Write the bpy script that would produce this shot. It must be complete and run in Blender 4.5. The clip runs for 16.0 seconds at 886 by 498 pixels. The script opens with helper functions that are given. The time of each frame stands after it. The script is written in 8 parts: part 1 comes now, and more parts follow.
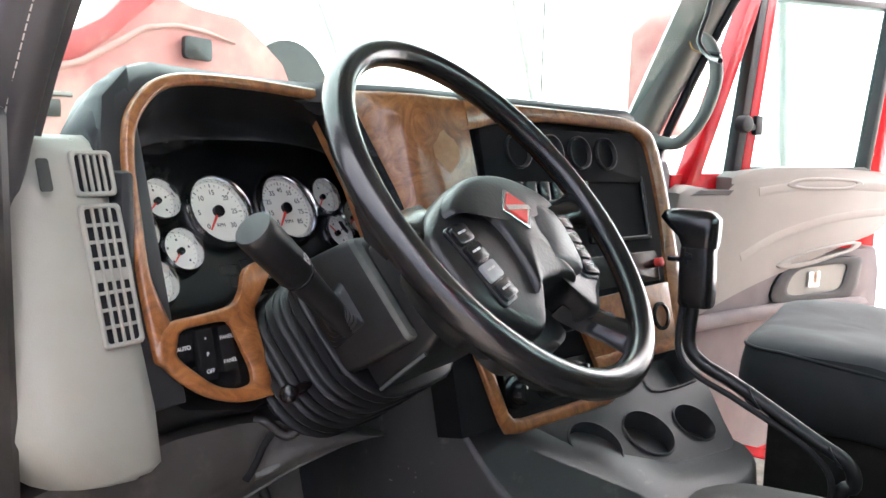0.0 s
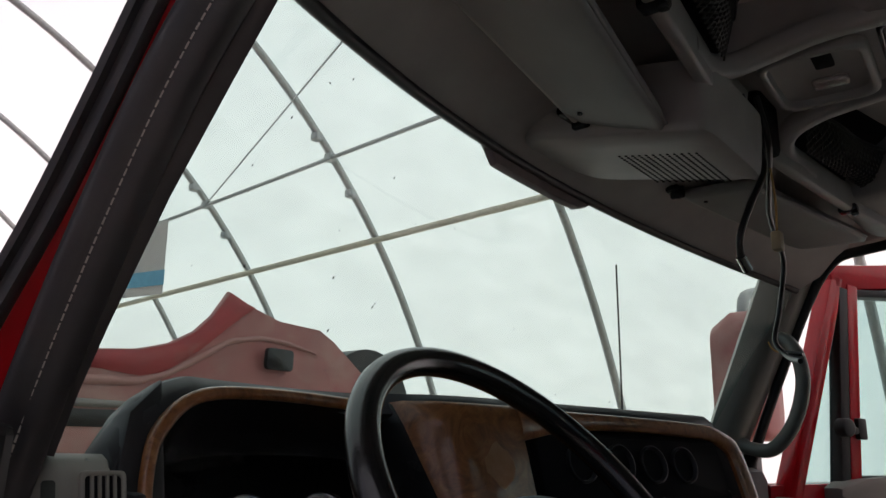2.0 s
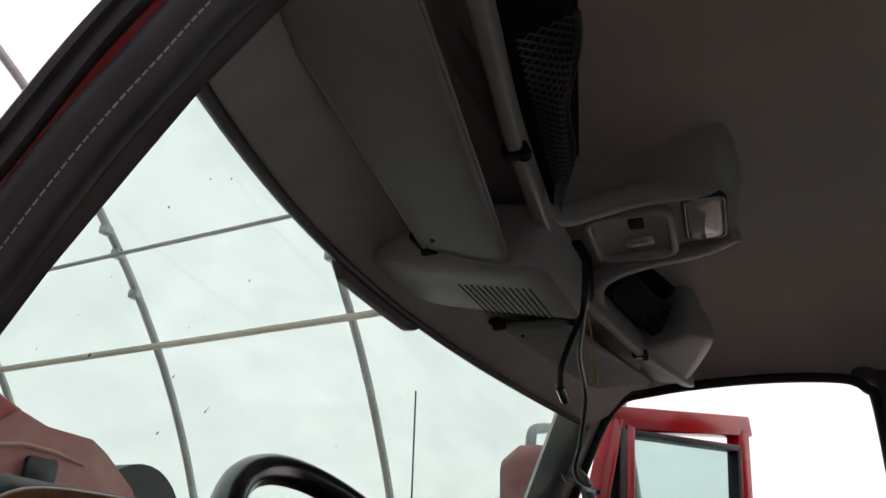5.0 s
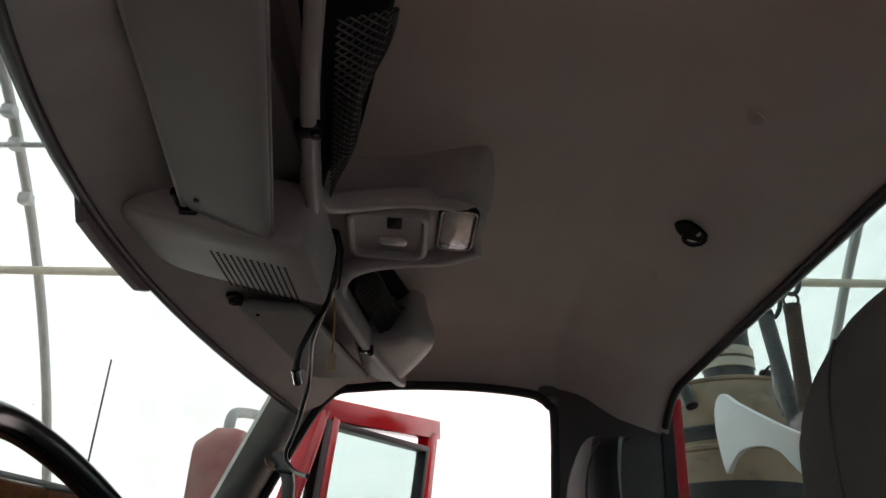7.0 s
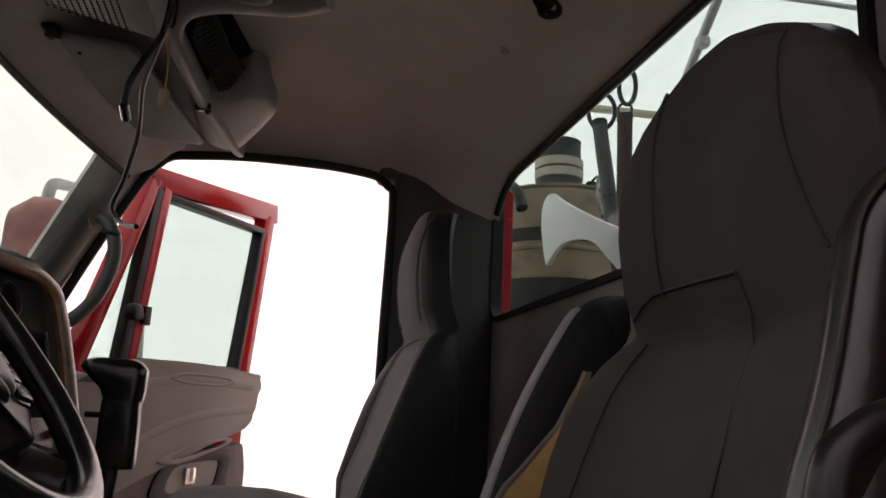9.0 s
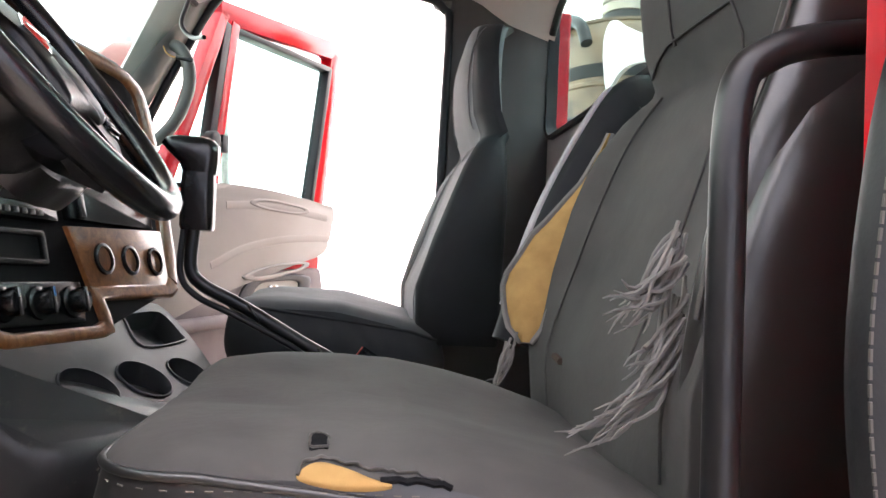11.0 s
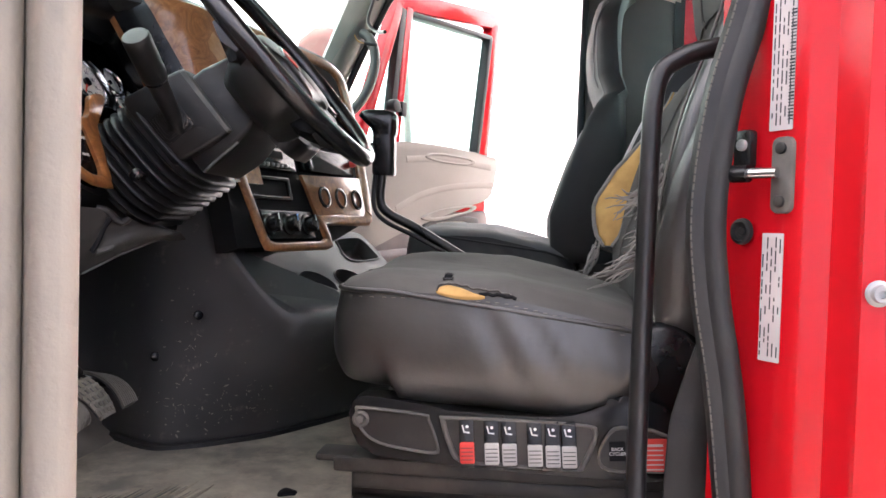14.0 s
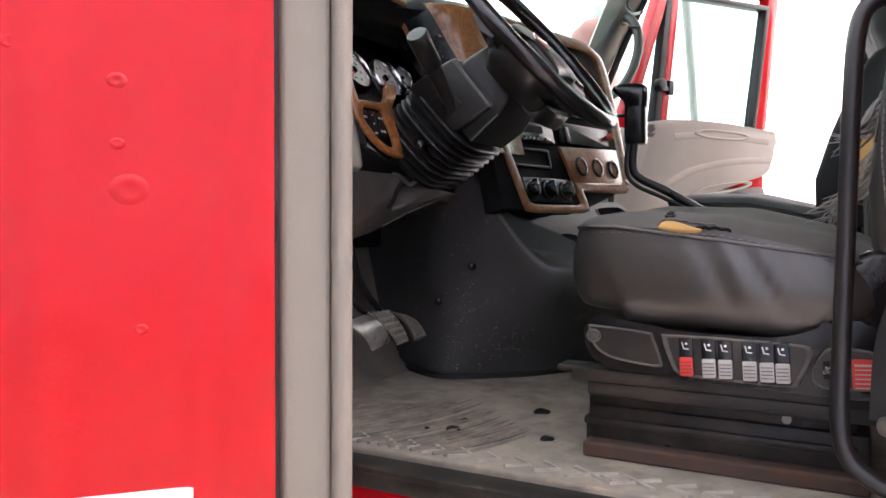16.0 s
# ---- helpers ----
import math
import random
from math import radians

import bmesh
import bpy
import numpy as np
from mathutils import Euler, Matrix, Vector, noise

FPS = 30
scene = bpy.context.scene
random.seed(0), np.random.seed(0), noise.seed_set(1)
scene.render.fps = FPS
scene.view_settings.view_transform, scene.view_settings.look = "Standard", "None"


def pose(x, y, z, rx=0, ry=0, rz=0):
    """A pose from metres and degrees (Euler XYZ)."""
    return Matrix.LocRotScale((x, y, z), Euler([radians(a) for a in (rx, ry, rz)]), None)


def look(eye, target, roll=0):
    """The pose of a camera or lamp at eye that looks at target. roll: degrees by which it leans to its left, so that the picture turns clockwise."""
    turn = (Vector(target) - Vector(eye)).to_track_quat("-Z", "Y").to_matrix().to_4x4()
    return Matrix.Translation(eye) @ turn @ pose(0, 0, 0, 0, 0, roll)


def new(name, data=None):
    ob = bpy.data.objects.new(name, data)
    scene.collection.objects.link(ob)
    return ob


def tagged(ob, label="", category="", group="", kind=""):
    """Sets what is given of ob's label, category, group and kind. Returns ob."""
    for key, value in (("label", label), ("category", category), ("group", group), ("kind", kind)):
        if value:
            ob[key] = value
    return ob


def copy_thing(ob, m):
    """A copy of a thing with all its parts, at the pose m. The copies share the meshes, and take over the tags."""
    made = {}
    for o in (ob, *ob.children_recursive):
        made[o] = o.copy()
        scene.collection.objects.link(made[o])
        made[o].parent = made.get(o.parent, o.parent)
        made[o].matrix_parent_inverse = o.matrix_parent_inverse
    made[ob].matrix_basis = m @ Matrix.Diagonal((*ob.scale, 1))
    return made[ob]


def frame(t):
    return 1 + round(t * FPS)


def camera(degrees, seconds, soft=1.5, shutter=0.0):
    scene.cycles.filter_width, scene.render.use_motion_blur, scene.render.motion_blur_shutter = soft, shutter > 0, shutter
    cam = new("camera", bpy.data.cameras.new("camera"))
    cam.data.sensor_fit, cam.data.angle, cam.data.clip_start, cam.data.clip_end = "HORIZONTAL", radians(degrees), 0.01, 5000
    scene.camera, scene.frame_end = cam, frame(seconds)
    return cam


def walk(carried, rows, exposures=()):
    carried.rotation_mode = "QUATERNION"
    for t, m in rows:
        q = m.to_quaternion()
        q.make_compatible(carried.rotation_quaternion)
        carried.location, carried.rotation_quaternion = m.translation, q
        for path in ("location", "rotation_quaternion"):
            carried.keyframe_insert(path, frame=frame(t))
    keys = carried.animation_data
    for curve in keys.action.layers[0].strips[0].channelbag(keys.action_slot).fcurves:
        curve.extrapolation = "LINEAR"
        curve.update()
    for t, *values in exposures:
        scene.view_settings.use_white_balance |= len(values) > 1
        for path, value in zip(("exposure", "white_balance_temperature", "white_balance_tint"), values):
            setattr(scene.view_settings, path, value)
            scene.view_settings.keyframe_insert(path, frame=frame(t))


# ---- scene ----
cam = camera(59.6, 16.0)
PATH = [
    (0, (0.089, -0.001, 2.047), (1.763, 1.068, 1.812), 1.7),
    (0.5, (0.157, -0.001, 2.064), (1.794, 1.136, 1.903), 1.2),
    (1, (0.184, -0.004, 2.067), (1.76, 1.224, 2.155), 1.2),
    (1.5, (0.177, -0.005, 2.062), (1.7, 1.248, 2.395), 1.2),
    (1.7, (0.164, -0.005, 2.058), (1.679, 1.23, 2.481), 1.5),
    (2, (0.162, -0.009, 2.058), (1.649, 1.218, 2.588), 1.3),
    (2.5, (0.147, -0.014, 2.047), (1.601, 1.196, 2.696), 1.7),
    (3, (0.137, -0.002, 2.046), (1.599, 1.15, 2.777), 1.7),
    (3.2, (0.131, 0.001, 2.044), (1.609, 1.118, 2.798), 1.6),
    (5.3, (0.087, 0.057, 2.032), (1.793, 0.671, 2.875), 2.1),
    (5.5, (0.08, 0.063, 2.028), (1.811, 0.599, 2.873), 2.3),
    (6, (0.068, 0.079, 2.022), (1.836, 0.473, 2.871), 2.4),
    (6.5, (0.072, 0.096, 2.022), (1.874, 0.272, 2.871), 2.5),
    (7, (0.075, 0.112, 2.014), (1.884, 0.131, 2.865), 2.6),
    (7.5, (0.086, 0.125, 2.003), (1.908, -0.023, 2.813), 2.8),
    (8, (0.1, 0.123, 1.986), (1.947, -0.173, 2.696), 3.1),
    (8.5, (0.111, 0.115, 1.962), (1.992, -0.262, 2.53), 3.0),
    (9, (0.12, 0.108, 1.927), (2.031, -0.307, 2.347), 2.9),
    (9.2, (0.119, 0.102, 1.905), (2.039, -0.316, 2.278), 2.8),
    (11.3, (-0.013, 0.045, 1.771), (1.979, -0.136, 1.785), 2.7),
    (11.5, (-0.043, 0.034, 1.768), (1.955, -0.062, 1.773), 2.5),
    (12, (-0.11, 0.007, 1.762), (1.889, 0.089, 1.744), 2.1),
    (12.5, (-0.185, -0.002, 1.76), (1.807, 0.171, 1.73), 1.8),
    (13, (-0.288, 0.0, 1.743), (1.702, 0.199, 1.71), 1.7),
    (13.5, (-0.373, -0.011, 1.736), (1.616, 0.184, 1.681), 1.6),
    (14, (-0.439, -0.032, 1.73), (1.547, 0.189, 1.668), 1.6),
    (14.5, (-0.494, -0.081, 1.716), (1.478, 0.248, 1.654), 1.4),
    (15, (-0.561, -0.152, 1.7), (1.371, 0.362, 1.637), 1.1),
    (15.5, (-0.603, -0.172, 1.677), (1.267, 0.533, 1.61), 0.8),
    (16, (-0.616, -0.164, 1.655), (1.155, 0.762, 1.575), 0.3),
]
EXPOSE = [(0.0, 3.42, 6250, 5), (0.5, 3.05, 6250, 5), (0.75, 1.65, 6500, 10), (1.0, 0.7, 6500, 10), (1.4, 0.42, 6500, 10), (2.0, 0.2, 6500, 10), (3.2, 0.2, 6500, 10), (5.5, 0.34, 6500, 10), (6.7, 0.5, 6600, 12), (7.5, 0.98, 7050, 20), (8.4, 0.8, 7250, 24), (9.2, 0.58, 7250, 24), (10.4, 2.1, 6700, 13), (11.3, 3.35, 6500, 10), (12.2, 3.75, 6500, 10), (13.2, 3.45, 6500, 10), (14.5, 2.95, 6500, 10), (16.0, 2.72, 6500, 10)]
walk(cam, [(t, look(eye, target, roll)) for t, eye, target, roll in PATH], EXPOSE)

# ---- world and sun ----
world = bpy.data.worlds.new("sky")
scene.world = world
world.use_nodes = True
wn = world.node_tree.nodes
sky = wn.new("ShaderNodeTexSky")
sky.sky_type, sky.sun_disc = "NISHITA", False
sky.sun_elevation, sky.sun_rotation = radians(50), radians(70)
sky.air_density, sky.dust_density, sky.ozone_density = 0.65, 6.0, 0.4
world.node_tree.links.new(sky.outputs[0], wn["Background"].inputs[0])
wn["Background"].inputs[1].default_value = 0.24
sun_data = bpy.data.lights.new("sun", "SUN")
sun_data.energy, sun_data.angle, sun_data.color = 1.5, radians(14), (1, 0.985, 0.975)
sun = new("sun", sun_data)
sun.matrix_world = look((9, 3.3, 11.5), (0, 0, 0))

# ---- materials ----
def mat(name, c1, c2=None, rough=0.6, metal=0.0, scale=30.0, bump=0.0, bump_scale=400.0, coat=0.0, spots=None, spot_scale=6.0, spot_edge=(0.58, 0.72), sheen=0.0, rough2=None, bump_dist=0.0005, spec=0.5):
    """Two-scale procedural surface: broad mottling from c1 to c2, fine relief, optional dirt or wear spots."""
    m = bpy.data.materials.new(name)
    m.use_nodes = True
    nt = m.node_tree
    b = nt.nodes["Principled BSDF"]
    L = nt.links.new
    tc = nt.nodes.new("ShaderNodeTexCoord")
    c2 = c2 or tuple(v * 0.8 for v in c1)
    n1 = nt.nodes.new("ShaderNodeTexNoise")
    n1.inputs["Scale"].default_value, n1.inputs["Detail"].default_value = scale, 6
    L(tc.outputs["Object"], n1.inputs["Vector"])
    ramp = nt.nodes.new("ShaderNodeValToRGB")
    ramp.color_ramp.elements[0].position, ramp.color_ramp.elements[1].position = 0.3, 0.7
    ramp.color_ramp.elements[0].color, ramp.color_ramp.elements[1].color = (*c1, 1), (*c2, 1)
    L(n1.outputs[0], ramp.inputs[0])
    col = ramp.outputs[0]
    if spots:
        n3 = nt.nodes.new("ShaderNodeTexNoise")
        n3.inputs["Scale"].default_value, n3.inputs["Detail"].default_value, n3.inputs["Roughness"].default_value = spot_scale, 8, 0.65
        L(tc.outputs["Object"], n3.inputs["Vector"])
        r3 = nt.nodes.new("ShaderNodeValToRGB")
        r3.color_ramp.elements[0].position, r3.color_ramp.elements[1].position = spot_edge
        L(n3.outputs[0], r3.inputs[0])
        mix = nt.nodes.new("ShaderNodeMix")
        mix.data_type = "RGBA"
        L(r3.outputs[0], mix.inputs[0]), L(col, mix.inputs[6])
        mix.inputs[7].default_value = (*spots, 1)
        col = mix.outputs[2]
    L(col, b.inputs["Base Color"])
    b.inputs["Metallic"].default_value = metal
    b.inputs["Specular IOR Level"].default_value = spec
    rr = nt.nodes.new("ShaderNodeMapRange")
    rr.inputs[3].default_value, rr.inputs[4].default_value = rough, rough2 if rough2 is not None else min(1, rough * 1.3)
    L(n1.outputs[0], rr.inputs[0]), L(rr.outputs[0], b.inputs["Roughness"])
    b.inputs["Coat Weight"].default_value = coat
    b.inputs["Coat Roughness"].default_value = 0.08
    b.inputs["Sheen Weight"].default_value = sheen
    if bump:
        n2 = nt.nodes.new("ShaderNodeTexNoise")
        n2.inputs["Scale"].default_value, n2.inputs["Detail"].default_value = bump_scale, 3
        L(tc.outputs["Object"], n2.inputs["Vector"])
        bp = nt.nodes.new("ShaderNodeBump")
        bp.inputs["Strength"].default_value, bp.inputs["Distance"].default_value = bump, bump_dist
        L(n2.outputs[0], bp.inputs["Height"]), L(bp.outputs[0], b.inputs["Normal"])
    return m


def glass_mat(name, tint, gloss=0.06, haze=0.0):
    m = bpy.data.materials.new(name)
    m.use_nodes = True
    nt = m.node_tree
    nt.nodes.remove(nt.nodes["Principled BSDF"])
    tr, gl, mx = nt.nodes.new("ShaderNodeBsdfTransparent"), nt.nodes.new("ShaderNodeBsdfGlossy"), nt.nodes.new("ShaderNodeMixShader")
    tr.inputs[0].default_value = (*tint, 1)
    gl.inputs["Roughness"].default_value = 0.02
    mx.inputs[0].default_value = gloss
    nt.links.new(tr.outputs[0], mx.inputs[1]), nt.links.new(gl.outputs[0], mx.inputs[2])
    out = mx.outputs[0]
    if haze:
        df, m2 = nt.nodes.new("ShaderNodeBsdfDiffuse"), nt.nodes.new("ShaderNodeMixShader")
        nz = nt.nodes.new("ShaderNodeTexNoise")
        nz.inputs["Scale"].default_value, nz.inputs["Detail"].default_value = 9, 8
        mr = nt.nodes.new("ShaderNodeMapRange")
        mr.inputs[1].default_value, mr.inputs[2].default_value, mr.inputs[3].default_value, mr.inputs[4].default_value = 0.3, 0.75, haze * 0.3, haze
        df.inputs[0].default_value = (0.75, 0.74, 0.7, 1)
        nt.links.new(nz.outputs[0], mr.inputs[0]), nt.links.new(mr.outputs[0], m2.inputs[0])
        nt.links.new(out, m2.inputs[1]), nt.links.new(df.outputs[0], m2.inputs[2])
        out = m2.outputs[0]
    nt.links.new(out, nt.nodes["Material Output"].inputs[0])
    return m


def tarp_mat():
    m = bpy.data.materials.new("white_tarp")
    m.use_nodes = True
    nt = m.node_tree
    nt.nodes.remove(nt.nodes["Principled BSDF"])
    tr, df, mx = nt.nodes.new("ShaderNodeBsdfTranslucent"), nt.nodes.new("ShaderNodeBsdfDiffuse"), nt.nodes.new("ShaderNodeMixShader")
    nz, rp, tc = nt.nodes.new("ShaderNodeTexNoise"), nt.nodes.new("ShaderNodeValToRGB"), nt.nodes.new("ShaderNodeTexCoord")
    nz.inputs["Scale"].default_value, nz.inputs["Detail"].default_value = 0.35, 6
    rp.color_ramp.elements[0].color, rp.color_ramp.elements[1].color = (0.515, 0.508, 0.530, 1), (0.595, 0.588, 0.612, 1)
    nt.links.new(tc.outputs["Object"], nz.inputs["Vector"]), nt.links.new(nz.outputs[0], rp.inputs[0])
    nt.links.new(rp.outputs[0], tr.inputs[0])
    df.inputs[0].default_value = (0.7, 0.692, 0.705, 1)
    mx.inputs[0].default_value = 0.3
    nt.links.new(tr.outputs[0], mx.inputs[1]), nt.links.new(df.outputs[0], mx.inputs[2])
    nt.links.new(mx.outputs[0], nt.nodes["Material Output"].inputs[0])
    return m


def wood_mat():
    m = mat("burl_wood", (0.30, 0.115, 0.03), (0.19, 0.065, 0.018), rough=0.28, coat=0.5)
    nt = m.node_tree
    b = nt.nodes["Principled BSDF"]
    tc = nt.nodes["Texture Coordinate"]
    n = nt.nodes.new("ShaderNodeTexNoise")
    n.inputs["Scale"].default_value, n.inputs["Detail"].default_value, n.inputs["Distortion"].default_value, n.inputs["Roughness"].default_value = 22, 10, 2.5, 0.7
    nt.links.new(tc.outputs["Object"], n.inputs["Vector"])
    r = nt.nodes.new("ShaderNodeValToRGB")
    e = r.color_ramp.elements
    e[0].position, e[0].color = 0.30, (0.10, 0.036, 0.012, 1)
    e[1].position, e[1].color = 0.72, (0.36, 0.165, 0.06, 1)
    k = r.color_ramp.elements.new(0.5)
    k.color = (0.235, 0.093, 0.030, 1)
    nt.links.new(n.outputs[0], r.inputs[0]), nt.links.new(r.outputs[0], b.inputs["Base Color"])
    return m


M_BLACK = mat("black_plastic", (0.0072, 0.0073, 0.0077), (0.0115, 0.0116, 0.012), 0.22, bump=0.25, bump_scale=700, spots=(0.034, 0.032, 0.029), spot_scale=5, spot_edge=(0.56, 0.95))
M_DASH = mat("dash_grey_plastic", (0.017, 0.0177, 0.0188), (0.024, 0.0247, 0.0255), 0.38, bump=0.35, bump_scale=600)
# black of the cluster hood; also painted as shade in voids and recesses
M_SHADEBLACK = mat("hood_and_shade_black", (0.0105, 0.0105, 0.0112), (0.0145, 0.0145, 0.0155), 0.6, bump=0.2, bump_scale=600)
M_DIRTY = mat("dusty_black_plastic", (0.015, 0.0143, 0.0136), (0.024, 0.0228, 0.0212), 0.30, bump=0.3, bump_scale=500, spots=(0.09, 0.079, 0.067), spot_scale=5, spot_edge=(0.52, 0.95))
M_TAUPE = mat("taupe_plastic", (0.262, 0.258, 0.226), (0.222, 0.218, 0.190), 0.45, scale=9, bump=0.3, bump_scale=650, spots=(0.17, 0.145, 0.115), spot_scale=4, spot_edge=(0.6, 1.0))
M_CREAM = mat("cream_door_plastic", (0.255, 0.236, 0.214), (0.225, 0.208, 0.189), 0.5, scale=5, bump=0.25, bump_scale=650)
M_MAUVE = mat("mauve_door_cloth", (0.175, 0.152, 0.149), (0.148, 0.129, 0.127), 0.7, scale=14, bump=0.3, bump_scale=800)
M_PILLAR = mat("grey_green_pillar_plastic", (0.15, 0.157, 0.135), (0.125, 0.131, 0.114), 0.34, scale=8, bump=0.25, bump_scale=650)
M_OVER = mat("grey_overhead_plastic", (0.36, 0.350, 0.333), (0.295, 0.287, 0.273), 0.42, scale=9, bump=0.3, bump_scale=650, spots=(0.25, 0.24, 0.22), spot_scale=4, spot_edge=(0.55, 0.95))
M_LINER = mat("taupe_headliner_cloth", (0.56, 0.486, 0.455), (0.45, 0.390, 0.364), 0.9, scale=3, bump=0.35, bump_scale=900, sheen=0.3)
M_WOOD = wood_mat()
M_RUBBER = mat("black_rubber", (0.015, 0.015, 0.0155), (0.024, 0.024, 0.024), 0.36, scale=14, bump=0.3, bump_scale=300, spots=(0.075, 0.07, 0.064), spot_scale=9, spot_edge=(0.6, 1.0))
M_BELLOWS = mat("black_bellows_rubber", (0.006, 0.006, 0.0065), (0.010, 0.010, 0.0105), 0.33, scale=20, spots=(0.034, 0.031, 0.028), spot_scale=14, spot_edge=(0.55, 0.9))
M_STITCH = mat("grey_stitch_thread", (0.20, 0.185, 0.155), None, 0.8)
# lit copy of the black rubber: brightness on the front pillar put in colour
M_LITSEAL = mat("lightened_rubber", (0.036, 0.0355, 0.0365), (0.060, 0.058, 0.058), 0.38, scale=14, bump=0.3, bump_scale=300, spots=(0.11, 0.104, 0.098), spot_scale=9, spot_edge=(0.58, 0.95))
M_MATFLOOR = mat("dirty_rubber_mat", (0.15, 0.14, 0.12), (0.31, 0.282, 0.23), 0.65, scale=16, bump=0.9, bump_scale=150, spots=(0.42, 0.365, 0.28), spot_scale=13, spot_edge=(0.48, 0.78))
M_RED = mat("red_truck_paint", (0.47, 0.0050, 0.0115), (0.41, 0.004, 0.009), 0.13, scale=4, coat=0.16, rough2=0.24, bump=0.10, bump_scale=9, bump_dist=0.004)
M_REDIN = mat("red_jamb_paint", (0.52, 0.010, 0.014), (0.43, 0.009, 0.012), 0.32, scale=9, coat=0.15, spots=(0.25, 0.03, 0.03), spot_scale=7, spot_edge=(0.6, 1.0))
M_VINYL = mat("grey_vinyl", (0.030, 0.029, 0.0262), (0.022, 0.0213, 0.0195), 0.30, scale=5, bump=0.4, bump_scale=60, rough2=0.34, bump_dist=0.001)
M_SEATCLOTH = mat("grey_seat_cloth", (0.100, 0.096, 0.088), (0.068, 0.065, 0.060), 0.88, scale=8, bump=0.4, bump_scale=90, spots=(0.075, 0.07, 0.062), spot_scale=7, spot_edge=(0.56, 0.85), bump_dist=0.0015)
M_PVINYL = mat("black_seat_vinyl", (0.025, 0.0255, 0.0265), (0.032, 0.0325, 0.0335), 0.50, scale=8, bump=0.4, bump_scale=150)
M_PCLOTH = mat("passenger_seat_cloth", (0.20, 0.193, 0.193), (0.165, 0.16, 0.16), 0.85, scale=10, bump=0.5, bump_scale=900, sheen=0.2)
M_PTOP = mat("dark_cushion_cloth", (0.088, 0.088, 0.092), (0.066, 0.066, 0.069), 0.7, scale=10, bump=0.5, bump_scale=700)
M_FOAM = mat("yellow_foam", (0.55, 0.345, 0.125), (0.43, 0.26, 0.09), 0.95, scale=40, bump=0.6, bump_scale=260)
M_WHEEL = mat("black_wheel_leatherette", (0.0055, 0.0055, 0.006), (0.0085, 0.0085, 0.009), 0.14, scale=12, bump=0.15, bump_scale=420, rough2=0.28)
M_HUB = mat("black_hub_vinyl", (0.0075, 0.0076, 0.008), (0.011, 0.0112, 0.0115), 0.30, scale=12, bump=0.5, bump_scale=240, bump_dist=0.0006)
M_SILVER = mat("worn_silver_plastic", (0.30, 0.30, 0.30), (0.22, 0.22, 0.22), 0.35, metal=0.3, bump=0.4, bump_scale=200)
M_CHROME = mat("chrome", (0.8, 0.8, 0.8), (0.7, 0.7, 0.7), 0.12, metal=1.0)
# hub vinyl in a paler base colour that paints the facet's sheen
M_SHEENHUB = mat("sheen_toned_hub_vinyl", (0.055, 0.055, 0.056), (0.085, 0.084, 0.082), 0.30, scale=45, bump=0.5, bump_scale=190, bump_dist=0.0006)
M_STEEL = mat("galvanised_steel", (0.42, 0.43, 0.43), (0.33, 0.34, 0.34), 0.45, metal=0.6, scale=20)
M_FACE = mat("cream_gauge_face", (0.78, 0.78, 0.70), (0.73, 0.73, 0.65), 0.6, scale=30)
M_NEEDLE = mat("red_needle", (0.75, 0.05, 0.02), None, 0.4)
M_MARK = mat("dark_print", (0.03, 0.03, 0.035), None, 0.6)
M_WHITE = mat("white_print", (0.75, 0.74, 0.72), None, 0.6)
M_LABEL = mat("grey_white_sticker", (0.50, 0.455, 0.445), (0.42, 0.385, 0.375), 0.5, scale=20)
M_GREYSW = mat("grey_switch_plastic", (0.42, 0.41, 0.39), (0.36, 0.35, 0.33), 0.5, bump=0.2)
M_REDSW = mat("red_switch_plastic", (0.62, 0.04, 0.03), None, 0.45)
M_BARK = mat("black_bar_paint", (0.009, 0.009, 0.0095), (0.014, 0.014, 0.014), 0.28, spots=(0.16, 0.07, 0.035), spot_scale=16, spot_edge=(0.66, 0.85))
M_FRAME = mat("black_steel_frame", (0.012, 0.0115, 0.011), (0.022, 0.02, 0.018), 0.42, spots=(0.10, 0.082, 0.065), spot_scale=7, spot_edge=(0.5, 0.9))
M_RUST = mat("rusty_steel", (0.085, 0.042, 0.025), (0.05, 0.042, 0.036), 0.75, scale=26, bump=0.5, bump_scale=150)
M_SOIL = mat("packed_earth", (0.50, 0.44, 0.37), (0.40, 0.345, 0.29), 0.95, scale=1.6, bump=0.8, bump_scale=30, spots=(0.28, 0.23, 0.18), spot_scale=0.7)
M_TARP = tarp_mat()
M_WS = glass_mat("tinted_windscreen", (0.66, 0.84, 0.79), 0.05, 0.14)
M_GLASS = glass_mat("tinted_side_glass", (0.70, 0.84, 0.82), 0.05, 0.04)
M_LENS = glass_mat("lamp_lens", (0.9, 0.88, 0.85), 0.2, 0.25)
M_BEIGE = mat("beige_webbing", (0.62, 0.57, 0.46), None, 0.8)

M_REAR = mat("brown_grey_rear_trim", (0.42, 0.385, 0.36), (0.35, 0.318, 0.296), 0.55, scale=6, bump=0.3, bump_scale=500, spots=(0.2, 0.175, 0.16), spot_scale=4, spot_edge=(0.55, 0.95))
M_TOE = mat("dusty_brown_toe_mat", (0.20, 0.18, 0.15), (0.12, 0.108, 0.092), 0.75, scale=9, bump=0.7, bump_scale=160, spots=(0.21, 0.183, 0.148), spot_scale=12, spot_edge=(0.5, 0.85))
M_POST = mat("dark_grey_post_trim", (0.085, 0.078, 0.072), (0.066, 0.061, 0.056), 0.55, scale=6, bump=0.3, bump_scale=500, spots=(0.08, 0.072, 0.065), spot_scale=4, spot_edge=(0.55, 0.95))
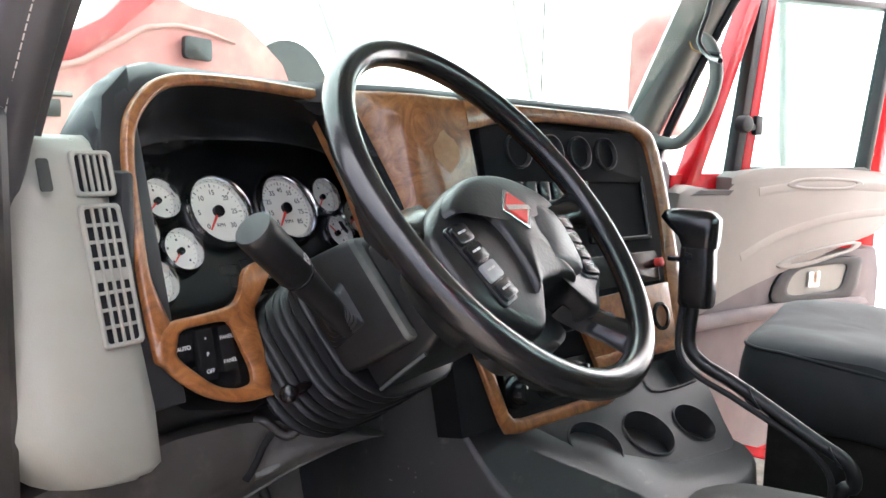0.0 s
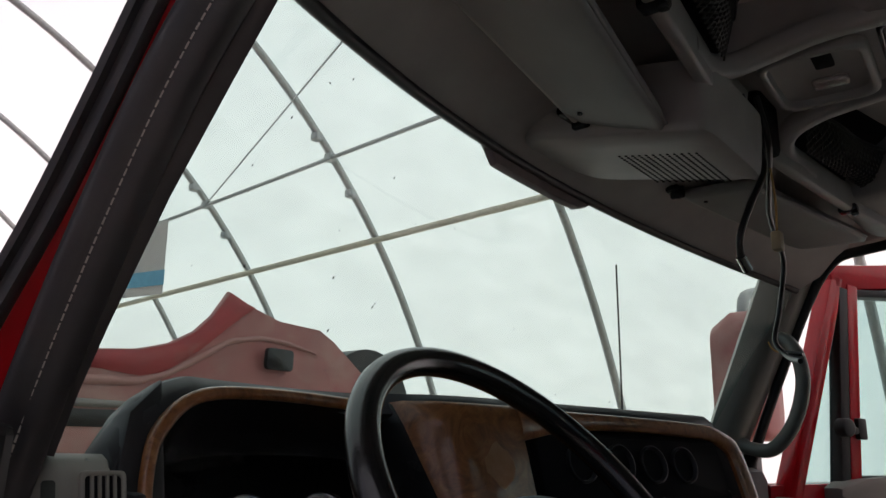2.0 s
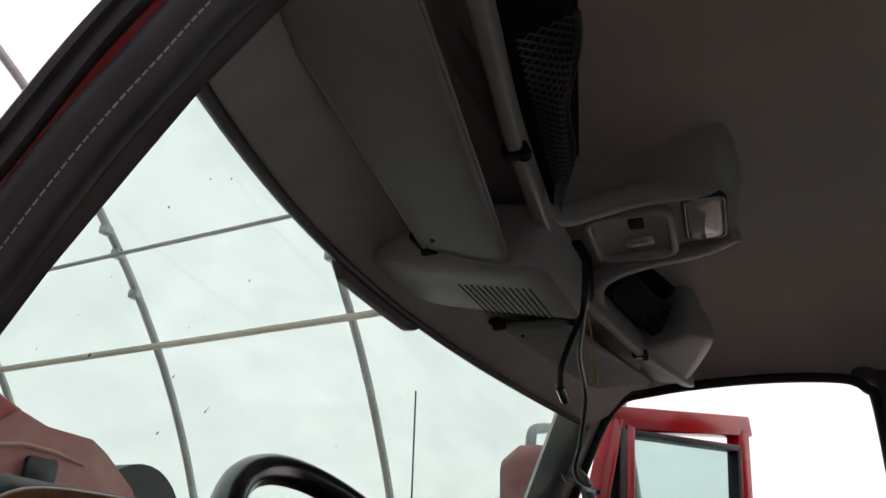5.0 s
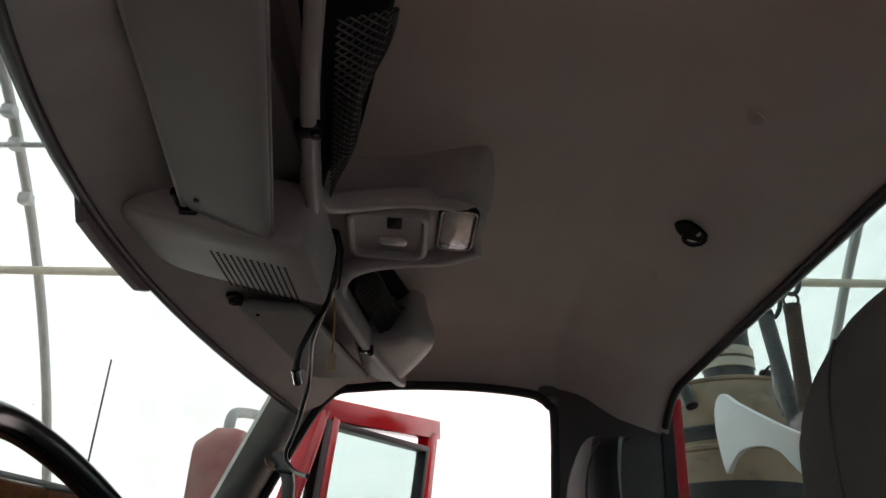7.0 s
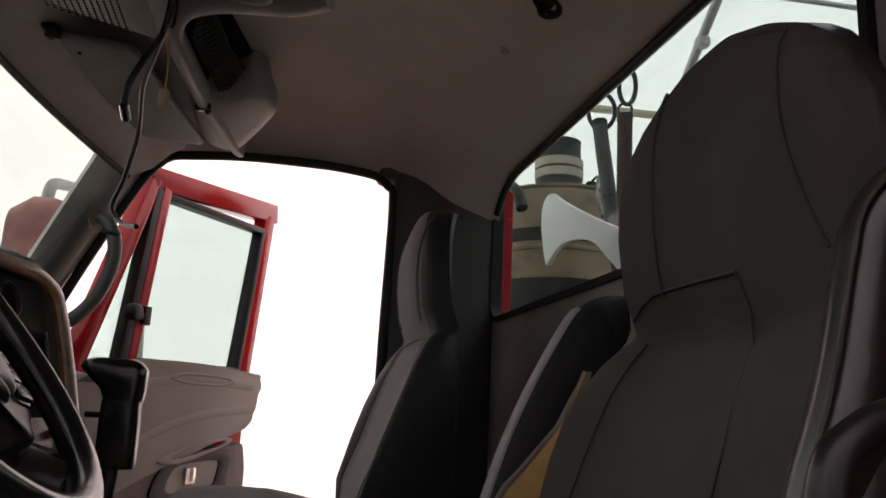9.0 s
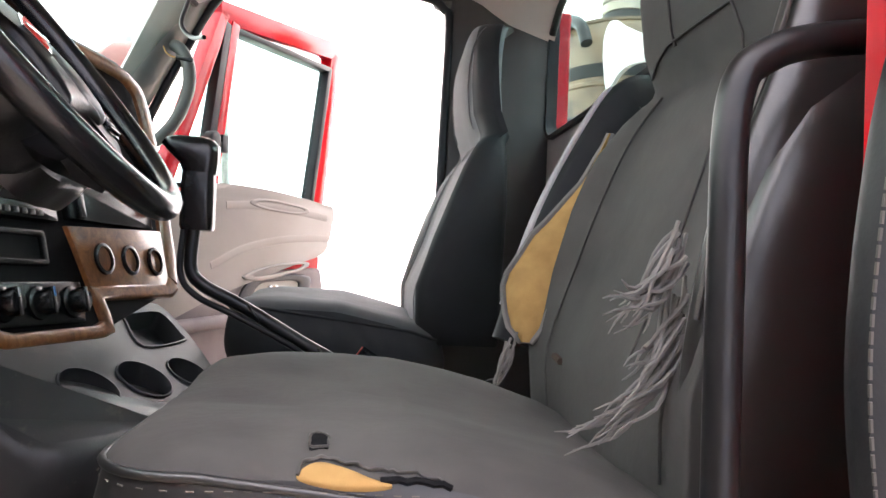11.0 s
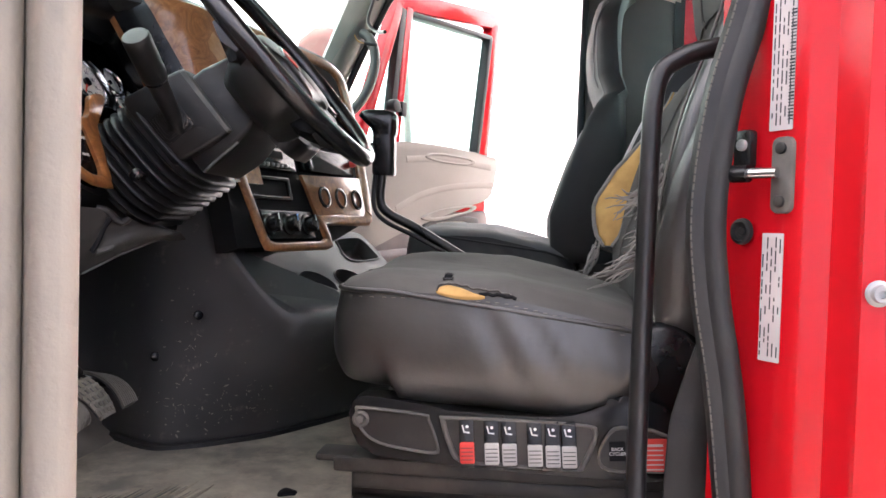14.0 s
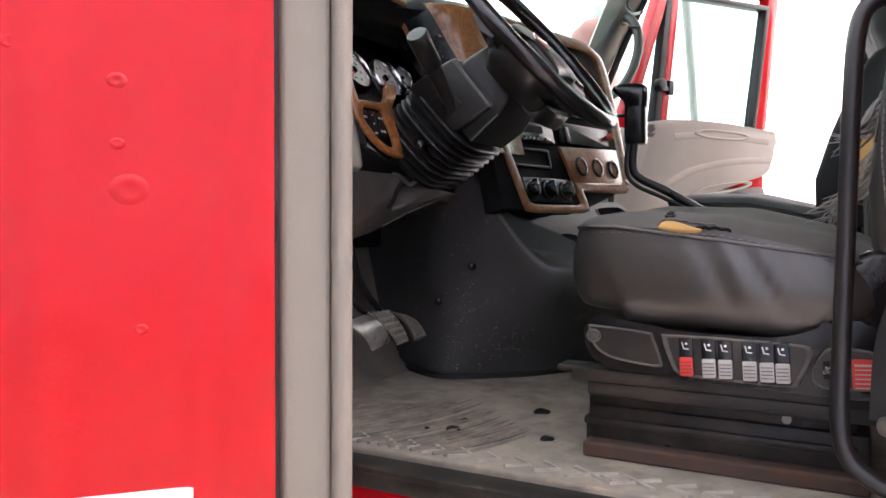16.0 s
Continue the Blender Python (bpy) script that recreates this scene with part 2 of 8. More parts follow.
M_DUST = mat("dust_caked_plastic", (0.006, 0.0058, 0.0056), (0.011, 0.0105, 0.010), 0.42, scale=12, bump=0.4, bump_scale=120, spots=(0.065, 0.057, 0.047), spot_scale=11, spot_edge=(0.45, 0.75))
M_WORN = mat("worn_black_edge", (0.06, 0.056, 0.05), (0.11, 0.10, 0.088), 0.45, scale=40)
M_TUNNEL = mat("scuffed_engine_cover", (0.039, 0.0392, 0.040), (0.060, 0.0595, 0.0585), 0.40, scale=6, bump=0.3, bump_scale=400, spots=(0.20, 0.18, 0.155), spot_scale=22, spot_edge=(0.60, 0.85))
M_TRAY = mat("grey_tray_plastic", (0.024, 0.025, 0.026), (0.034, 0.035, 0.036), 0.42, scale=7, spec=0.35, bump=0.3, bump_scale=500, spots=(0.08, 0.077, 0.07), spot_scale=9, spot_edge=(0.58, 0.95))
M_KNEE = mat("brown_dusted_knee_plastic", (0.030, 0.028, 0.0255), (0.050, 0.046, 0.0415), 0.5, scale=8, spec=0.4, bump=0.4, bump_scale=200, spots=(0.17, 0.150, 0.125), spot_scale=7, spot_edge=(0.5, 0.85))
# gloss levels; the hood black gets almost none, so painted voids stay dark
for m_, k_ in ((M_BLACK, 0.42), (M_DASH, 0.35), (M_HUB, 0.4), (M_DIRTY, 0.5), (M_TUNNEL, 0.6), (M_VINYL, 1.0), (M_WHEEL, 0.65), (M_SHADEBLACK, 0.06), (M_BELLOWS, 0.3), (M_PVINYL, 0.3), (M_RED, 0.3), (M_REDIN, 0.2), (M_FRAME, 0.35), (M_RUBBER, 0.32)):
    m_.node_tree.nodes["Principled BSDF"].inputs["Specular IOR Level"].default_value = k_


# ---- shape helpers ----
def part(name, bm, material, parent=None, label="", smooth=None):
    me = bpy.data.meshes.new(name)
    bm.normal_update()
    bm.to_mesh(me)
    bm.free()
    for mm in (material if isinstance(material, (list, tuple)) else [material]):
        me.materials.append(mm)
    ob = new(name, me)
    if parent:
        ob.parent = parent
    if smooth is not None:
        me.polygons.foreach_set("use_smooth", [True] * len(me.polygons))
        if smooth < 179:
            me.set_sharp_from_angle(angle=radians(smooth))
    if label:
        tagged(ob, label)
    return ob


def empty(name, label, category, group="", kind=""):
    return tagged(new(name), label, category, group, kind)


def V(*a):
    return Vector(a)


def basis(o, x, y):
    """Frame at o with the given x axis and a y axis made square to it; z is their cross product."""
    x = Vector(x).normalized()
    z = x.cross(Vector(y)).normalized()
    y = z.cross(x)
    return Matrix.Translation(o) @ Matrix((x, y, z)).transposed().to_4x4()


def box(bm, c, s, bevel=0.0, M=None, seg=2):
    r = bmesh.ops.create_cube(bm, size=1)
    vs = r["verts"]
    bmesh.ops.transform(bm, matrix=Matrix.Translation(c) @ Matrix.Diagonal((*s, 1)), verts=vs)
    if bevel:
        es = list({e for v in vs for e in v.link_edges})
        q = bmesh.ops.bevel(bm, geom=es, offset=min(bevel, min(s) * 0.49), segments=seg, affect="EDGES", profile=0.5)
        vs = list({v for f in q["faces"] for v in f.verts} | {v for v in vs if v.is_valid})
    if M is not None:
        bmesh.ops.transform(bm, matrix=M, verts=vs)
    return bm


def boxes(*specs, bevel=0.0, M=None):
    bm = bmesh.new()
    for c, s in specs:
        box(bm, c, s, bevel, M)
    return bm


def loft(bm, rings, closed=True, cap0=True, cap1=True, mi=None):
    vr = [[bm.verts.new(p) for p in ring] for ring in rings]
    n = len(rings[0])
    for i in range(len(vr) - 1):
        for j in range(n if closed else n - 1):
            k = (j + 1) % n
            f = bm.faces.new((vr[i][j], vr[i][k], vr[i + 1][k], vr[i + 1][j]))
            if mi:
                f.material_index = mi(i, j)
    if closed and cap0:
        bm.faces.new(vr[0][::-1])
    if closed and cap1:
        bm.faces.new(vr[-1])
    return bm


def smooth_path(pts, n=6, closed=False):
    p = [Vector(q) for q in pts]
    out = []
    m = len(p)
    for i in range(m if closed else m - 1):
        a, b = p[i], p[(i + 1) % m]
        p0 = p[i - 1] if (i or closed) else a + (a - b)
        p3 = p[(i + 2) % m] if (closed or i + 2 < m) else b + (b - a)
        for k in range(n):
            t = k / n
            out.append(0.5 * ((2 * a) + (b - p0) * t + (2 * p0 - 5 * a + 4 * b - p3) * t * t + (3 * a - p0 - 3 * b + p3) * t ** 3))
    if not closed:
        out.append(p[-1])
    return out


def sweep(bm, pts, section, up=None, closed=False, scale=None):
    """Sweep a closed section [(a, b), ...] along points; a runs along side, b along the path's up."""
    pts = [Vector(p) for p in pts]
    n = len(pts)
    rings, last = [], None
    for i, p in enumerate(pts):
        a = pts[i - 1] if (i or closed) else p
        b = pts[(i + 1) % n] if (closed or i + 1 < n) else p
        t = (b - a).normalized()
        if up is not None:
            u = Vector(up)
        else:
            u = last if last is not None else (V(0, 0, 1) if abs(t.z) < 0.9 else V(0, 1, 0))
        u = (u - t * u.dot(t)).normalized()
        last = u
        s = t.cross(u)
        k = scale[i] if scale else 1
        rings.append([p + s * (q[0] * k) + u * (q[1] * k) for q in section])
    if closed:
        rings.append(rings[0])
        loft(bm, rings, True, False, False)
        bmesh.ops.remove_doubles(bm, verts=bm.verts, dist=1e-6)
    else:
        loft(bm, rings)
    bmesh.ops.recalc_face_normals(bm, faces=bm.faces)
    return bm


def circle(r, n=10, ry=None):
    return [(r * math.cos(2 * math.pi * i / n), (ry or r) * math.sin(2 * math.pi * i / n)) for i in range(n)]


def rrect(w, h, r, n=4):
    out = []
    for cx, cy, a in ((w / 2 - r, h / 2 - r, 0), (-w / 2 + r, h / 2 - r, 90), (-w / 2 + r, -h / 2 + r, 180), (w / 2 - r, -h / 2 + r, 270)):
        for k in range(n + 1):
            q = radians(a + 90 * k / n)
            out.append((cx + r * math.cos(q), cy + r * math.sin(q)))
    return out


def tube(pts, r, n=10, closed=False, up=None):
    return sweep(bmesh.new(), pts, circle(r, n), up, closed)


def plate(poly, d, M, bevel=0.0, bm=None, z0=0.0):
    """Prism over a flat outline, from z0 to z0 + d along M's z."""
    bm = bm or bmesh.new()
    lo = [bm.verts.new(M @ V(x, y, z0)) for x, y in poly]
    hi = [bm.verts.new(M @ V(x, y, z0 + d)) for x, y in poly]
    n = len(poly)
    bm.faces.new(lo[::-1])
    top = bm.faces.new(hi)
    for i in range(n):
        bm.faces.new((lo[i], lo[(i + 1) % n], hi[(i + 1) % n], hi[i]))
    if bevel:
        bmesh.ops.bevel(bm, geom=list(top.edges), offset=bevel, segments=2, affect="EDGES", profile=0.5)
    return bm


def ring_plate(outer, inner, d, M, bm=None, round_=0.0):
    """A frame between two outlines of equal count, d thick along M's z, its front edges eased."""
    bm = bm or bmesh.new()
    e = round_
    def inset(a, b, k):
        return [(p[0] + (q[0] - p[0]) * k, p[1] + (q[1] - p[1]) * k) for p, q in zip(a, b)]
    loops = [(outer, 0), (outer, d - e * 0.8), (inset(outer, inner, 0.12), d - e * 0.2), (inset(outer, inner, 0.3), d), (inset(outer, inner, 0.7), d),
             (inset(outer, inner, 0.88), d - e * 0.2), (inner, d - e * 0.8), (inner, 0)]
    rings = [[M @ V(x, y, z) for x, y in lp] for lp, z in loops]
    loft(bm, rings, True, False, False)
    bmesh.ops.recalc_face_normals(bm, faces=bm.faces)
    return bm


def disc(bm, M, r, d, n=24, bevel=0.0):
    return plate(circle(r, n), d, M, bevel, bm)


def smooth2(poly, n=4):
    return [(p.x, p.y) for p in smooth_path([(a, b, 0) for a, b in poly], n, True)]


def text_part(name, body, size, M, material, parent, align="CENTER"):
    """Lettering in the built-in font, turned into a thin mesh."""
    cu = bpy.data.curves.new(name, "FONT")
    cu.body, cu.size, cu.align_x, cu.align_y, cu.extrude = body, size, align, "CENTER", 0.0002
    tmp = bpy.data.objects.new(name, cu)
    me = bpy.data.meshes.new_from_object(tmp)
    bpy.data.objects.remove(tmp)
    me.transform(M)
    me.materials.clear()
    me.materials.append(material)
    ob = new(name, me)
    ob.parent = parent
    return ob


CX = 1.33      # cab centre line
FLOOR = 1.28

# ---- setting: the fabric building and the ground ----
HX, HZ, HR = 0.29, -1.42, 10.45     # centre and radius of the arched roof


def arc_pts(r, y, a0, a1, n):
    return [V(HX + r * math.cos(radians(a0 + (a1 - a0) * i / n)), y, HZ + r * math.sin(radians(a0 + (a1 - a0) * i / n))) for i in range(n + 1)]


bm = bmesh.new()
loft(bm, [[(x * 0.5, y * 0.5, 0) for x in range(-200, 201, 20)] for y in range(-200, 201, 20)], closed=False)
tagged(part("ground", bm, M_SOIL), "packed bare earth floor of the hoop building", "ground", kind="structure")
bm = bmesh.new()
loft(bm, [arc_pts(HR, y, 7.0, 173.0, 60) for y in range(-16, 25, 4)], closed=False)
tagged(part("wall_tarp_arch", bm, M_TARP, smooth=180), "white translucent fabric stretched over steel arches", "fabric roof", kind="structure")
for nm, y in (("wall_tarp_front", 24), ("wall_tarp_back", -16)):
    bm = bmesh.new()
    pts = arc_pts(HR, y, 7.82, 172.18, 60)
    bm.faces.new([bm.verts.new(p) for p in pts])
    tagged(part(nm, bm, M_TARP), "white translucent fabric end wall", "fabric wall", kind="structure")
rib0 = None
for k in range(-5, 8):
    y = 1.6 + (3.15 if k > 0 else 2.94) * k
    if rib0 is None:
        rib0 = tagged(part("arch_rib", sweep(bmesh.new(), arc_pts(HR - 0.12, 0, 8.0, 172.0, 60), circle(0.055, 8)), M_STEEL, smooth=60),
                      "grey galvanised steel pipe arch under the tarp", "arch rib", "arches of the building")
        rib0.location = (0, y, 0)
    else:
        copy_thing(rib0, Matrix.Translation((0, y, 0)))
for a, sl, r, m, nm, lb in ((48.2, 0.20, 0.030, M_STEEL, "purlin_pipe", "thin grey steel purlin pipe tying the arches"), (40.4, 0.15, 0.050, M_BEIGE, "webbing_strap", "beige webbing strap running along the arches")):
    cs = [arc_pts(HR - 0.2, y, a + sl * (8.0 - y), 90, 1)[0] for y in (-15.0, -8.0, -2.0, 3.0, 8.0, 15.0, 23.0)]
    tagged(part(nm, tube(cs, r, 8), m, smooth=60), lb, "purlin", "purlins of the building")

bm = bmesh.new()
for k in (-2, 0, 1, 2, 3):
    y = 1.6 + (3.15 if k > 0 else 2.94) * k
    for a in (50.2, 48.2, 44.8):
        c = arc_pts(HR - 0.17, y, a + 0.20 * (8.0 - y), 90, 1)[0]
        box(bm, c, (0.13, 0.15, 0.13), 0.03, None)
tagged(part("pipe_clamps", bm, M_STEEL), "grey steel clamps on the arches", "pipe clamp", kind="stuff")
a, b_ = arc_pts(HR - 0.2, 11.0, 47.7, 48, 1)[0], arc_pts(HR - 0.2, 6.4, 56.4, 57, 1)[0]
tagged(part("brace_wire", tube([a, b_], 0.014, 6), M_STEEL), "thin diagonal steel brace wire between arches", "brace wire")
c0, c1, c2, c3 = V(3.75, 7.0, 3.476), V(4.25, 7.0, 3.62), V(4.223, 7.0, 4.396), V(3.847, 7.0, 4.23)
banner = empty("banner", "faded pale banner with blue band hanging from an arch", "banner")
bm = bmesh.new()
loft(bm, [[c3, c2], [c3 + V(0, 0.02, 0), c2 + V(0, 0.02, 0)], [c0 + V(0, 0.02, 0), c1 + V(0, 0.02, 0)], [c0, c1], [c3, c2]], closed=False)
part("sheet", bm, M_LABEL, banner)
bm = bmesh.new()
q = [c0.lerp(c3, 0.12), c1.lerp(c2, 0.12), c1.lerp(c2, 0.32), c0.lerp(c3, 0.32)]
bm.faces.new([bm.verts.new(p + V(0, -0.01, 0)) for p in q])
part("blue_band", bm, mat("faded_blue_print", (0.14, 0.36, 0.52), None, 0.7), banner)

# ---- setting: cab shell ----
bm = boxes(((CX, 0.28, 1.265), (1.80, 1.54, 0.03)), bevel=0.004)
tagged(part("floor", bm, M_MATFLOOR), "dusty black rubber floor mat of the truck cab", "floor", kind="structure")
bm = boxes(((CX, 1.12, 1.61), (1.9, 0.05, 0.72)))
tagged(part("wall_front", bm, M_DIRTY), "dark insulated firewall under the dashboard", "firewall", kind="structure")
# rear wall round the window
WX0, WX1, WZ0, WZ1 = 0.77, 2.19, 2.19, 2.585
bm = boxes(((CX, -0.5035, 1.725), (1.98, 0.017, 0.93)), ((CX, -0.5035, 2.66), (1.98, 0.017, 0.15)),
           (((0.36 + WX0) / 2, -0.5035, 2.3875), (WX0 - 0.36, 0.017, 0.395)), (((2.30 + WX1) / 2, -0.5035, 2.3875), (2.30 - WX1, 0.017, 0.395)))
wr = tagged(part("wall_rear", bm, M_REAR), "brown-grey plastic trim of the cab's rear wall", "cab wall", kind="structure")
bm = bmesh.new()
Mw = basis((( WX0 + WX1) / 2, -0.497, (WZ0 + WZ1) / 2), (1, 0, 0), (0, 0, 1))
w, h = WX1 - WX0, WZ1 - WZ0
ring_plate(rrect(w + 0.014, h + 0.014, 0.060), rrect(w - 0.012, h - 0.012, 0.05), -0.014, Mw, bm)
ring_plate(rrect(w - 0.002, h - 0.002, 0.055), rrect(w - 0.012, h - 0.012, 0.05), 0.018, Mw, bm)
win2 = empty("window_2", "rear cab window with black rubber gasket", "window", kind="structure")
part("gasket", bm, M_RUBBER, win2, smooth=40)
bm = plate(rrect(w - 0.01, h - 0.01, 0.05), 0.004, basis(((WX0 + WX1) / 2, -0.512, (WZ0 + WZ1) / 2), (1, 0, 0), (0, 0, 1)))
g = part("pane", bm, M_GLASS, win2)
g.visible_shadow = False

# headliner: flat in the middle, falling to the rear window and rolling down to the doors
def liner_z(x, y):
    z = 2.715
    if y < -0.08:
        z -= 0.10 * (-0.08 - y) + 0.45 * max(0, -0.2 - y) - 0.22 * max(0, -0.37 - y)
    z -= 0.005 * math.exp(-((y + 0.215) / 0.018) ** 2) - 0.004 * math.exp(-((y + 0.285) / 0.022) ** 2)
    d = max(0, abs(x - CX) - 0.66) / 0.22
    return z - 0.115 * min(1, d) ** 2.2


bm = bmesh.new()
loft(bm, [[(x, y, liner_z(x, y) + 0.004 * noise.noise(V(x * 3, y * 4, 0)) + 0.002 * abs(noise.noise(V(x * 9, y * 14, 4)))) for x in np.linspace(0.44, 2.22, 72)] for y in np.linspace(-0.50, 0.62, 85)], closed=False)
part("gasket_lip", tube([V(x, -0.490, liner_z(x, -0.490) - 0.002) for x in np.linspace(0.62, 2.17, 40)], 0.011, 8), M_RUBBER, win2, smooth=60)
tagged(part("ceiling", bm, M_LINER, smooth=180), "brown-grey cloth headliner of the cab", "headliner", kind="structure")
bm = boxes(((CX, 0.03, 2.78), (1.9, 1.2, 0.04)), bevel=0.02)
tagged(part("roof_skin", bm, M_RED), "red painted steel cab roof", "roof", kind="structure")

# windscreen: curved sheet from header to cowl
def ws_top(u):
    return V(CX + 0.80 * u, 0.665 - 0.165 * u * u, 2.545 - 0.06 * u * u)


def ws_bot(u):
    return V(CX + 0.84 * u, 0.90 - 0.14 * u * u, 2.04)


us = [i / 12 - 1 for i in range(25)]
bm = bmesh.new()
loft(bm, [[ws_top(u).lerp(ws_bot(u), k / 6) for u in us] for k in range(7)], closed=False)
win1 = empty("window_1", "tinted curved windscreen with black rubber edge", "windscreen", kind="structure")
g = part("pane", bm, M_WS, win1, smooth=180)
g.visible_shadow = False
bm = tube([ws_top(u) + V(0, -0.004, -0.006) for u in us], 0.0085, 8)
part("gasket", bm, M_RUBBER, win1, smooth=60)

# passenger A pillar, trim and seal
def strip(bm, rows):
    loft(bm, rows, closed=False)
    return bm


def pillar(name, sx, material, label):
    """Sloping A pillar trim; sx = 1 passenger side, -1 driver side."""
    def X(x):
        return CX + sx * (x - CX)
    rings = []
    for k in range(9):
        t = k / 8
        front = V(X(2.12 - 0.02 * t), 0.565 + 0.185 * t, 2.54 - 0.46 * t)
        back = V(X(2.19), 0.45 + 0.24 * t, 2.555 - 0.50 * t)
        mid = (front + back) / 2 + V(-sx * 0.028, -0.02, 0)
        rings.append([front, front.lerp(mid, 0.6) + V(-sx * 0.006, -0.004, 0), mid, mid.lerp(back, 0.5) + V(-sx * 0.004, -0.006, 0), back, back + V(sx * 0.05, 0.04, 0), front + V(sx * 0.06, 0.03, 0)])
    bm = loft(bmesh.new(), rings)
    bmesh.ops.recalc_face_normals(bm, faces=bm.faces)
    return tagged(part(name, bm, material, smooth=50), label, "pillar", kind="structure")


pillar("pillar_passenger", 1, M_PILLAR, "grey-green plastic trim on the sloping windscreen pillar")
STITCH = [V(0.478, 0.402, 2.51), V(0.462, 0.466, 2.418), V(0.453, 0.519, 2.339), V(0.450, 0.576, 2.249), V(0.449, 0.619, 2.177), V(0.450, 0.657, 2.114), V(0.452, 0.688, 2.060)]
WSE = [V(0.516, 0.380, 2.51), V(0.500, 0.442, 2.424), V(0.492, 0.491, 2.350), V(0.484, 0.549, 2.263), V(0.480, 0.613, 2.162), V(0.479, 0.645, 2.11), V(0.480, 0.676, 2.055)]
rings = []
for a, b_ in zip(WSE, STITCH):
    rings.append([a + V(0.012, 0.05, 0), a, a.lerp(b_, 0.3) + V(-0.002, -0.003, 0), b_ + V(0.010, 0.004, 0), b_ + V(0.02, 0.07, 0)])
bm = loft(bmesh.new(), rings)
bmesh.ops.recalc_face_normals(bm, faces=bm.faces)
tagged(part("pillar_driver", bm, M_LITSEAL, smooth=50), "dark plastic trim on the driver's windscreen pillar", "pillar", kind="structure")

# passenger door opening: rear post, header and sill
bm = boxes(((2.235, -0.35, 1.93), (0.09, 0.30, 1.34)), ((2.25, -0.33, 2.62), (0.10, 0.36, 0.10)), bevel=0.02)
tagged(part("post_passenger_rear", bm, M_POST, smooth=40), "dark grey plastic rear door post trim", "post", kind="structure")
bm = boxes(((2.25, 0.08, 2.635), (0.08, 0.78, 0.075)), bevel=0.02)
tagged(part("door_header_passenger", bm, M_REAR, smooth=40), "dark grey trim above the passenger door opening", "door header", kind="structure")
bm = boxes(((2.25, 0.3, 1.24), (0.08, 1.5, 0.09)), bevel=0.01)
tagged(part("sill_passenger", bm, M_RED), "red painted passenger door sill", "sill", kind="structure")
bm = boxes(((2.23, 0.88, 1.68), (0.06, 0.46, 0.84)), bevel=0.01)
tagged(part("wall_cowl_passenger", bm, M_DIRTY), "dark kick panel beside the passenger footwell", "cab wall", kind="structure")
seal_pts = smooth_path([(2.205, 0.68, 2.03), (2.205, 0.565, 2.30), (2.205, 0.445, 2.535), (2.205, 0.33, 2.578), (2.205, 0.08, 2.592), (2.205, -0.12, 2.58), (2.205, -0.178, 2.55), (2.205, -0.195, 2.49), (2.205, -0.19, 2.1), (2.205, -0.19, 1.6), (2.205, -0.19, 1.32)], 5)
tagged(part("seal_passenger", tube(seal_pts, 0.013, 8), M_RUBBER, smooth=60), "black rubber seal round the passenger door opening", "door seal", kind="structure")

# driver side: body around the door opening
def stitched_seal(name, pts, w, side, label, thread, shift=(0, 0, 0), rubber=None):
    bm = sweep(bmesh.new(), pts, [(a * w, b * 0.016) for a, b in ((-0.5, 0), (-0.46, 0.6), (-0.25, 1.0), (-0.08, 0.95), (0.0, 0.85), (0.08, 0.95), (0.32, 1.0), (0.47, 0.6), (0.5, 0), (0, -0.3))], up=side)
    ob = tagged(part(name, bm, rubber or M_RUBBER, smooth=50), label, "door seal", kind="structure")
    bm = bmesh.new()
    acc = 0.0
    for a, b in zip(pts, pts[1:]):
        acc += (b - a).length
        while acc > 0.0085:
            acc -= 0.0085
            t = (b - a).normalized()
            sweep(bm, [b - t * acc - t * 0.0032, b - t * acc + t * 0.0032], circle(0.0011, 5), up=side)
    bmesh.ops.translate(bm, verts=bm.verts, vec=Vector(side).normalized() * (0.0165 if shift[1] else 0.0148) + Vector(shift))
    st = part("stitching", bm, thread, ob)
    tagged(st, "grey stitched thread along the seal", kind="stuff")
    return ob


rear = smooth_path([(0.455, -0.35, 2.55), (0.43, -0.32, 2.3), (0.40, -0.272, 2.05), (0.392, -0.250, 1.96), (0.388, -0.225, 1.865), (0.386, -0.213, 1.757), (0.386, -0.219, 1.67), (0.386, -0.236, 1.57), (0.386, -0.247, 1.48), (0.386, -0.257, 1.39), (0.387, -0.266, 1.29)], 8)
stitched_seal("seal_driver_rear", rear, 0.040, (-0.9, 0.35, 0), "black stitched rubber seal on the driver's rear door post", mat("dull_grey_thread", (0.10, 0.092, 0.08), None, 0.8), (0.0045, 0.0115, 0))
front = smooth_path([(0.54, 0.15, 2.60), (0.505, 0.30, 2.575)] + STITCH + [(0.44, 0.70, 1.98), (0.415, 0.69, 1.85), (0.40, 0.675, 1.7), (0.40, 0.66, 1.5), (0.40, 0.655, 1.30)], 6)
stitched_seal("seal_driver_front", front, 0.050, (-0.48, -0.88, 0), "black stitched rubber seal along the driver's windscreen pillar", mat("pale_thread", (0.55, 0.52, 0.46), None, 0.8), rubber=M_LITSEAL)
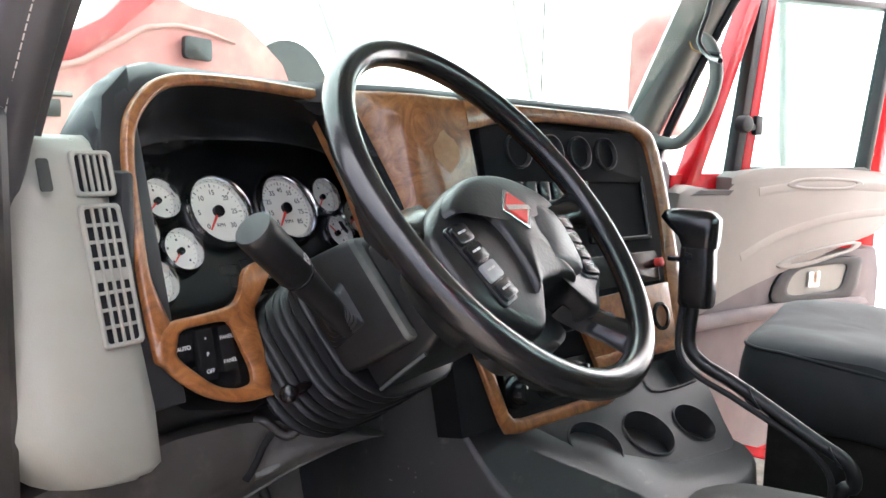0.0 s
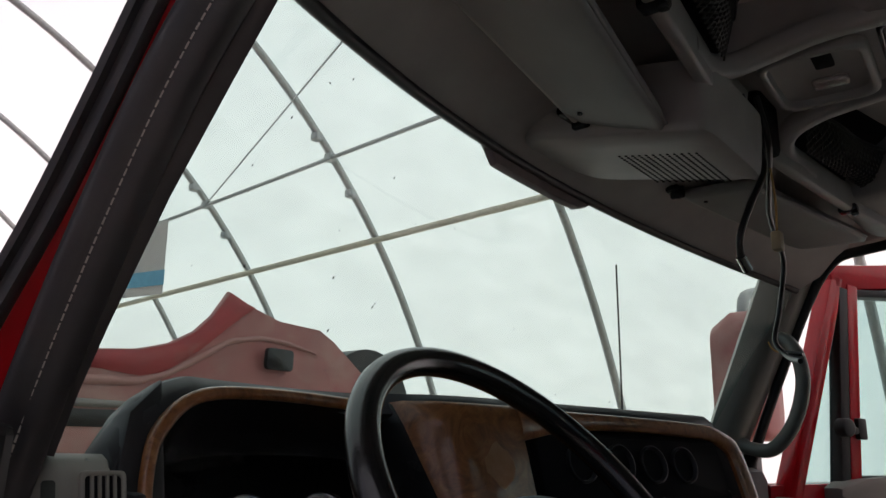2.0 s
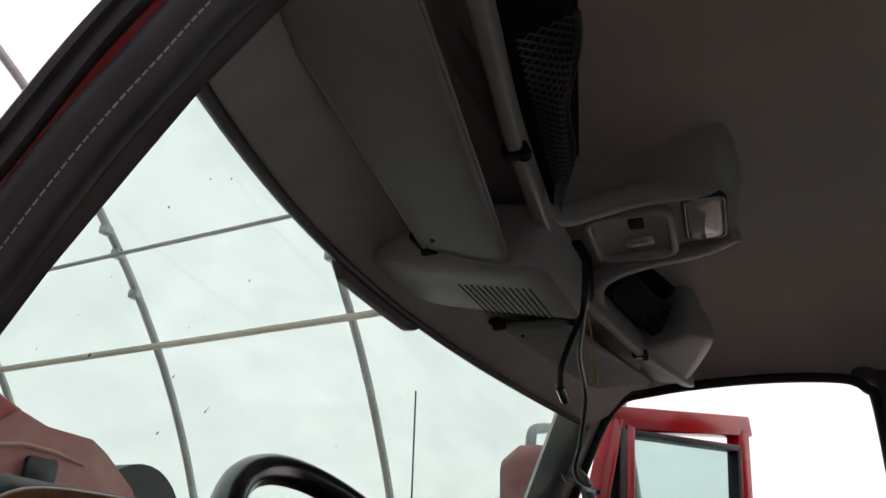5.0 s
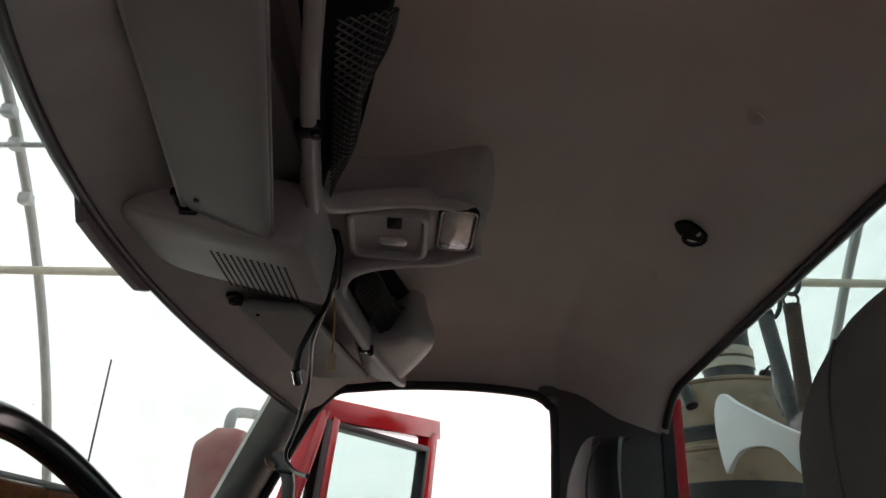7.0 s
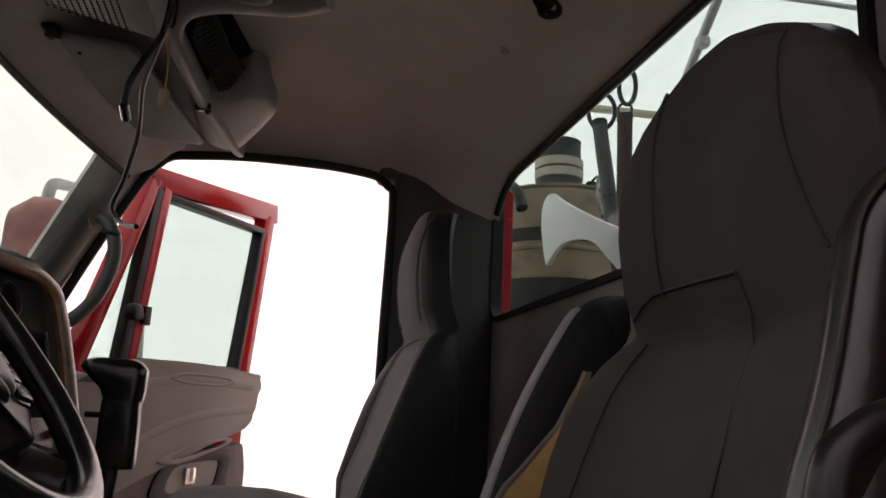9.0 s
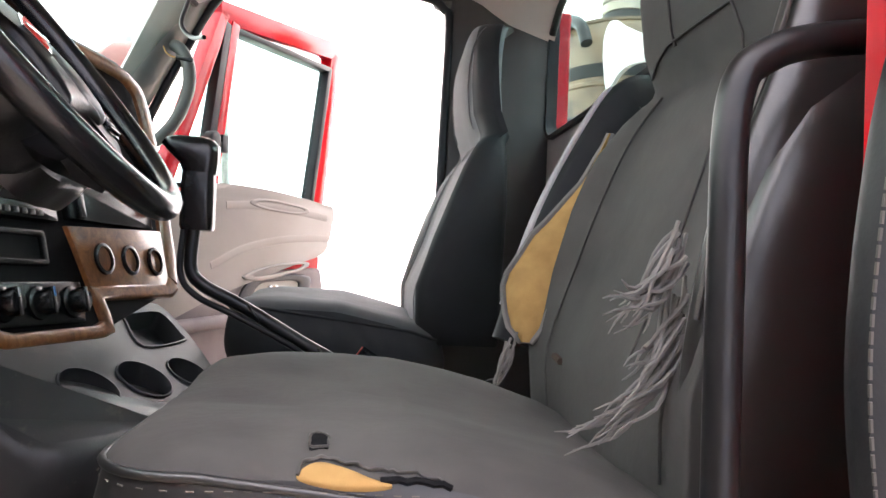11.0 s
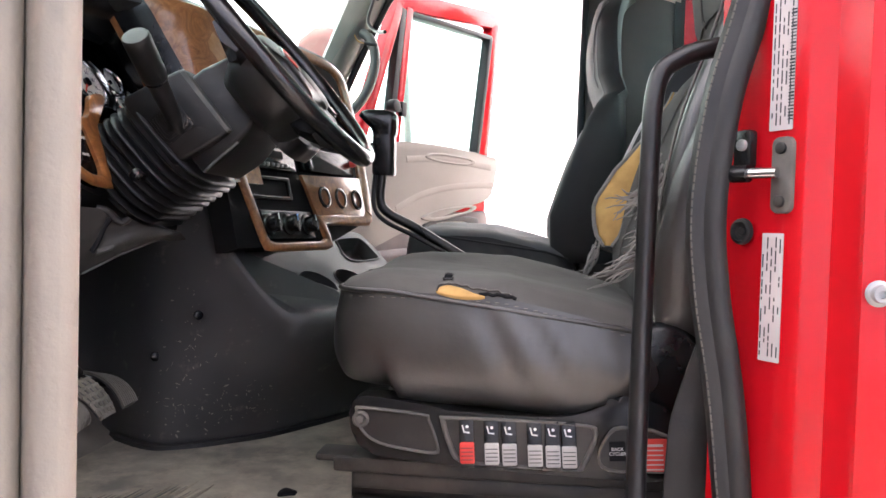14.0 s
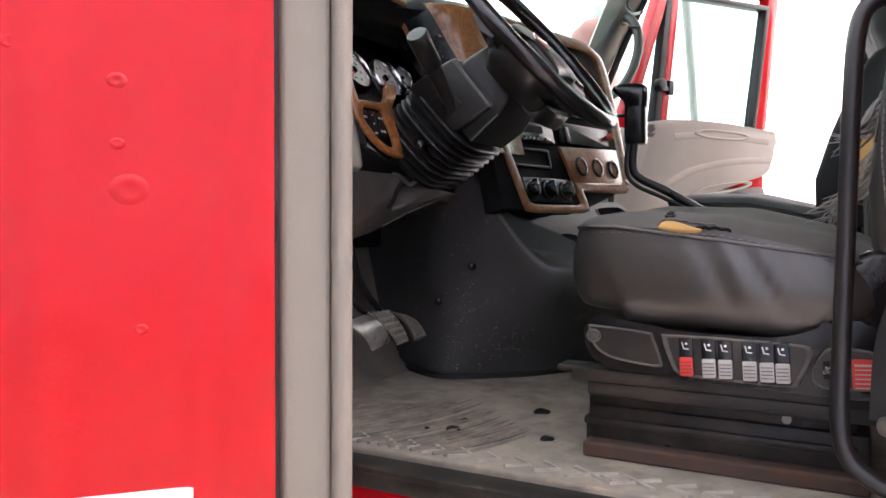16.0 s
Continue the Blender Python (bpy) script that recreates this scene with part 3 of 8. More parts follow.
# red jamb and outer skin behind the opening
prof = [(0.44, -0.235), (0.405, -0.252), (0.36, -0.275), (0.345, -0.284), (0.338, -0.296), (0.336, -0.318), (0.325, -0.330), (0.312, -0.338), (0.309, -0.36), (0.305, -0.60), (0.305, -0.80), (0.42, -0.80), (0.46, -0.3)]
bm = loft(bmesh.new(), [[(x, y, z) for x, y in prof] for z in (0.75, 1.2, 1.6, 2.0, 2.4, 2.75)])
bmesh.ops.recalc_face_normals(bm, faces=bm.faces)
jamb = tagged(part("wall_cab_side", bm, M_RED, smooth=35), "glossy red cab side behind the driver's door opening", "cab side", kind="structure")
bm = boxes(((0.405, 0.16, 1.08), (0.05, 1.3, 0.32)), bevel=0.015)
tagged(part("sill_red_driver", bm, M_RED, smooth=40), "red painted rocker panel under the driver's door opening", "sill", kind="structure")
bm = boxes(((0.41, 0.18, 1.262), (0.07, 0.95, 0.016)), ((0.385, 0.18, 1.25), (0.02, 0.95, 0.03)), bevel=0.006)
tagged(part("sill_plate_driver", bm, M_FRAME, smooth=40), "scuffed black sill plate of the driver's door", "sill", kind="structure")
# red pillar sliver and outer black rubber
fr2 = [p + V(-0.018, 0.036, -0.01) for p in front if p.z > 2.03]
bm = sweep(bmesh.new(), fr2, [(-0.020, -0.02), (0.020, -0.02), (0.020, 0.004), (-0.020, 0.004)], up=(-0.48, -0.88, 0))
tagged(part("pillar_red_driver", bm, M_RED, smooth=40), "red painted outer windscreen pillar", "pillar", kind="structure")
fr3 = smooth_path([(0.455, 0.36, 2.60), (0.438, 0.434, 2.515), (0.426, 0.490, 2.434), (0.419, 0.553, 2.332), (0.413, 0.611, 2.243), (0.402, 0.672, 2.152), (0.390, 0.74, 2.04), (0.38, 0.77, 1.9)], 6)
bm = sweep(bmesh.new(), fr3, [(-0.014, -0.008), (-0.013, 0.005), (-0.008, 0.009), (-0.002, 0.006), (0.002, 0.002), (0.006, 0.008), (0.012, 0.006), (0.014, -0.008)], up=(-0.48, -0.88, 0))
tagged(part("seal_outer_driver", bm, M_LITSEAL, smooth=50), "black outer rubber strip along the windscreen pillar", "door seal", kind="structure")
bm = boxes(((0.46, -0.02, 2.66), (0.10, 0.62, 0.12)), bevel=0.02)
tagged(part("door_header_driver", bm, M_OVER, smooth=40), "dark trim above the driver's door opening", "door header", kind="structure")
bm = boxes(((0.40, 0.85, 1.66), (0.06, 0.44, 0.84)), bevel=0.01)
tagged(part("wall_cowl_driver", bm, M_DIRTY), "black cowl side ahead of the driver's door", "cab side", kind="structure")

bm = sweep(bmesh.new(), smooth_path([(0.405, 0.592, 1.515), (0.420, 0.588, 1.46), (0.430, 0.585, 1.39), (0.434, 0.585, 1.33), (0.434, 0.587, 1.275)], 5), [(-0.004, -0.02), (-0.004, 0.012), (-0.002, 0.015), (0.002, 0.015), (0.004, 0.012), (0.004, -0.02)], up=(0.85, 0.5, 0))
tagged(part("trim_kick_strip", bm, M_PILLAR, smooth=50), "grey-green plastic strip at the foot of the door opening", "kick strip", kind="structure")
# sloping toe board ahead of the pedals
bm = loft(bmesh.new(), [[(x, 0.78, 1.279), (x, 0.83, 1.30), (x, 0.90, 1.42), (x, 0.95, 1.62), (x, 1.10, 1.62), (x, 1.10, 1.279)] for x in (0.44, 0.60, 0.80, 1.0, 1.22)])
bmesh.ops.recalc_face_normals(bm, faces=bm.faces)
tagged(part("floor_toe_board", bm, M_TOE, smooth=50), "dusty rubber covered toe board ahead of the pedals", "floor", kind="structure")

# dirt flecks on the windscreen
random.seed(21)
bm = bmesh.new()
for k in range(90):
    u, v_ = random.uniform(-0.95, 0.95), random.uniform(0.05, 0.9)
    p = ws_top(u).lerp(ws_bot(u), v_) + V(0, -0.003, 0)
    r_ = random.choice((0.0004, 0.0005, 0.0006, 0.0008, 0.0012))
    disc(bm, basis(p, (1, 0, 0), (0, 0.55, -1)) @ Matrix.Diagonal((1, random.uniform(0.6, 2.2), 1, 1)), r_, 0.0004, 6)
tagged(part("dirt_flecks", bm, M_DIRTY, win1), kind="stuff")

# ---- dashboard ----
M1 = basis((0, 0.643, 1.85), (1, 0, 0), (0, 0.26, 1))          # instrument fascia, z axis towards the driver
M2 = basis((1.04, 0.511, 1.85), (1, -0.26, 0), (0, 0.26, 1))   # centre stack, turned towards the driver
MG = basis((0.768, 0.784, 1.96), (1, -0.06, 0), (0, 0.5, 1))   # leaning gauge panel
K = 1.0333


def P1(*pts):
    return [(x, (z - 1.85) * K) for x, z in pts]


def P2(*pts):
    return [((x - 1.04) * K, (z - 1.85) * K) for x, z in pts]


def band(outer, inner, d, M, bm=None, e=0.004, z0=0.0):
    """Open strip between two lines of equal count, rounded in front."""
    bm = bm or bmesh.new()
    rings = []
    for (ox, oy), (ix, iy) in zip(outer, inner):
        rings.append([M @ V(ox + (ix - ox) * k, oy + (iy - oy) * k, z0 + z) for k, z in ((0, 0), (0, d - e), (0.12, d - e * 0.3), (0.3, d), (0.7, d), (0.88, d - e * 0.3), (1, d - e), (1, 0))])
    loft(bm, rings)
    bmesh.ops.recalc_face_normals(bm, faces=bm.faces)
    return bm


def line2(pts, n=6):
    return [(p.x, p.y) for p in smooth_path([(a, b, 0) for a, b in pts], n)]


M_SHROUD = mat("dusty_shroud_plastic", (0.0055, 0.0055, 0.006), (0.0085, 0.0085, 0.009), 0.34, scale=9, spec=0.16, bump=0.35, bump_scale=600, spots=(0.024, 0.0225, 0.020), spot_scale=9, spot_edge=(0.5, 0.8))
M_SHROUD.node_tree.nodes["Principled BSDF"].inputs["Specular IOR Level"].default_value = 0.4
M_PALEDUST = mat("pale_dust_on_plastic", (0.10, 0.103, 0.094), (0.045, 0.047, 0.043), 0.55, scale=30)
M_BLUE = mat("blue_print", (0.05, 0.22, 0.55), None, 0.5)
dash = empty("dashboard", "black truck dashboard with burl wood trim and round gauges", "dashboard")
# top pad running to the windscreen
bm = bmesh.new()
plan = smooth_path([(0.548, 0.70, 0), (0.70, 0.725, 0), (0.86, 0.712, 0), (0.94, 0.62, 0), (1.06, 0.578, 0), (1.47, 0.475, 0), (1.53, 0.52, 0), (1.60, 0.62, 0), (2.14, 0.66, 0)], 5)
rings = []
for p in plan:
    u = (p.x - CX) / 0.84
    yb = 0.89 - 0.14 * u * u
    z = 2.135 if p.x < 1.50 else 2.09
    e = min(1, max(0, (p.x - 0.548) / 0.08)) ** 0.5
    z = 2.06 + (z - 2.06) * e
    rings.append([(p.x, p.y, z - 0.02), (p.x, p.y + 0.004, z - 0.006), (p.x, p.y + 0.018, z + 0.006), (p.x, p.y + 0.04, z + 0.006), (p.x, max(yb, p.y + 0.06), min(2.10, z - 0.01)), (p.x, max(yb, p.y + 0.06), min(2.07, z - 0.03)), (p.x, p.y + 0.02, z - 0.03)])
loft(bm, rings)
bmesh.ops.recalc_face_normals(bm, faces=bm.faces)
part("top_pad", bm, M_DASH, dash, smooth=50)
# passenger side of the dash
bm = boxes(((1.83, 0.73, 1.86), (0.64, 0.26, 0.40)), bevel=0.03)
part("passenger_panel", bm, M_DASH, dash, smooth=40)
# end cap beside the vent
bm = plate(P1((0.548, 1.79), (0.548, 2.04), (0.562, 2.10), (0.60, 2.135), (0.60, 1.79)), 0.03, M1, 0.006, z0=-0.032)
part("end_cap", bm, M_DASH, dash, smooth=40)
bm = boxes(((0.556, 0.72, 1.90), (0.016, 0.12, 0.25)), bevel=0.006)
part("end_panel", bm, M_DASH, dash, smooth=40)
# instrument hood: deep tunnel from the fascia to the gauge panel
o = P1((0.590, 1.872), (0.578, 1.93), (0.580, 2.0), (0.586, 2.045), (0.608, 2.09), (0.65, 2.115), (0.74, 2.122), (0.84, 2.12), (0.90, 2.105), (0.915, 2.06), (0.925, 1.97), (0.93, 1.90), (0.80, 1.905), (0.72, 1.905), (0.69, 1.89), (0.66, 1.872))
o = smooth2(o, 4)
ring_a = [M1 @ V(x, y, 0.0) for x, y in o]
def hood_mid(k, d):
    out = []
    for (x, y) in o:
        p = M1 @ V(x, y, 0)
        r = V(0.83 + (x - 0.75) * 1.45, 0, 1.945 + (y / K + 1.85 - 1.995) * 0.92)
        r.y = 0.80 + 0.5 * (r.z - 1.96)
        out.append(p.lerp(r, k) + V(0, 0, d * max(0, min(1, (p.z - 1.97) / 0.10))))
    return out
bm = loft(bmesh.new(), [ring_a, hood_mid(0.06, -0.006), hood_mid(0.18, -0.020), hood_mid(0.32, -0.038), hood_mid(0.35, -0.040), hood_mid(0.40, -0.020), hood_mid(0.7, 0.02), hood_mid(1, 0.03)], True, False, True, lambda i, j: 1 if i > 3 else 0)
part("cluster_hood", bm, [M_BLACK, M_SHADEBLACK], dash, smooth=50)
# gauge panel and gauges
def gp(x, z):
    return (x - 0.768), (z - 1.96) * 1.118


def gauge(x, z, r, ang, parent, nums=12, words=(), label="chrome-rimmed round gauge with cream face"):
    gx, gy = gp(x, z)
    M = MG @ Matrix.Translation((gx, gy, 0.004))
    b = bmesh.new()
    prof = [(1.10, 0.0), (1.08, 0.012), (1.0, 0.017), (0.93, 0.013), (0.90, 0.004)]
    loft(b, [[M @ V(q * r * math.cos(t), q * r * math.sin(t), h) for t in [2 * math.pi * i / 36 for i in range(36)]] for q, h in prof], True, False, False)
    bmesh.ops.recalc_face_normals(b, faces=b.faces)
    rim = part("gauge", b, M_CHROME, parent, label, smooth=60)
    part("bezel", loft(bmesh.new(), [[M @ V(q * r * math.cos(t), q * r * math.sin(t), h) for t in [2 * math.pi * i / 36 for i in range(36)]] for q, h in ((1.2, -0.01), (1.19, 0.006), (1.09, 0.009), (1.09, -0.01))], True, False, False), M_BLACK, rim, smooth=60)
    part("dial", disc(bmesh.new(), M, r * 0.93, 0.004, 36), M_FACE, rim)
    b = bmesh.new()
    for i in range(nums * 4 + 1):
        a = radians(225 - 270 * i / (nums * 4))
        big = i % 4 == 0
        box(b, (0, 0, 0), (r * (0.10 if big else 0.055), r * (0.022 if big else 0.012), 0.0006), 0, M @ Matrix.Translation((0, 0, 0.0044)) @ Matrix.Rotation(a, 4, "Z") @ Matrix.Translation((r * 0.80, 0, 0)))
        if big and not words:
            box(b, (0, 0, 0), (r * 0.085, r * 0.10, 0.0006), 0, M @ Matrix.Translation((r * 0.60 * math.cos(a), r * 0.60 * math.sin(a), 0.0044)))
    tagged(part("markings", b, M_MARK, rim), kind="stuff")
    for i, wd in enumerate(words):
        a = radians(225 - 270 * i / (len(words) - 1))
        text_part("dial_number", wd, r * 0.21, M @ Matrix.Translation((r * 0.59 * math.cos(a), r * 0.59 * math.sin(a), 0.0044)), M_MARK, rim)
    if words:
        text_part("dial_number", "MPH" if len(words) > 7 else "RPM", r * 0.15, M @ Matrix.Translation((0, -r * 0.40, 0.0044)), M_MARK, rim)
    b = bmesh.new()
    A = M @ Matrix.Translation((0, 0, 0.007)) @ Matrix.Rotation(radians(ang), 4, "Z")
    plate([(-r * 0.05, -r * 0.045), (r * 0.68, -r * 0.022), (r * 0.68, r * 0.022), (-r * 0.05, r * 0.045)], 0.0012, A, 0, b)
    part("needle", b, M_NEEDLE, rim)
    part("needle_cap", disc(bmesh.new(), M @ Matrix.Translation((0, 0, 0.005)), r * 0.17, 0.006, 16, 0.001), M_BLACK, rim, smooth=40)
    return rim


bm = plate(smooth2([gp(*q) for q in ((0.60, 1.85), (0.585, 1.95), (0.60, 2.03), (0.72, 2.06), (0.9, 2.06), (1.06, 2.03), (1.10, 1.96), (1.06, 1.90), (0.86, 1.895), (0.76, 1.87), (0.70, 1.84))]), 0.012, MG, 0.003, z0=-0.012)
part("gauge_panel", bm, M_BLACK, dash, smooth=40)
for x, z, r, ang in ((0.769, 1.965, 0.046, 232), (0.885, 1.965, 0.048, 232), (0.686, 1.980, 0.0255, 222), (0.645, 1.945, 0.0255, 222), (0.697, 1.921, 0.0265, 228), (0.651, 1.888, 0.0255, 222), (0.962, 1.978, 0.0265, 232), (1.012, 1.946, 0.0265, 225), (0.968, 1.926, 0.0255, 130)):
    gauge(x, z, r, ang, dash, nums=(6 if x < 0.8 else 8) if r > 0.03 else 4, words=() if r < 0.03 else ("0", "5", "10", "15", "20", "25", "30") if x < 0.8 else ("5", "15", "25", "35", "45", "55", "65", "75", "85"))
# warning lamp squares under the tachometer
b = bmesh.new()
for i in range(2):
    for j in range(3):
        cx, cy = gp(0.765 + i * 0.034 + j * 0.012, 1.896 - j * 0.014 + i * 0.004)
        ring_plate(rrect(0.028, 0.014, 0.001, 1), rrect(0.0265, 0.0125, 0.001, 1), 0.0008, MG @ Matrix.Translation((cx, cy, 0.0005)), b)
tagged(part("warning_lamps", b, M_DASH, dash), kind="stuff")

# burl wood strips
wo = line2(P1((0.566, 1.838), (0.563, 1.90), (0.565, 1.97), (0.570, 2.042), (0.588, 2.090), (0.640, 2.126), (0.746, 2.134), (0.905, 2.131)))
wi = line2(P1((0.590, 1.872), (0.577, 1.92), (0.578, 1.97), (0.583, 2.038), (0.600, 2.080), (0.646, 2.113), (0.746, 2.121), (0.905, 2.116)))
part("wood_strip", band(wo, wi, 0.008, M1), M_WOOD, dash, "orange-brown burl wood trim strip", smooth=50)
# pod around the light switches
po = smooth2(P1((0.566, 1.838), (0.572, 1.862), (0.592, 1.872), (0.635, 1.874), (0.672, 1.878), (0.688, 1.893), (0.70, 1.914), (0.735, 1.922), (0.742, 1.914), (0.712, 1.902), (0.703, 1.87), (0.706, 1.82), (0.709, 1.776), (0.70, 1.772), (0.66, 1.775), (0.62, 1.79), (0.59, 1.812), (0.574, 1.83)), 3)
pi_ = smooth2(P1((0.590, 1.840), (0.594, 1.852), (0.602, 1.861), (0.635, 1.863), (0.660, 1.862), (0.664, 1.858), (0.668, 1.850), (0.670, 1.845), (0.672, 1.84), (0.674, 1.835), (0.677, 1.825), (0.682, 1.810), (0.683, 1.797), (0.678, 1.790), (0.655, 1.791), (0.63, 1.80), (0.606, 1.82), (0.594, 1.832)), 3)
part("wood_pod", ring_plate(po, pi_, 0.009, M1, round_=0.004), M_WOOD, dash, "orange-brown burl wood frame round the light switches", smooth=50)
part("switch_backing", plate(smooth2(P1((0.575, 1.83), (0.585, 1.87), (0.67, 1.87), (0.70, 1.86), (0.70, 1.78), (0.64, 1.785)), 3), 0.004, M1, z0=-0.012), M_BLACK, dash)
for x, z, w, h in ((0.602, 1.843, 0.026, 0.030), (0.605, 1.815, 0.022, 0.018), (0.631, 1.832, 0.022, 0.055), (0.659, 1.834, 0.020, 0.050)):
    (px, py), = P1((x, z))
    sw = part("rocker_switch", plate(rrect(w, h, 0.003), 0.010, M1 @ Matrix.Translation((px, py, -0.008)), 0.002), M_BLACK, dash, smooth=40)
    for dy, wd in {0.602: ((0.0, "AUTO"),), 0.631: ((0.016, "*"), (0.0, "P"), (-0.018, "OFF")), 0.659: ((0.012, "PANEL"), (-0.014, "PANEL"))}.get(x, ()):
        text_part("switch_print", wd, 0.0062, M1 @ Matrix.Translation((px, py + dy, 0.0022)), M_WHITE, sw)
# lower knee panel under the cluster
rings = []
for x, y, z0, z1 in ((0.548, 0.648, 1.738, 1.84), (0.60, 0.640, 1.738, 1.80), (0.68, 0.630, 1.738, 1.78), (0.80, 0.635, 1.72, 1.80), (0.95, 0.63, 1.69, 1.84), (1.02, 0.60, 1.67, 1.84)):
    rings.append([(x, y + 0.02, z1), (x, y - 0.005, z1 - 0.02), (x, y, (z0 + z1) / 2), (x, y + 0.04, z0 + 0.005), (x, y + 0.18, z0 - 0.01), (x, y + 0.24, z0 + 0.02), (x, y + 0.22, z1)])
bm = loft(bmesh.new(), rings)
bmesh.ops.recalc_face_normals(bm, faces=bm.faces)
part("knee_panel", bm, M_SHROUD, dash, smooth=50)
# bent wood panel between cluster and centre stack
bm = bmesh.new()
def wood_left(z):
    """Left edge of the wood panel, leaning away from the cluster as it falls."""
    return 0.898 + 0.16 * (2.12 - z) if z > 2.0 else 0.917 + 0.12 * (2.0 - z)


zd = ((1.80, 0.008), (1.85, 0.008), (1.9, 0.008), (1.95, 0.008), (2.0, 0.008), (2.05, 0.008), (2.10, 0.008), (2.126, 0.005), (2.132, -0.004), (2.0, -0.006), (1.80, -0.006))
plan_y = [(0.895, 0.612), (0.91, 0.585), (0.925, 0.556), (0.945, 0.542), (0.97, 0.530), (1.035, 0.512)]
rings = []
for k, q in enumerate([-1] + [i / 9 for i in range(10)]):
    ring = []
    for z, d in zd:
        xl = wood_left(z)
        x = xl + (1.035 - xl) * max(0, q)
        y = float(np.interp(x, [a for a, b in plan_y], [b for a, b in plan_y])) + (0.075 if q < 0 else 0)
        ring.append((x - (0.004 if q < 0 else 0), y + 0.26 * (z - 1.85) - d, z))
    rings.append(ring)
loft(bm, rings, mi=lambda i, j: 1 if i == 0 else 0)
bmesh.ops.recalc_face_normals(bm, faces=bm.faces)
wp_ = part("wood_panel", bm, [M_WOOD, M_BLACK], dash, "burl wood panel with a worn patch beside the cluster", smooth=50)
bm = bmesh.new()
rings = []
for k in range(7):
    t = k / 6
    x = 0.965 + 0.045 * t
    w_ = 0.004 + 0.024 * math.sin(math.pi * min(1, max(0.05, t))) + 0.006 * noise.noise(V(t * 5, 1, 2))
    y = float(np.interp(x, [a for a, b in plan_y], [b for a, b in plan_y]))
    rings.append([(x, y + 0.26 * (z - 1.85) - 0.0086, z) for z in (2.055 - w_, 2.055 + 0.004 * math.sin(k * 2), 2.055 + w_)])
loft(bm, rings, closed=False)
part("worn_patch", bm, mat("worn_wood_print", (0.38, 0.22, 0.11), (0.30, 0.15, 0.06), 0.5, scale=60), wp_)
# dusty knee bolster under the cluster, hollowed beside the column
def knee(x, q):
    """Point on the bolster's face, q from its upper to its lower edge."""
    xs_ = (0.41, 0.50, 0.60, 0.68, 0.75, 0.816, 0.86)
    top = V(x, float(np.interp(x, xs_, (0.650, 0.648, 0.648, 0.640, 0.615, 0.573, 0.58))), float(np.interp(x, xs_, (1.735, 1.742, 1.744, 1.742, 1.735, 1.709, 1.695))))
    low = V(x, float(np.interp(x, xs_, (0.680, 0.680, 0.688, 0.680, 0.640, 0.585, 0.60))), float(np.interp(x, xs_, (1.595, 1.600, 1.606, 1.624, 1.662, 1.698, 1.688))))
    p = top.lerp(low, q)
    p.y -= 0.022 * math.sin(math.pi * q) - 0.006 * noise.noise(V(x * 9, q * 3, 1))
    hx = 0.725 + 0.055 * (0.35 - q)
    p.y += 0.030 * math.exp(-((x - hx) / 0.020) ** 2) * max(0.0, math.sin(math.pi * min(1.0, max(0.0, (q - 0.02) / 0.62))))
    return p


xk = [0.41 + 0.45 * i / 54 for i in range(55)]
bm = loft(bmesh.new(), [[knee(x, k / 16) for k in range(17)] + [knee(x, 1) + V(0, 0.05, 0.01), knee(x, 0) + V(0, 0.07, 0)] for x in xk])
bmesh.ops.recalc_face_normals(bm, faces=bm.faces)
ls = part("knee_bolster", bm, M_KNEE, dash, "dust caked knee bolster below the cluster", smooth=60)
part("bolster_slot", tube([knee(0.735 + 0.055 * (0.35 - q) - 0.034, q) + V(0, -0.001, 0) for q in np.linspace(0.10, 0.60, 10)], 0.0055, 8), M_SHADEBLACK, ls, smooth=60)
part("bolster_wear", tube([knee(x, 0.97) + V(0, -0.001, 0) for x in np.linspace(0.70, 0.835, 12)], 0.0022, 6), M_PALEDUST, ls, smooth=60)
part("scuffed_lip", loft(bmesh.new(), [[knee(0.700 + 0.026 * u, 0.60 + 0.10 * v) + V(0, -0.0025 * math.sin(3.14 * u) * math.sin(3.14 * v) - 0.0006, 0) for v in (0, 0.25, 0.5, 0.75, 1)] for u in (0, 0.2, 0.4, 0.6, 0.8, 1)], closed=False), M_PALEDUST, ls, smooth=60)
# centre stack backing and wood frame
part("stack_backing", plate(P2((0.95, 1.68), (0.95, 2.12), (1.47, 2.12), (1.50, 2.08), (1.50, 1.74), (1.27, 1.68)), 0.05, M2, z0=-0.062), M_SHADEBLACK, dash)
so = line2(P2((1.02, 2.126), (1.142, 2.127), (1.38, 2.124), (1.455, 2.112), (1.490, 2.078), (1.502, 1.95), (1.497, 1.80), (1.485, 1.745)), 5)
si = line2(P2((1.02, 2.085), (1.142, 2.104), (1.38, 2.102), (1.438, 2.09), (1.458, 2.06), (1.466, 1.95), (1.458, 1.85), (1.452, 1.76)), 5)
part("wood_stack_strip", band(so, si, 0.010, M2), M_WOOD, dash, "burl wood strip round the centre stack", smooth=50)
lo = P2((0.950, 1.85), (0.972, 1.80), (1.005, 1.69), (1.014, 1.672), (1.04, 1.668), (1.24, 1.668), (1.266, 1.674), (1.262, 1.70), (1.252, 1.722), (1.30, 1.722), (1.46, 1.722), (1.485, 1.735))
li = P2((0.985, 1.85), (0.992, 1.80), (1.022, 1.70), (1.030, 1.690), (1.05, 1.686), (1.22, 1.686), (1.240, 1.692), (1.234, 1.71), (1.222, 1.742), (1.30, 1.746), (1.44, 1.746), (1.452, 1.76))
part("wood_lower_strip", band(lo, li, 0.010, M2), M_WOOD, dash, "burl wood strip round the heater controls", smooth=50)
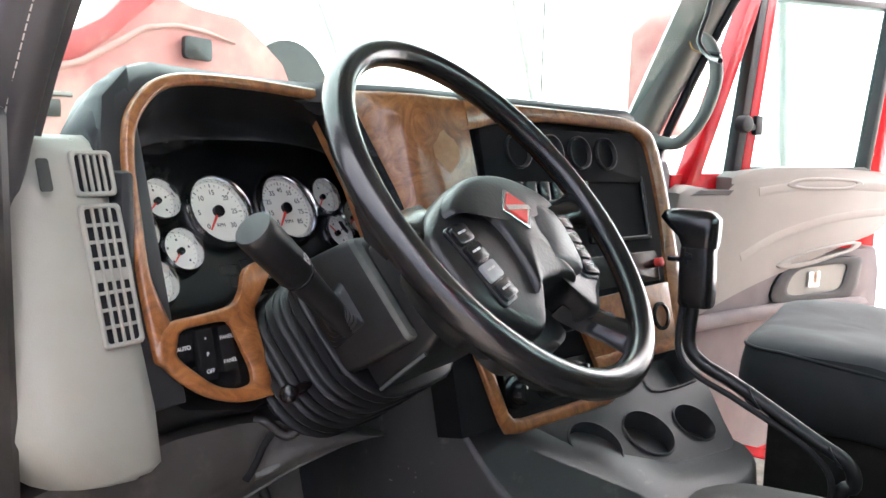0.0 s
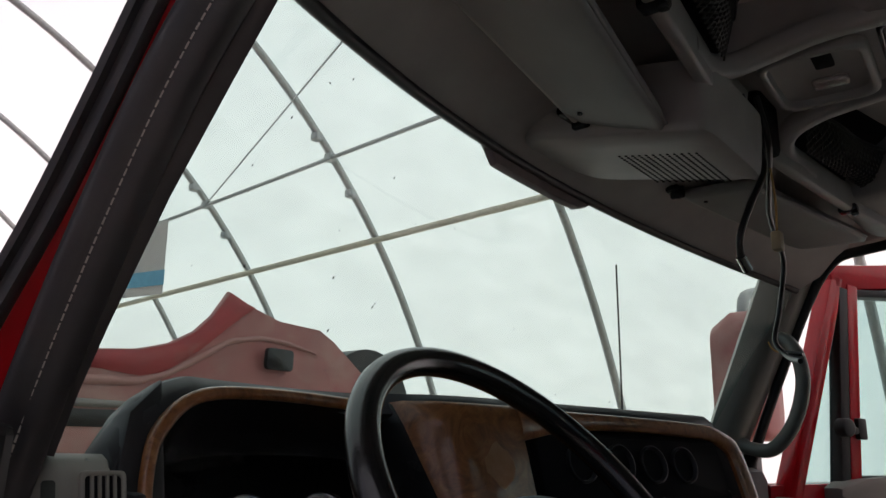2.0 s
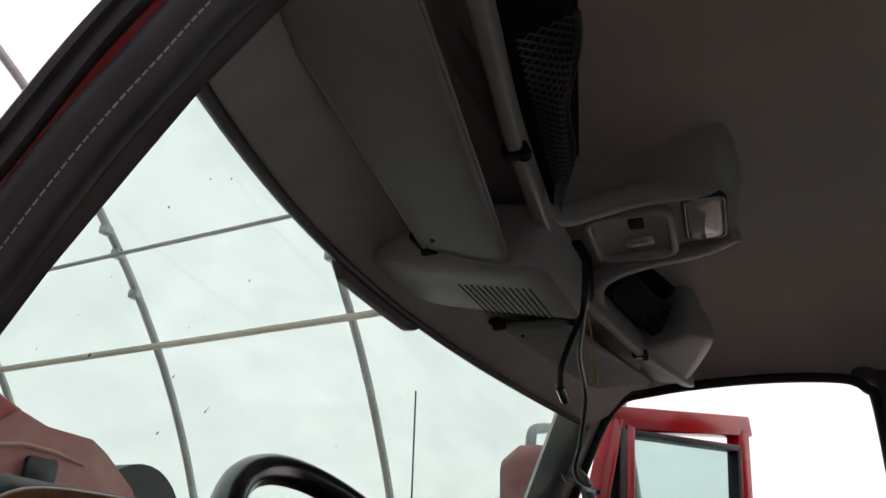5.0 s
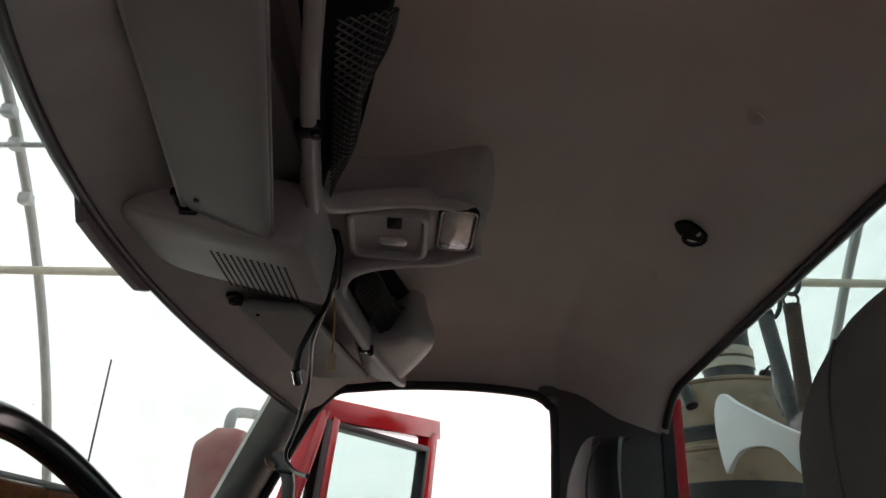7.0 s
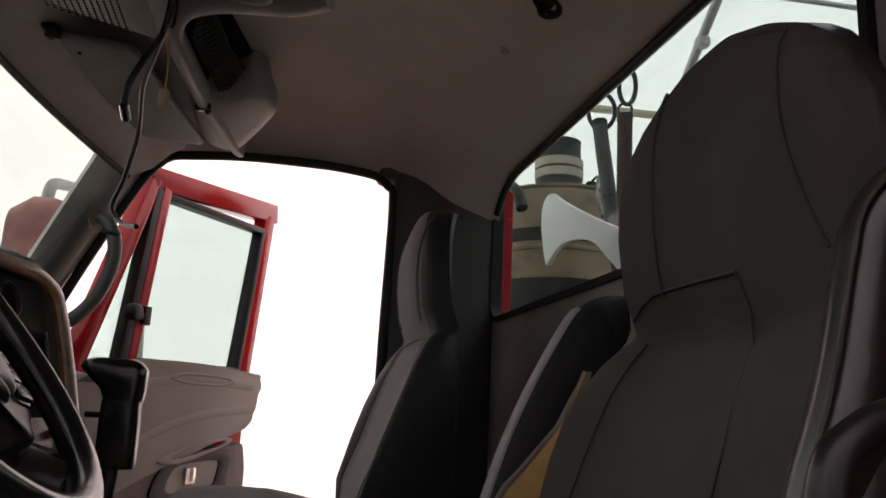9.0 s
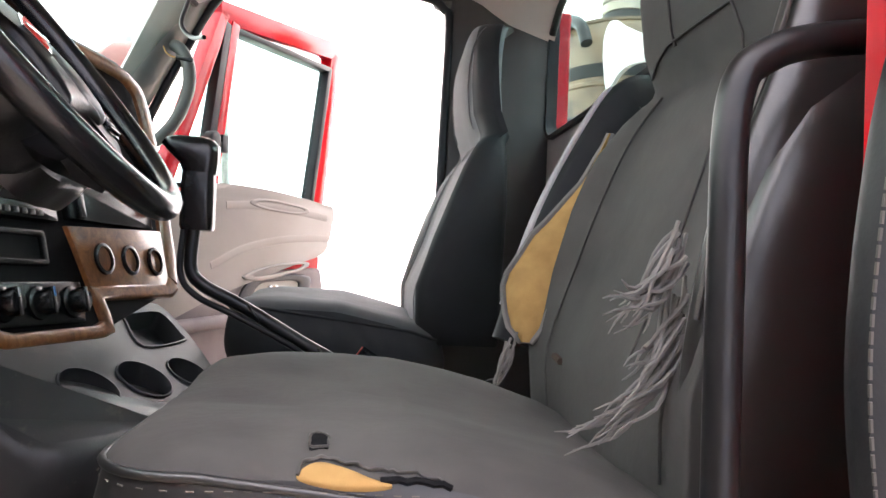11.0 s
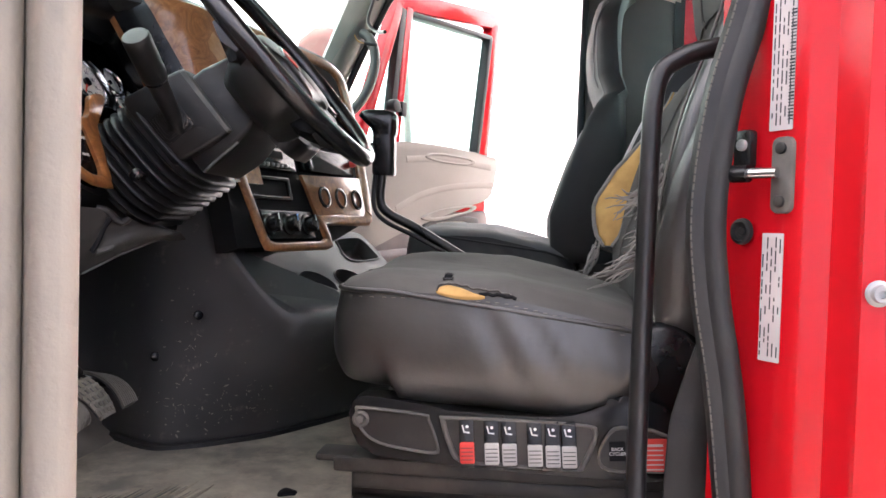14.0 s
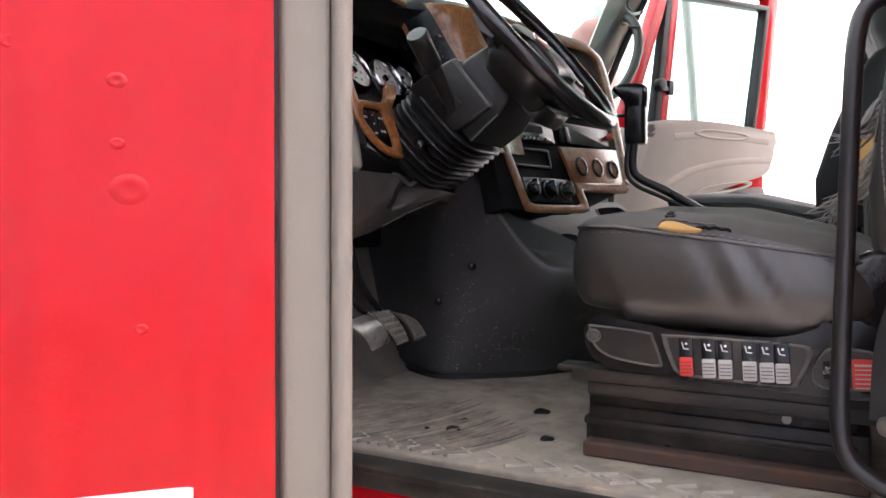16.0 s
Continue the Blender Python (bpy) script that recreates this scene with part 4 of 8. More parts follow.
part("wood_socket_panel", plate(P2((1.222, 1.742), (1.19, 1.828), (1.455, 1.838), (1.455, 1.742)), 0.008, M2, 0.002), M_WOOD, dash, "burl wood panel with power sockets", smooth=40)
# stack face pieces: gauge row, switches, pocket, radio, heater panel
def stack_plate(name, x, z, w, h, d, material, bevel=0.002, r=0.004, z0=-0.012, label=""):
    (px, py), = P2((x, z))
    return part(name, plate(rrect(w, h, r), d, M2 @ Matrix.Translation((px, py, z0)), bevel), material, dash, label, smooth=40)
stack_plate("upper_panel", 1.245, 2.055, 0.40, 0.085, 0.010, M_SHADEBLACK)
for x in (1.125, 1.20, 1.27, 1.34):
    (px, py), = P2((x, 2.060))
    b = loft(bmesh.new(), [[M2 @ Matrix.Translation((px, py, 0)) @ V(q * 0.028 * math.cos(t), q * 0.028 * math.sin(t), hh) for t in [2 * math.pi * i / 28 for i in range(28)]] for q, hh in ((1.0, -0.004), (1.0, 0.004), (0.92, 0.005), (0.84, 0.001), (0.8, -0.006))], True, False, True)
    part("blank_gauge_cover", b, M_DASH, dash, smooth=50)
for i in range(5):
    stack_plate("rocker_switch", 1.085 + 0.030 * i, 1.998, 0.024, 0.036, 0.012, M_BLACK, 0.003)
for x, z, w, h in ((1.36, 1.97, 0.175, 0.115), (1.075, 1.797, 0.165, 0.05)):
    (px, py), = P2((x, z))
    part("pocket", ring_plate(rrect(w, h, 0.006), rrect(w - 0.018, h - 0.018, 0.004), 0.010, M2 @ Matrix.Translation((px, py, -0.012)), round_=0.003), M_BLACK, dash, smooth=50)
    # flat near-black sheet paints the shade inside the shallow pocket
    part("pocket_void", plate(rrect(w - 0.016, h - 0.016, 0.004), 0.002, M2 @ Matrix.Translation((px, py, -0.0115))), M_SHADEBLACK, dash)
stack_plate("radio", 1.09, 1.857, 0.19, 0.048, 0.014, M_BLACK, 0.003, label="black slot-in radio with small keys")
stack_plate("display", 1.085, 1.864, 0.10, 0.016, 0.003, M_SHADEBLACK, 0.0, z0=0.002)
for i in range(8):
    stack_plate("radio_key", 1.03 + 0.016 * i, 1.843, 0.011, 0.008, 0.003, M_DASH, 0.001, 0.001, z0=0.002)
stack_plate("side_panel", 1.33, 1.868, 0.24, 0.055, 0.012, M_BLACK, 0.003)
stack_plate("rocker_switch", 1.235, 1.862, 0.018, 0.04, 0.02, M_BLACK, 0.003)
stack_plate("heater_panel", 1.12, 1.722, 0.19, 0.06, 0.012, M_BLACK, 0.003)
for x in (1.045, 1.112, 1.182):
    (px, py), = P2((x, 1.722))
    kn = part("heater_knob", loft(bmesh.new(), [[M2 @ Matrix.Translation((px, py, 0)) @ V(q * 0.021 * math.cos(t), q * 0.021 * math.sin(t), hh) for t in [2 * math.pi * i / 20 for i in range(20)]] for q, hh in ((1.1, 0.0), (1.05, 0.004), (0.8, 0.006), (0.72, 0.022), (0.6, 0.025))], True, False, True), M_BLACK, dash, smooth=50)
    b = box(bmesh.new(), (0, 0, 0.018), (0.008, 0.036, 0.016), 0.002, M2 @ Matrix.Translation((px, py, 0)))
    part("grip", b, M_BLACK, kn, smooth=40)
    part("pointer", box(bmesh.new(), (0, 0.011, 0.0265), (0.0022, 0.012, 0.001), 0, M2 @ Matrix.Translation((px, py, 0))), M_BLUE if x == 1.112 else M_WHITE, kn)
for x in (1.265, 1.338, 1.415):
    (px, py), = P2((x, 1.783))
    part("power_socket", loft(bmesh.new(), [[M2 @ Matrix.Translation((px, py, 0)) @ V(q * 0.022 * math.cos(t), q * 0.022 * math.sin(t), hh) for t in [2 * math.pi * i / 20 for i in range(20)]] for q, hh in ((1.15, 0.006), (1.12, 0.012), (0.9, 0.013), (0.85, 0.004))], True, False, True), M_BLACK, dash, smooth=50)
part("dashcam_jack", disc(bmesh.new(), M2 @ Matrix.Translation((*P2((1.44, 1.873))[0], 0.0)), 0.008, 0.012, 14, 0.001), M_REDSW, dash, smooth=40)

# ---- side vent panel, taupe ----
vent = empty("vent_panel", "taupe plastic side panel with air vent beside the dashboard", "vent panel")
rings = []
for z, xl, xr, dp in ((1.738, 0.478, 0.548, 0.0), (1.748, 0.446, 0.556, 0.010), (1.80, 0.410, 0.557, 0.014), (1.90, 0.420, 0.552, 0.014), (2.0, 0.440, 0.547, 0.014), (2.035, 0.459, 0.545, 0.012), (2.052, 0.468, 0.541, 0.004), (2.058, 0.478, 0.535, -0.012)):
    yb = 0.643 + 0.26 * (z - 1.85)
    rings.append([(xr, yb + 0.10, z), (xr, yb + 0.004, z), (xr - 0.006, yb - dp * 0.8, z), (xr - 0.02, yb - dp, z), (xl + 0.045, yb - dp - 0.004, z), (xl + 0.02, yb - dp + 0.004, z), (xl + 0.005, yb + 0.014, z), (xl, yb + 0.035, z), (xl, yb + 0.10, z)])
bm = loft(bmesh.new(), rings)
bmesh.ops.recalc_face_normals(bm, faces=bm.faces)
part("body", bm, M_TAUPE, vent, smooth=60)
MV = basis((0.5285, 0.643 - 0.0155, 1.85), (1, 0.05, 0), (0, 0.26, 1))
for zc, hh, cols, rows, slant in ((1.928, 0.128, 4, 8, 0.0), (2.022, 0.036, 5, 1, 0.25)):
    cy = (zc - 1.85) * K
    W = 0.036
    # near-black sheet behind the slats, painting the duct's shade
    part("vent_void", plate(rrect(W, hh, 0.004), 0.001, MV @ Matrix.Translation((-0.001, cy, 0.0005))), M_SHADEBLACK, vent)
    part("vent_frame", ring_plate(rrect(W + 0.008, hh + 0.008, 0.005), rrect(W - 0.001, hh - 0.001, 0.004), 0.004, MV @ Matrix.Translation((-0.001, cy, 0)), round_=0.002), M_TAUPE, vent, smooth=50)
    for c in range(1, cols):
        b = box(bmesh.new(), (0, 0, 0), (0.0028, hh, 0.004), 0.0008, MV @ Matrix.Translation((-0.001 - W / 2 + W * c / cols, cy, 0.002)))
        part("slat", b, M_TAUPE, vent)
    for r in range(1, rows):
        b = box(bmesh.new(), (0, 0, 0), (W, 0.0035 if r != 4 else 0.012, 0.003), 0.0008, MV @ Matrix.Translation((-0.001, cy - hh / 2 + hh * r / rows, 0.001)))
        part("slat", b, M_TAUPE, vent)
part("clip_recess", plate(rrect(0.012, 0.03, 0.003), 0.001, MV @ Matrix.Translation((-0.052, (2.02 - 1.85) * K, 0.0045))), M_DIRTY, vent)

# dark core of the dash behind gauges and stack
part("dash_core", boxes(((1.03, 0.99, 1.78), (0.95, 0.18, 0.40)), bevel=0.01), M_SHADEBLACK, dash)
# black box added to block a light leak beside the knee panel
part("dash_filler", boxes(((1.01, 0.78, 1.775), (0.17, 0.28, 0.15)), bevel=0.01), M_SHADEBLACK, dash)

# ---- steering wheel and column ----
WC = V(0.809, 0.3845, 1.999)
MWH = basis(WC, (1, 0, 0), (0, 0.653, 0.757))     # x across, y up the wheel's plane, z towards the driver
wheel = empty("steering_wheel", "worn black four-spoke truck steering wheel with vinyl hub", "steering wheel")
R0 = 0.2286 - 0.0155
pts = [MWH @ V(R0 * math.cos(a), R0 * math.sin(a), 0) for a in [2 * math.pi * i / 72 for i in range(72)]]
part("rim", sweep(bmesh.new(), pts, circle(0.0155, 14), up=MWH.to_3x3() @ V(0, 0, 1), closed=True), M_WHEEL, wheel, smooth=180)


def wheel_pad(poly, levels, material, name, label=""):
    c = V(sum(p[0] for p in poly) / len(poly), sum(p[1] for p in poly) / len(poly), 0)
    rings = []
    for k, z in levels:
        rings.append([MWH @ V(c.x + (x - c.x) * k, c.y + (y - c.y) * k, z) for x, y in poly])
    bm = loft(bmesh.new(), rings)
    bmesh.ops.recalc_face_normals(bm, faces=bm.faces)
    return part(name, bm, material, wheel, label, smooth=60)


def mirrored(half):
    return half + [(-x, y) for x, y in half[::-1] if x]


hub = smooth2(mirrored([(0.0, 0.044), (0.045, 0.039), (0.095, 0.019), (0.136, -0.008), (0.150, -0.030), (0.146, -0.078), (0.128, -0.110), (0.102, -0.125), (0.080, -0.141), (0.060, -0.136), (0.050, -0.110), (0.030, -0.098), (0.0, -0.096)]), 4)
wheel_pad(hub, ((0.84, -0.080), (0.99, -0.050), (1.0, -0.024), (0.985, -0.014), (0.95, -0.009), (0.85, -0.006), (0.6, -0.004), (0.3, -0.002)), M_HUB, "hub_pad")
pad = smooth2(mirrored([(0.0, 0.040), (0.05, 0.033), (0.095, 0.012), (0.108, -0.006), (0.075, -0.002), (0.048, -0.010), (0.038, -0.035), (0.041, -0.075), (0.046, -0.102), (0.028, -0.095), (0.0, -0.093)]), 4)
wheel_pad(pad, ((1.03, -0.008), (1.0, -0.001), (0.96, 0.003), (0.88, 0.0055), (0.6, 0.007), (0.3, 0.008)), M_HUB, "horn_pad")
# emblem plate: plain diamond shapes
MEM = MWH @ Matrix.Translation((0.0, -0.012, 0.0075))
part("emblem", plate([(-0.030, 0), (0, 0.026), (0.030, 0), (0, -0.026)], 0.003, MEM, 0.001), M_CHROME, wheel, "chrome diamond emblem with red centre")
part("emblem_red", plate([(-0.023, 0.002), (0, 0.020), (0.023, 0.002), (0, -0.019)], 0.0015, MEM, 0, z0=0.003), M_REDSW, wheel)
part("emblem_bar", plate([(-0.024, -0.002), (0.024, -0.004), (0.024, 0.002), (-0.024, 0.004)], 0.0008, MEM, 0, z0=0.0045), M_CHROME, wheel)
for sx in (-1, 1):
    sec = [[MWH @ V(sx * x, y + dy, z + zz) for dy, z in ((-h, -0.02), (-h * 0.9, -0.004), (-h * 0.4, 0.002), (h * 0.4, 0.002), (h * 0.9, -0.004), (h, -0.02), (0, -0.028))] for x, y, h, zz in ((0.09, 0.0, 0.034, -0.03), (0.125, -0.002, 0.028, -0.024), (0.155, -0.004, 0.021, -0.016), (0.185, -0.006, 0.020, -0.008), (0.212, -0.006, 0.027, 0.0))]
    bm = loft(bmesh.new(), sec)
    bmesh.ops.recalc_face_normals(bm, faces=bm.faces)
    part("spoke", bm, M_WHEEL, wheel, smooth=60)
    sec = [[MWH @ V(sx * (x + dx), y + dx * 0.5, z + zz) for dx, z in ((-h, -0.02), (-h * 0.8, -0.002), (0, 0.003), (h * 0.8, -0.002), (h, -0.02), (0, -0.026))] for x, y, h, zz in ((0.068, -0.105, 0.024, -0.03), (0.083, -0.135, 0.019, -0.022), (0.098, -0.160, 0.018, -0.012), (0.112, -0.182, 0.026, 0.0))]
    bm = loft(bmesh.new(), sec)
    bmesh.ops.recalc_face_normals(bm, faces=bm.faces)
    part("spoke", bm, M_WHEEL, wheel, smooth=60)
    MKP = MWH @ Matrix.Translation((sx * 0.106, -0.060, -0.0125)) @ Matrix.Rotation(-sx * 0.20, 4, "Z")
    kp = part("key_pad", plate(rrect(0.036, 0.092, 0.008), 0.010, MKP, 0.003), M_BLACK, wheel, smooth=40)
    for j in range(4):
        ky = part("key", plate(rrect(0.030, 0.019, 0.004), 0.004, MKP @ Matrix.Translation((0, (j - 1.5) * 0.0215, 0.010)), 0.0015), M_SILVER if (sx < 0 and j == 1) else M_BLACK, kp, smooth=40)
        b = bmesh.new()
        for k in range(2):
            box(b, (-0.006 + 0.009 * k, (j - 1.5) * 0.0215 + 0.002, 0.0142), (0.007, 0.0022, 0.0005), 0, MKP)
        part("key_print", b, M_LABEL, ky)
# right facet of the pad, window sheen painted as a lighter piece
wheel_pad(smooth2([(0.058, 0.002), (0.085, -0.010), (0.096, -0.030), (0.085, -0.07), (0.07, -0.095), (0.045, -0.09), (0.012, -0.078), (0.022, -0.055), (0.022, -0.036), (0.038, -0.015)], 3), ((1.02, -0.008), (1.0, 0.0), (0.93, 0.0052), (0.7, 0.0085)), M_SHEENHUB, "worn_cover", "hub facet with its sheen painted in a paler tone")
# lower bowl between the spokes, covering the column's top
wheel_pad(smooth2(mirrored([(0.0, -0.085), (0.05, -0.09), (0.075, -0.115), (0.062, -0.142), (0.03, -0.152), (0.0, -0.152)]), 4), ((1.0, -0.085), (1.0, -0.066), (0.93, -0.052), (0.6, -0.048)), M_HUB, "lower_cover")

col = empty("steering_column", "black steering column shroud with rubber bellows and stalk", "steering column")
MC = basis((0.805, 0.366, 2.001), (1, 0, 0), (0, 0.646, 0.763))   # z towards driver, so down the column is -z


def csec(s, hw, v0, v1, r=0.010, skew=0.0):
    """Shroud section at distance s down the column, between heights v0 and v1."""
    return [MC @ V(x, y + (v0 + v1) / 2, -s - skew * y) for x, y in rrect(2 * hw, v1 - v0, r, 3)]


# neck between the wheel and the box, then the box with its dusty front edge
bm = loft(bmesh.new(), [csec(0.055, 0.050, -0.04, 0.035), csec(0.062, 0.065, -0.055, 0.04), csec(0.115, 0.082, -0.075, 0.048), csec(0.165, 0.084, -0.085, 0.05), csec(0.215, 0.080, -0.080, 0.05)])
bmesh.ops.recalc_face_normals(bm, faces=bm.faces)
part("upper_shroud", bm, M_SHROUD, col, "dust caked upper column cover", smooth=50)
bm = loft(bmesh.new(), [csec(0.134, 0.086, -0.054, 0.056, 0.006), csec(0.136, 0.093, -0.060, 0.062, 0.006), csec(0.142, 0.0955, -0.062, 0.065, 0.008), csec(0.190, 0.0975, -0.056, 0.078, 0.008), csec(0.236, 0.0975, -0.048, 0.088, 0.008), csec(0.243, 0.094, -0.045, 0.085, 0.008)], mi=lambda i, j: 1 if i < 2 else 0)
bmesh.ops.recalc_face_normals(bm, faces=bm.faces)
part("shroud", bm, [M_SHROUD, M_PALEDUST], col, "boxy black switch housing with dusty front edge", smooth=40)
part("shroud_seam", tube([MC @ V(x, -0.080, -s_) for x, s_ in ((-0.082, 0.14), (-0.0845, 0.17), (-0.081, 0.213))], 0.0022, 6), M_PALEDUST, col, smooth=60)
rings = []
for i in range(61):
    s_ = 0.228 + 0.130 * i / 60
    k = 1.0 + 0.058 * math.sin(2 * math.pi * 9 * i / 60)
    rings.append([MC @ V(x * k + 0.002, y * k + 0.002 + 0.012 * i / 60, -s_ - 0.05 * y) for x, y in rrect(0.198, 0.180, 0.062, 7)])
part("bellows", loft(bmesh.new(), rings), M_BELLOWS, col, "black rubber bellows", smooth=80)
# stalk with its square stepped boot on the side of the box
S0, S1 = V(0.712, 0.512, 1.866), V(0.580, 0.5165, 1.979)
d = (S1 - S0).normalized()
MB = basis(V(0.7085, 0.525, 1.876), (0, 0.763, -0.646), (0, 0.646, 0.763))
MB = MB if (MB.to_3x3() @ V(0, 0, 1)).x < 0 else MB @ Matrix.Rotation(math.pi, 4, "X")
rings = []
for i in range(15):
    q = i / 14
    k = (1 - 0.62 * q) * (1.0 if i % 2 == 0 else 0.94)
    c_ = MB @ V(0, 0, 0)
    e_ = S0 + d * 0.036
    base = c_.lerp(e_, q)
    rr_ = 0.006 + 0.020 * q
    for_ring = rrect(0.057, 0.057, min(rr_, 0.028), 4)
    rings.append([base + MB.to_3x3() @ V(x * k, y * k, 0) for x, y in for_ring])
part("stalk_boot", loft(bmesh.new(), rings), M_BELLOWS, col, "stepped square rubber boot", smooth=25)
L = (S1 - S0).length
rad = [(0, 0.0125), (0.30, 0.0135), (0.52, 0.0155), (0.58, 0.0170), (0.60, 0.0188), (0.95, 0.0200), (0.985, 0.0198), (1.0, 0.0182), (1.004, 0.006)]
xs = d.orthogonal().normalized()
ys = d.cross(xs)
stalk = part("stalk", loft(bmesh.new(), [[S0 + d * (L * t) + xs * (r * math.cos(a)) + ys * (r * math.sin(a)) for a in [2 * math.pi * j / 28 for j in range(28)]] for t, r in rad]), M_SHROUD, col, "black multi-function stalk with printed symbols", smooth=50)
part("collar", loft(bmesh.new(), [[S0 + d * (L * t) + xs * (r * math.cos(a)) + ys * (r * math.sin(a)) for a in [2 * math.pi * j / 28 for j in range(28)]] for t, r in ((0.545, 0.0160), (0.55, 0.0172), (0.565, 0.0172), (0.57, 0.0160))]), M_BLACK, stalk, smooth=50)
for t, off, wd in ((0.615, 0.4, "*"), (0.635, 0.9, "="), (0.66, 0.3, "I"), (0.66, 0.8, "O")):
    n_ = (V(-0.25, -0.85, 0.45) + V(0.4, 0.0, 0.5) * off)
    n_ = (n_ - d * n_.dot(d)).normalized()
    text_part("stalk_print", wd, 0.010, basis(S0 + d * (L * t) + n_ * 0.0192, n_.cross(d) * -1, d), M_WHITE, stalk)
# bent tilt lever and ball knob below the column
part("tilt_lever", tube(smooth_path([(0.765, 0.565, 1.788), (0.752, 0.582, 1.765), (0.737, 0.602, 1.732), (0.728, 0.611, 1.721), (0.720, 0.618, 1.724), (0.708, 0.628, 1.738), (0.700, 0.640, 1.741)], 5), 0.0062, 10), M_DUST, col, smooth=60)
b = bmesh.new()
bmesh.ops.create_uvsphere(b, u_segments=16, v_segments=10, radius=0.0105, matrix=Matrix.Translation((0.675, 0.562, 1.793)))
part("lever_knob", b, M_BLACK, col, smooth=180)
part("knob_shaft", tube([(0.675, 0.562, 1.793), (0.76, 0.575, 1.792)], 0.006, 10), M_BLACK, col, smooth=60)

# ---- engine tunnel and cup tray ----
def loop3(pts, z, n=5):
    return [V(p.x, p.y, z(p.x, p.y) if callable(z) else z) for p in smooth_path([(a, b, 0) for a, b in pts], n, True)]


tunnel = empty("engine_tunnel", "black moulded engine tunnel cover scuffed with dust", "engine cover")
b0 = [(1.15, 1.09), (1.06, 0.84), (0.990, 0.71), (0.990, 0.65), (1.05, 0.565), (1.16, 0.47), (1.45, 0.34), (1.74, 0.42), (1.80, 1.09)]
b1 = [(1.16, 1.09), (1.06, 0.83), (0.985, 0.69), (0.985, 0.58), (1.01, 0.46), (1.06, 0.36), (1.36, 0.21), (1.55, 0.36), (1.66, 1.09)]
lv = [(0.0, 1.275), (0.02, 1.30), (0.12, 1.34), (0.42, 1.40), (0.75, 1.46), (0.93, 1.50), (1.0, 1.525), (0.98, 1.545), (0.9, 1.555)]
l0, l1 = loop3(b0, 0.0), loop3(b1, 0.0)
def rise(y, k):
    """The cover climbs towards the dash."""
    return max(0, min(1, (k - 0.3) / 0.6)) * 0.215 * max(0, min(1, (y - 0.42) / 0.17)) ** 1.3


bm = loft(bmesh.new(), [[p.lerp(q, k) + V(0, 0, z + rise(q.y, k)) for p, q in zip(l0, l1)] for k, z in lv])
part("cover", bm, M_TUNNEL, tunnel, smooth=180)
part("base_flange", loft(bmesh.new(), [[V(1.3 + (p.x - 1.3) * k, 0.75 + (p.y - 0.75) * k, z) for p in l0] for k, z in ((1.045, 1.278), (1.04, 1.288), (1.0, 1.29))]), M_RUBBER, tunnel, "black rubber flange round the cover's foot", smooth=50)
def on_cover(j, k):
    """A point of the cover's side, j along its foot and k up it."""
    a, f = int(j), j - int(j)
    p, q = l0[a].lerp(l0[a + 1], f), l1[a].lerp(l1[a + 1], f)
    return p.lerp(q, k) + V(0, 0, float(np.interp(k, [v[0] for v in lv], [v[1] for v in lv])) + rise(q.y, k))


random.seed(31)
b = bmesh.new()
for cj, ck, n_, sj, sk in ((14.5, 0.50, 34, 1.6, 0.13), (16.0, 0.28, 40, 2.0, 0.14), (20.5, 0.30, 34, 1.4, 0.12), (18.0, 0.10, 26, 4.0, 0.05), (12.0, 0.25, 14, 1.5, 0.15)):
    for q in range(n_):
        j, k = min(25.5, max(8.5, random.gauss(cj, sj))), min(0.70, max(0.03, random.gauss(ck, sk)))
        p, pj, pk = on_cover(j, k), on_cover(j + 0.1, k), on_cover(j, k + 0.01)
        M = basis(p, pj - p, pk - p)
        if (M.to_3x3() @ V(0, 0, 1)).dot(V(-0.8, -0.4, 0.3)) < 0:
            M = M @ Matrix.Rotation(math.pi, 4, "X")
        M = M @ Matrix.Rotation(random.uniform(-1.5, 1.5), 4, "Z")
        w_, h_ = random.choice((0.001, 0.0015, 0.002, 0.0025, 0.0035, 0.006)), random.uniform(0.0006, 0.0020)
        b.faces.new([b.verts.new(M @ V(w_ * math.cos(t) * random.uniform(0.6, 1.1), h_ * math.sin(t) * random.uniform(0.5, 1.2), 0.0022)) for t in [math.pi * i / 4 for i in range(8)]])
tagged(part("dust_scuffs", b, mat("pale_scuff_dust", (0.30, 0.28, 0.245), (0.13, 0.12, 0.105), 0.7, scale=60), tunnel, "pale boot scuffs low on the cover"), kind="stuff")
for x, y, z in ((0.985, 0.60, 1.545), (1.07, 0.43, 1.50), (0.995, 0.69, 1.46)):
    MF = basis((x - 0.012, y - 0.008, z), (0.6, -0.8, 0), (0, 0, 1))
    MF = MF if (MF.to_3x3() @ V(0, 0, 1)).x < 0 else MF @ Matrix.Rotation(math.pi, 4, "Y")
    part("fastener", disc(bmesh.new(), MF, 0.009, 0.006, 16, 0.002), M_BLACK, tunnel, smooth=50)
tray = empty("cup_tray", "black plastic console tray with three cup holders and a pocket", "cup holder")
MT = basis((1.32, 0.40, 1.59), (0.905, -0.425, 0.0), (0.40, 0.88, 0.60))
ol = smooth2([(-0.20, -0.066), (-0.08, -0.068), (0.04, -0.070), (0.165, -0.068), (0.208, -0.055), (0.228, -0.01), (0.268, 0.08), (0.292, 0.18), (0.272, 0.215), (0.15, 0.20), (-0.05, 0.14), (-0.20, 0.09), (-0.235, 0.02), (-0.228, -0.045)], 3)
wells = []
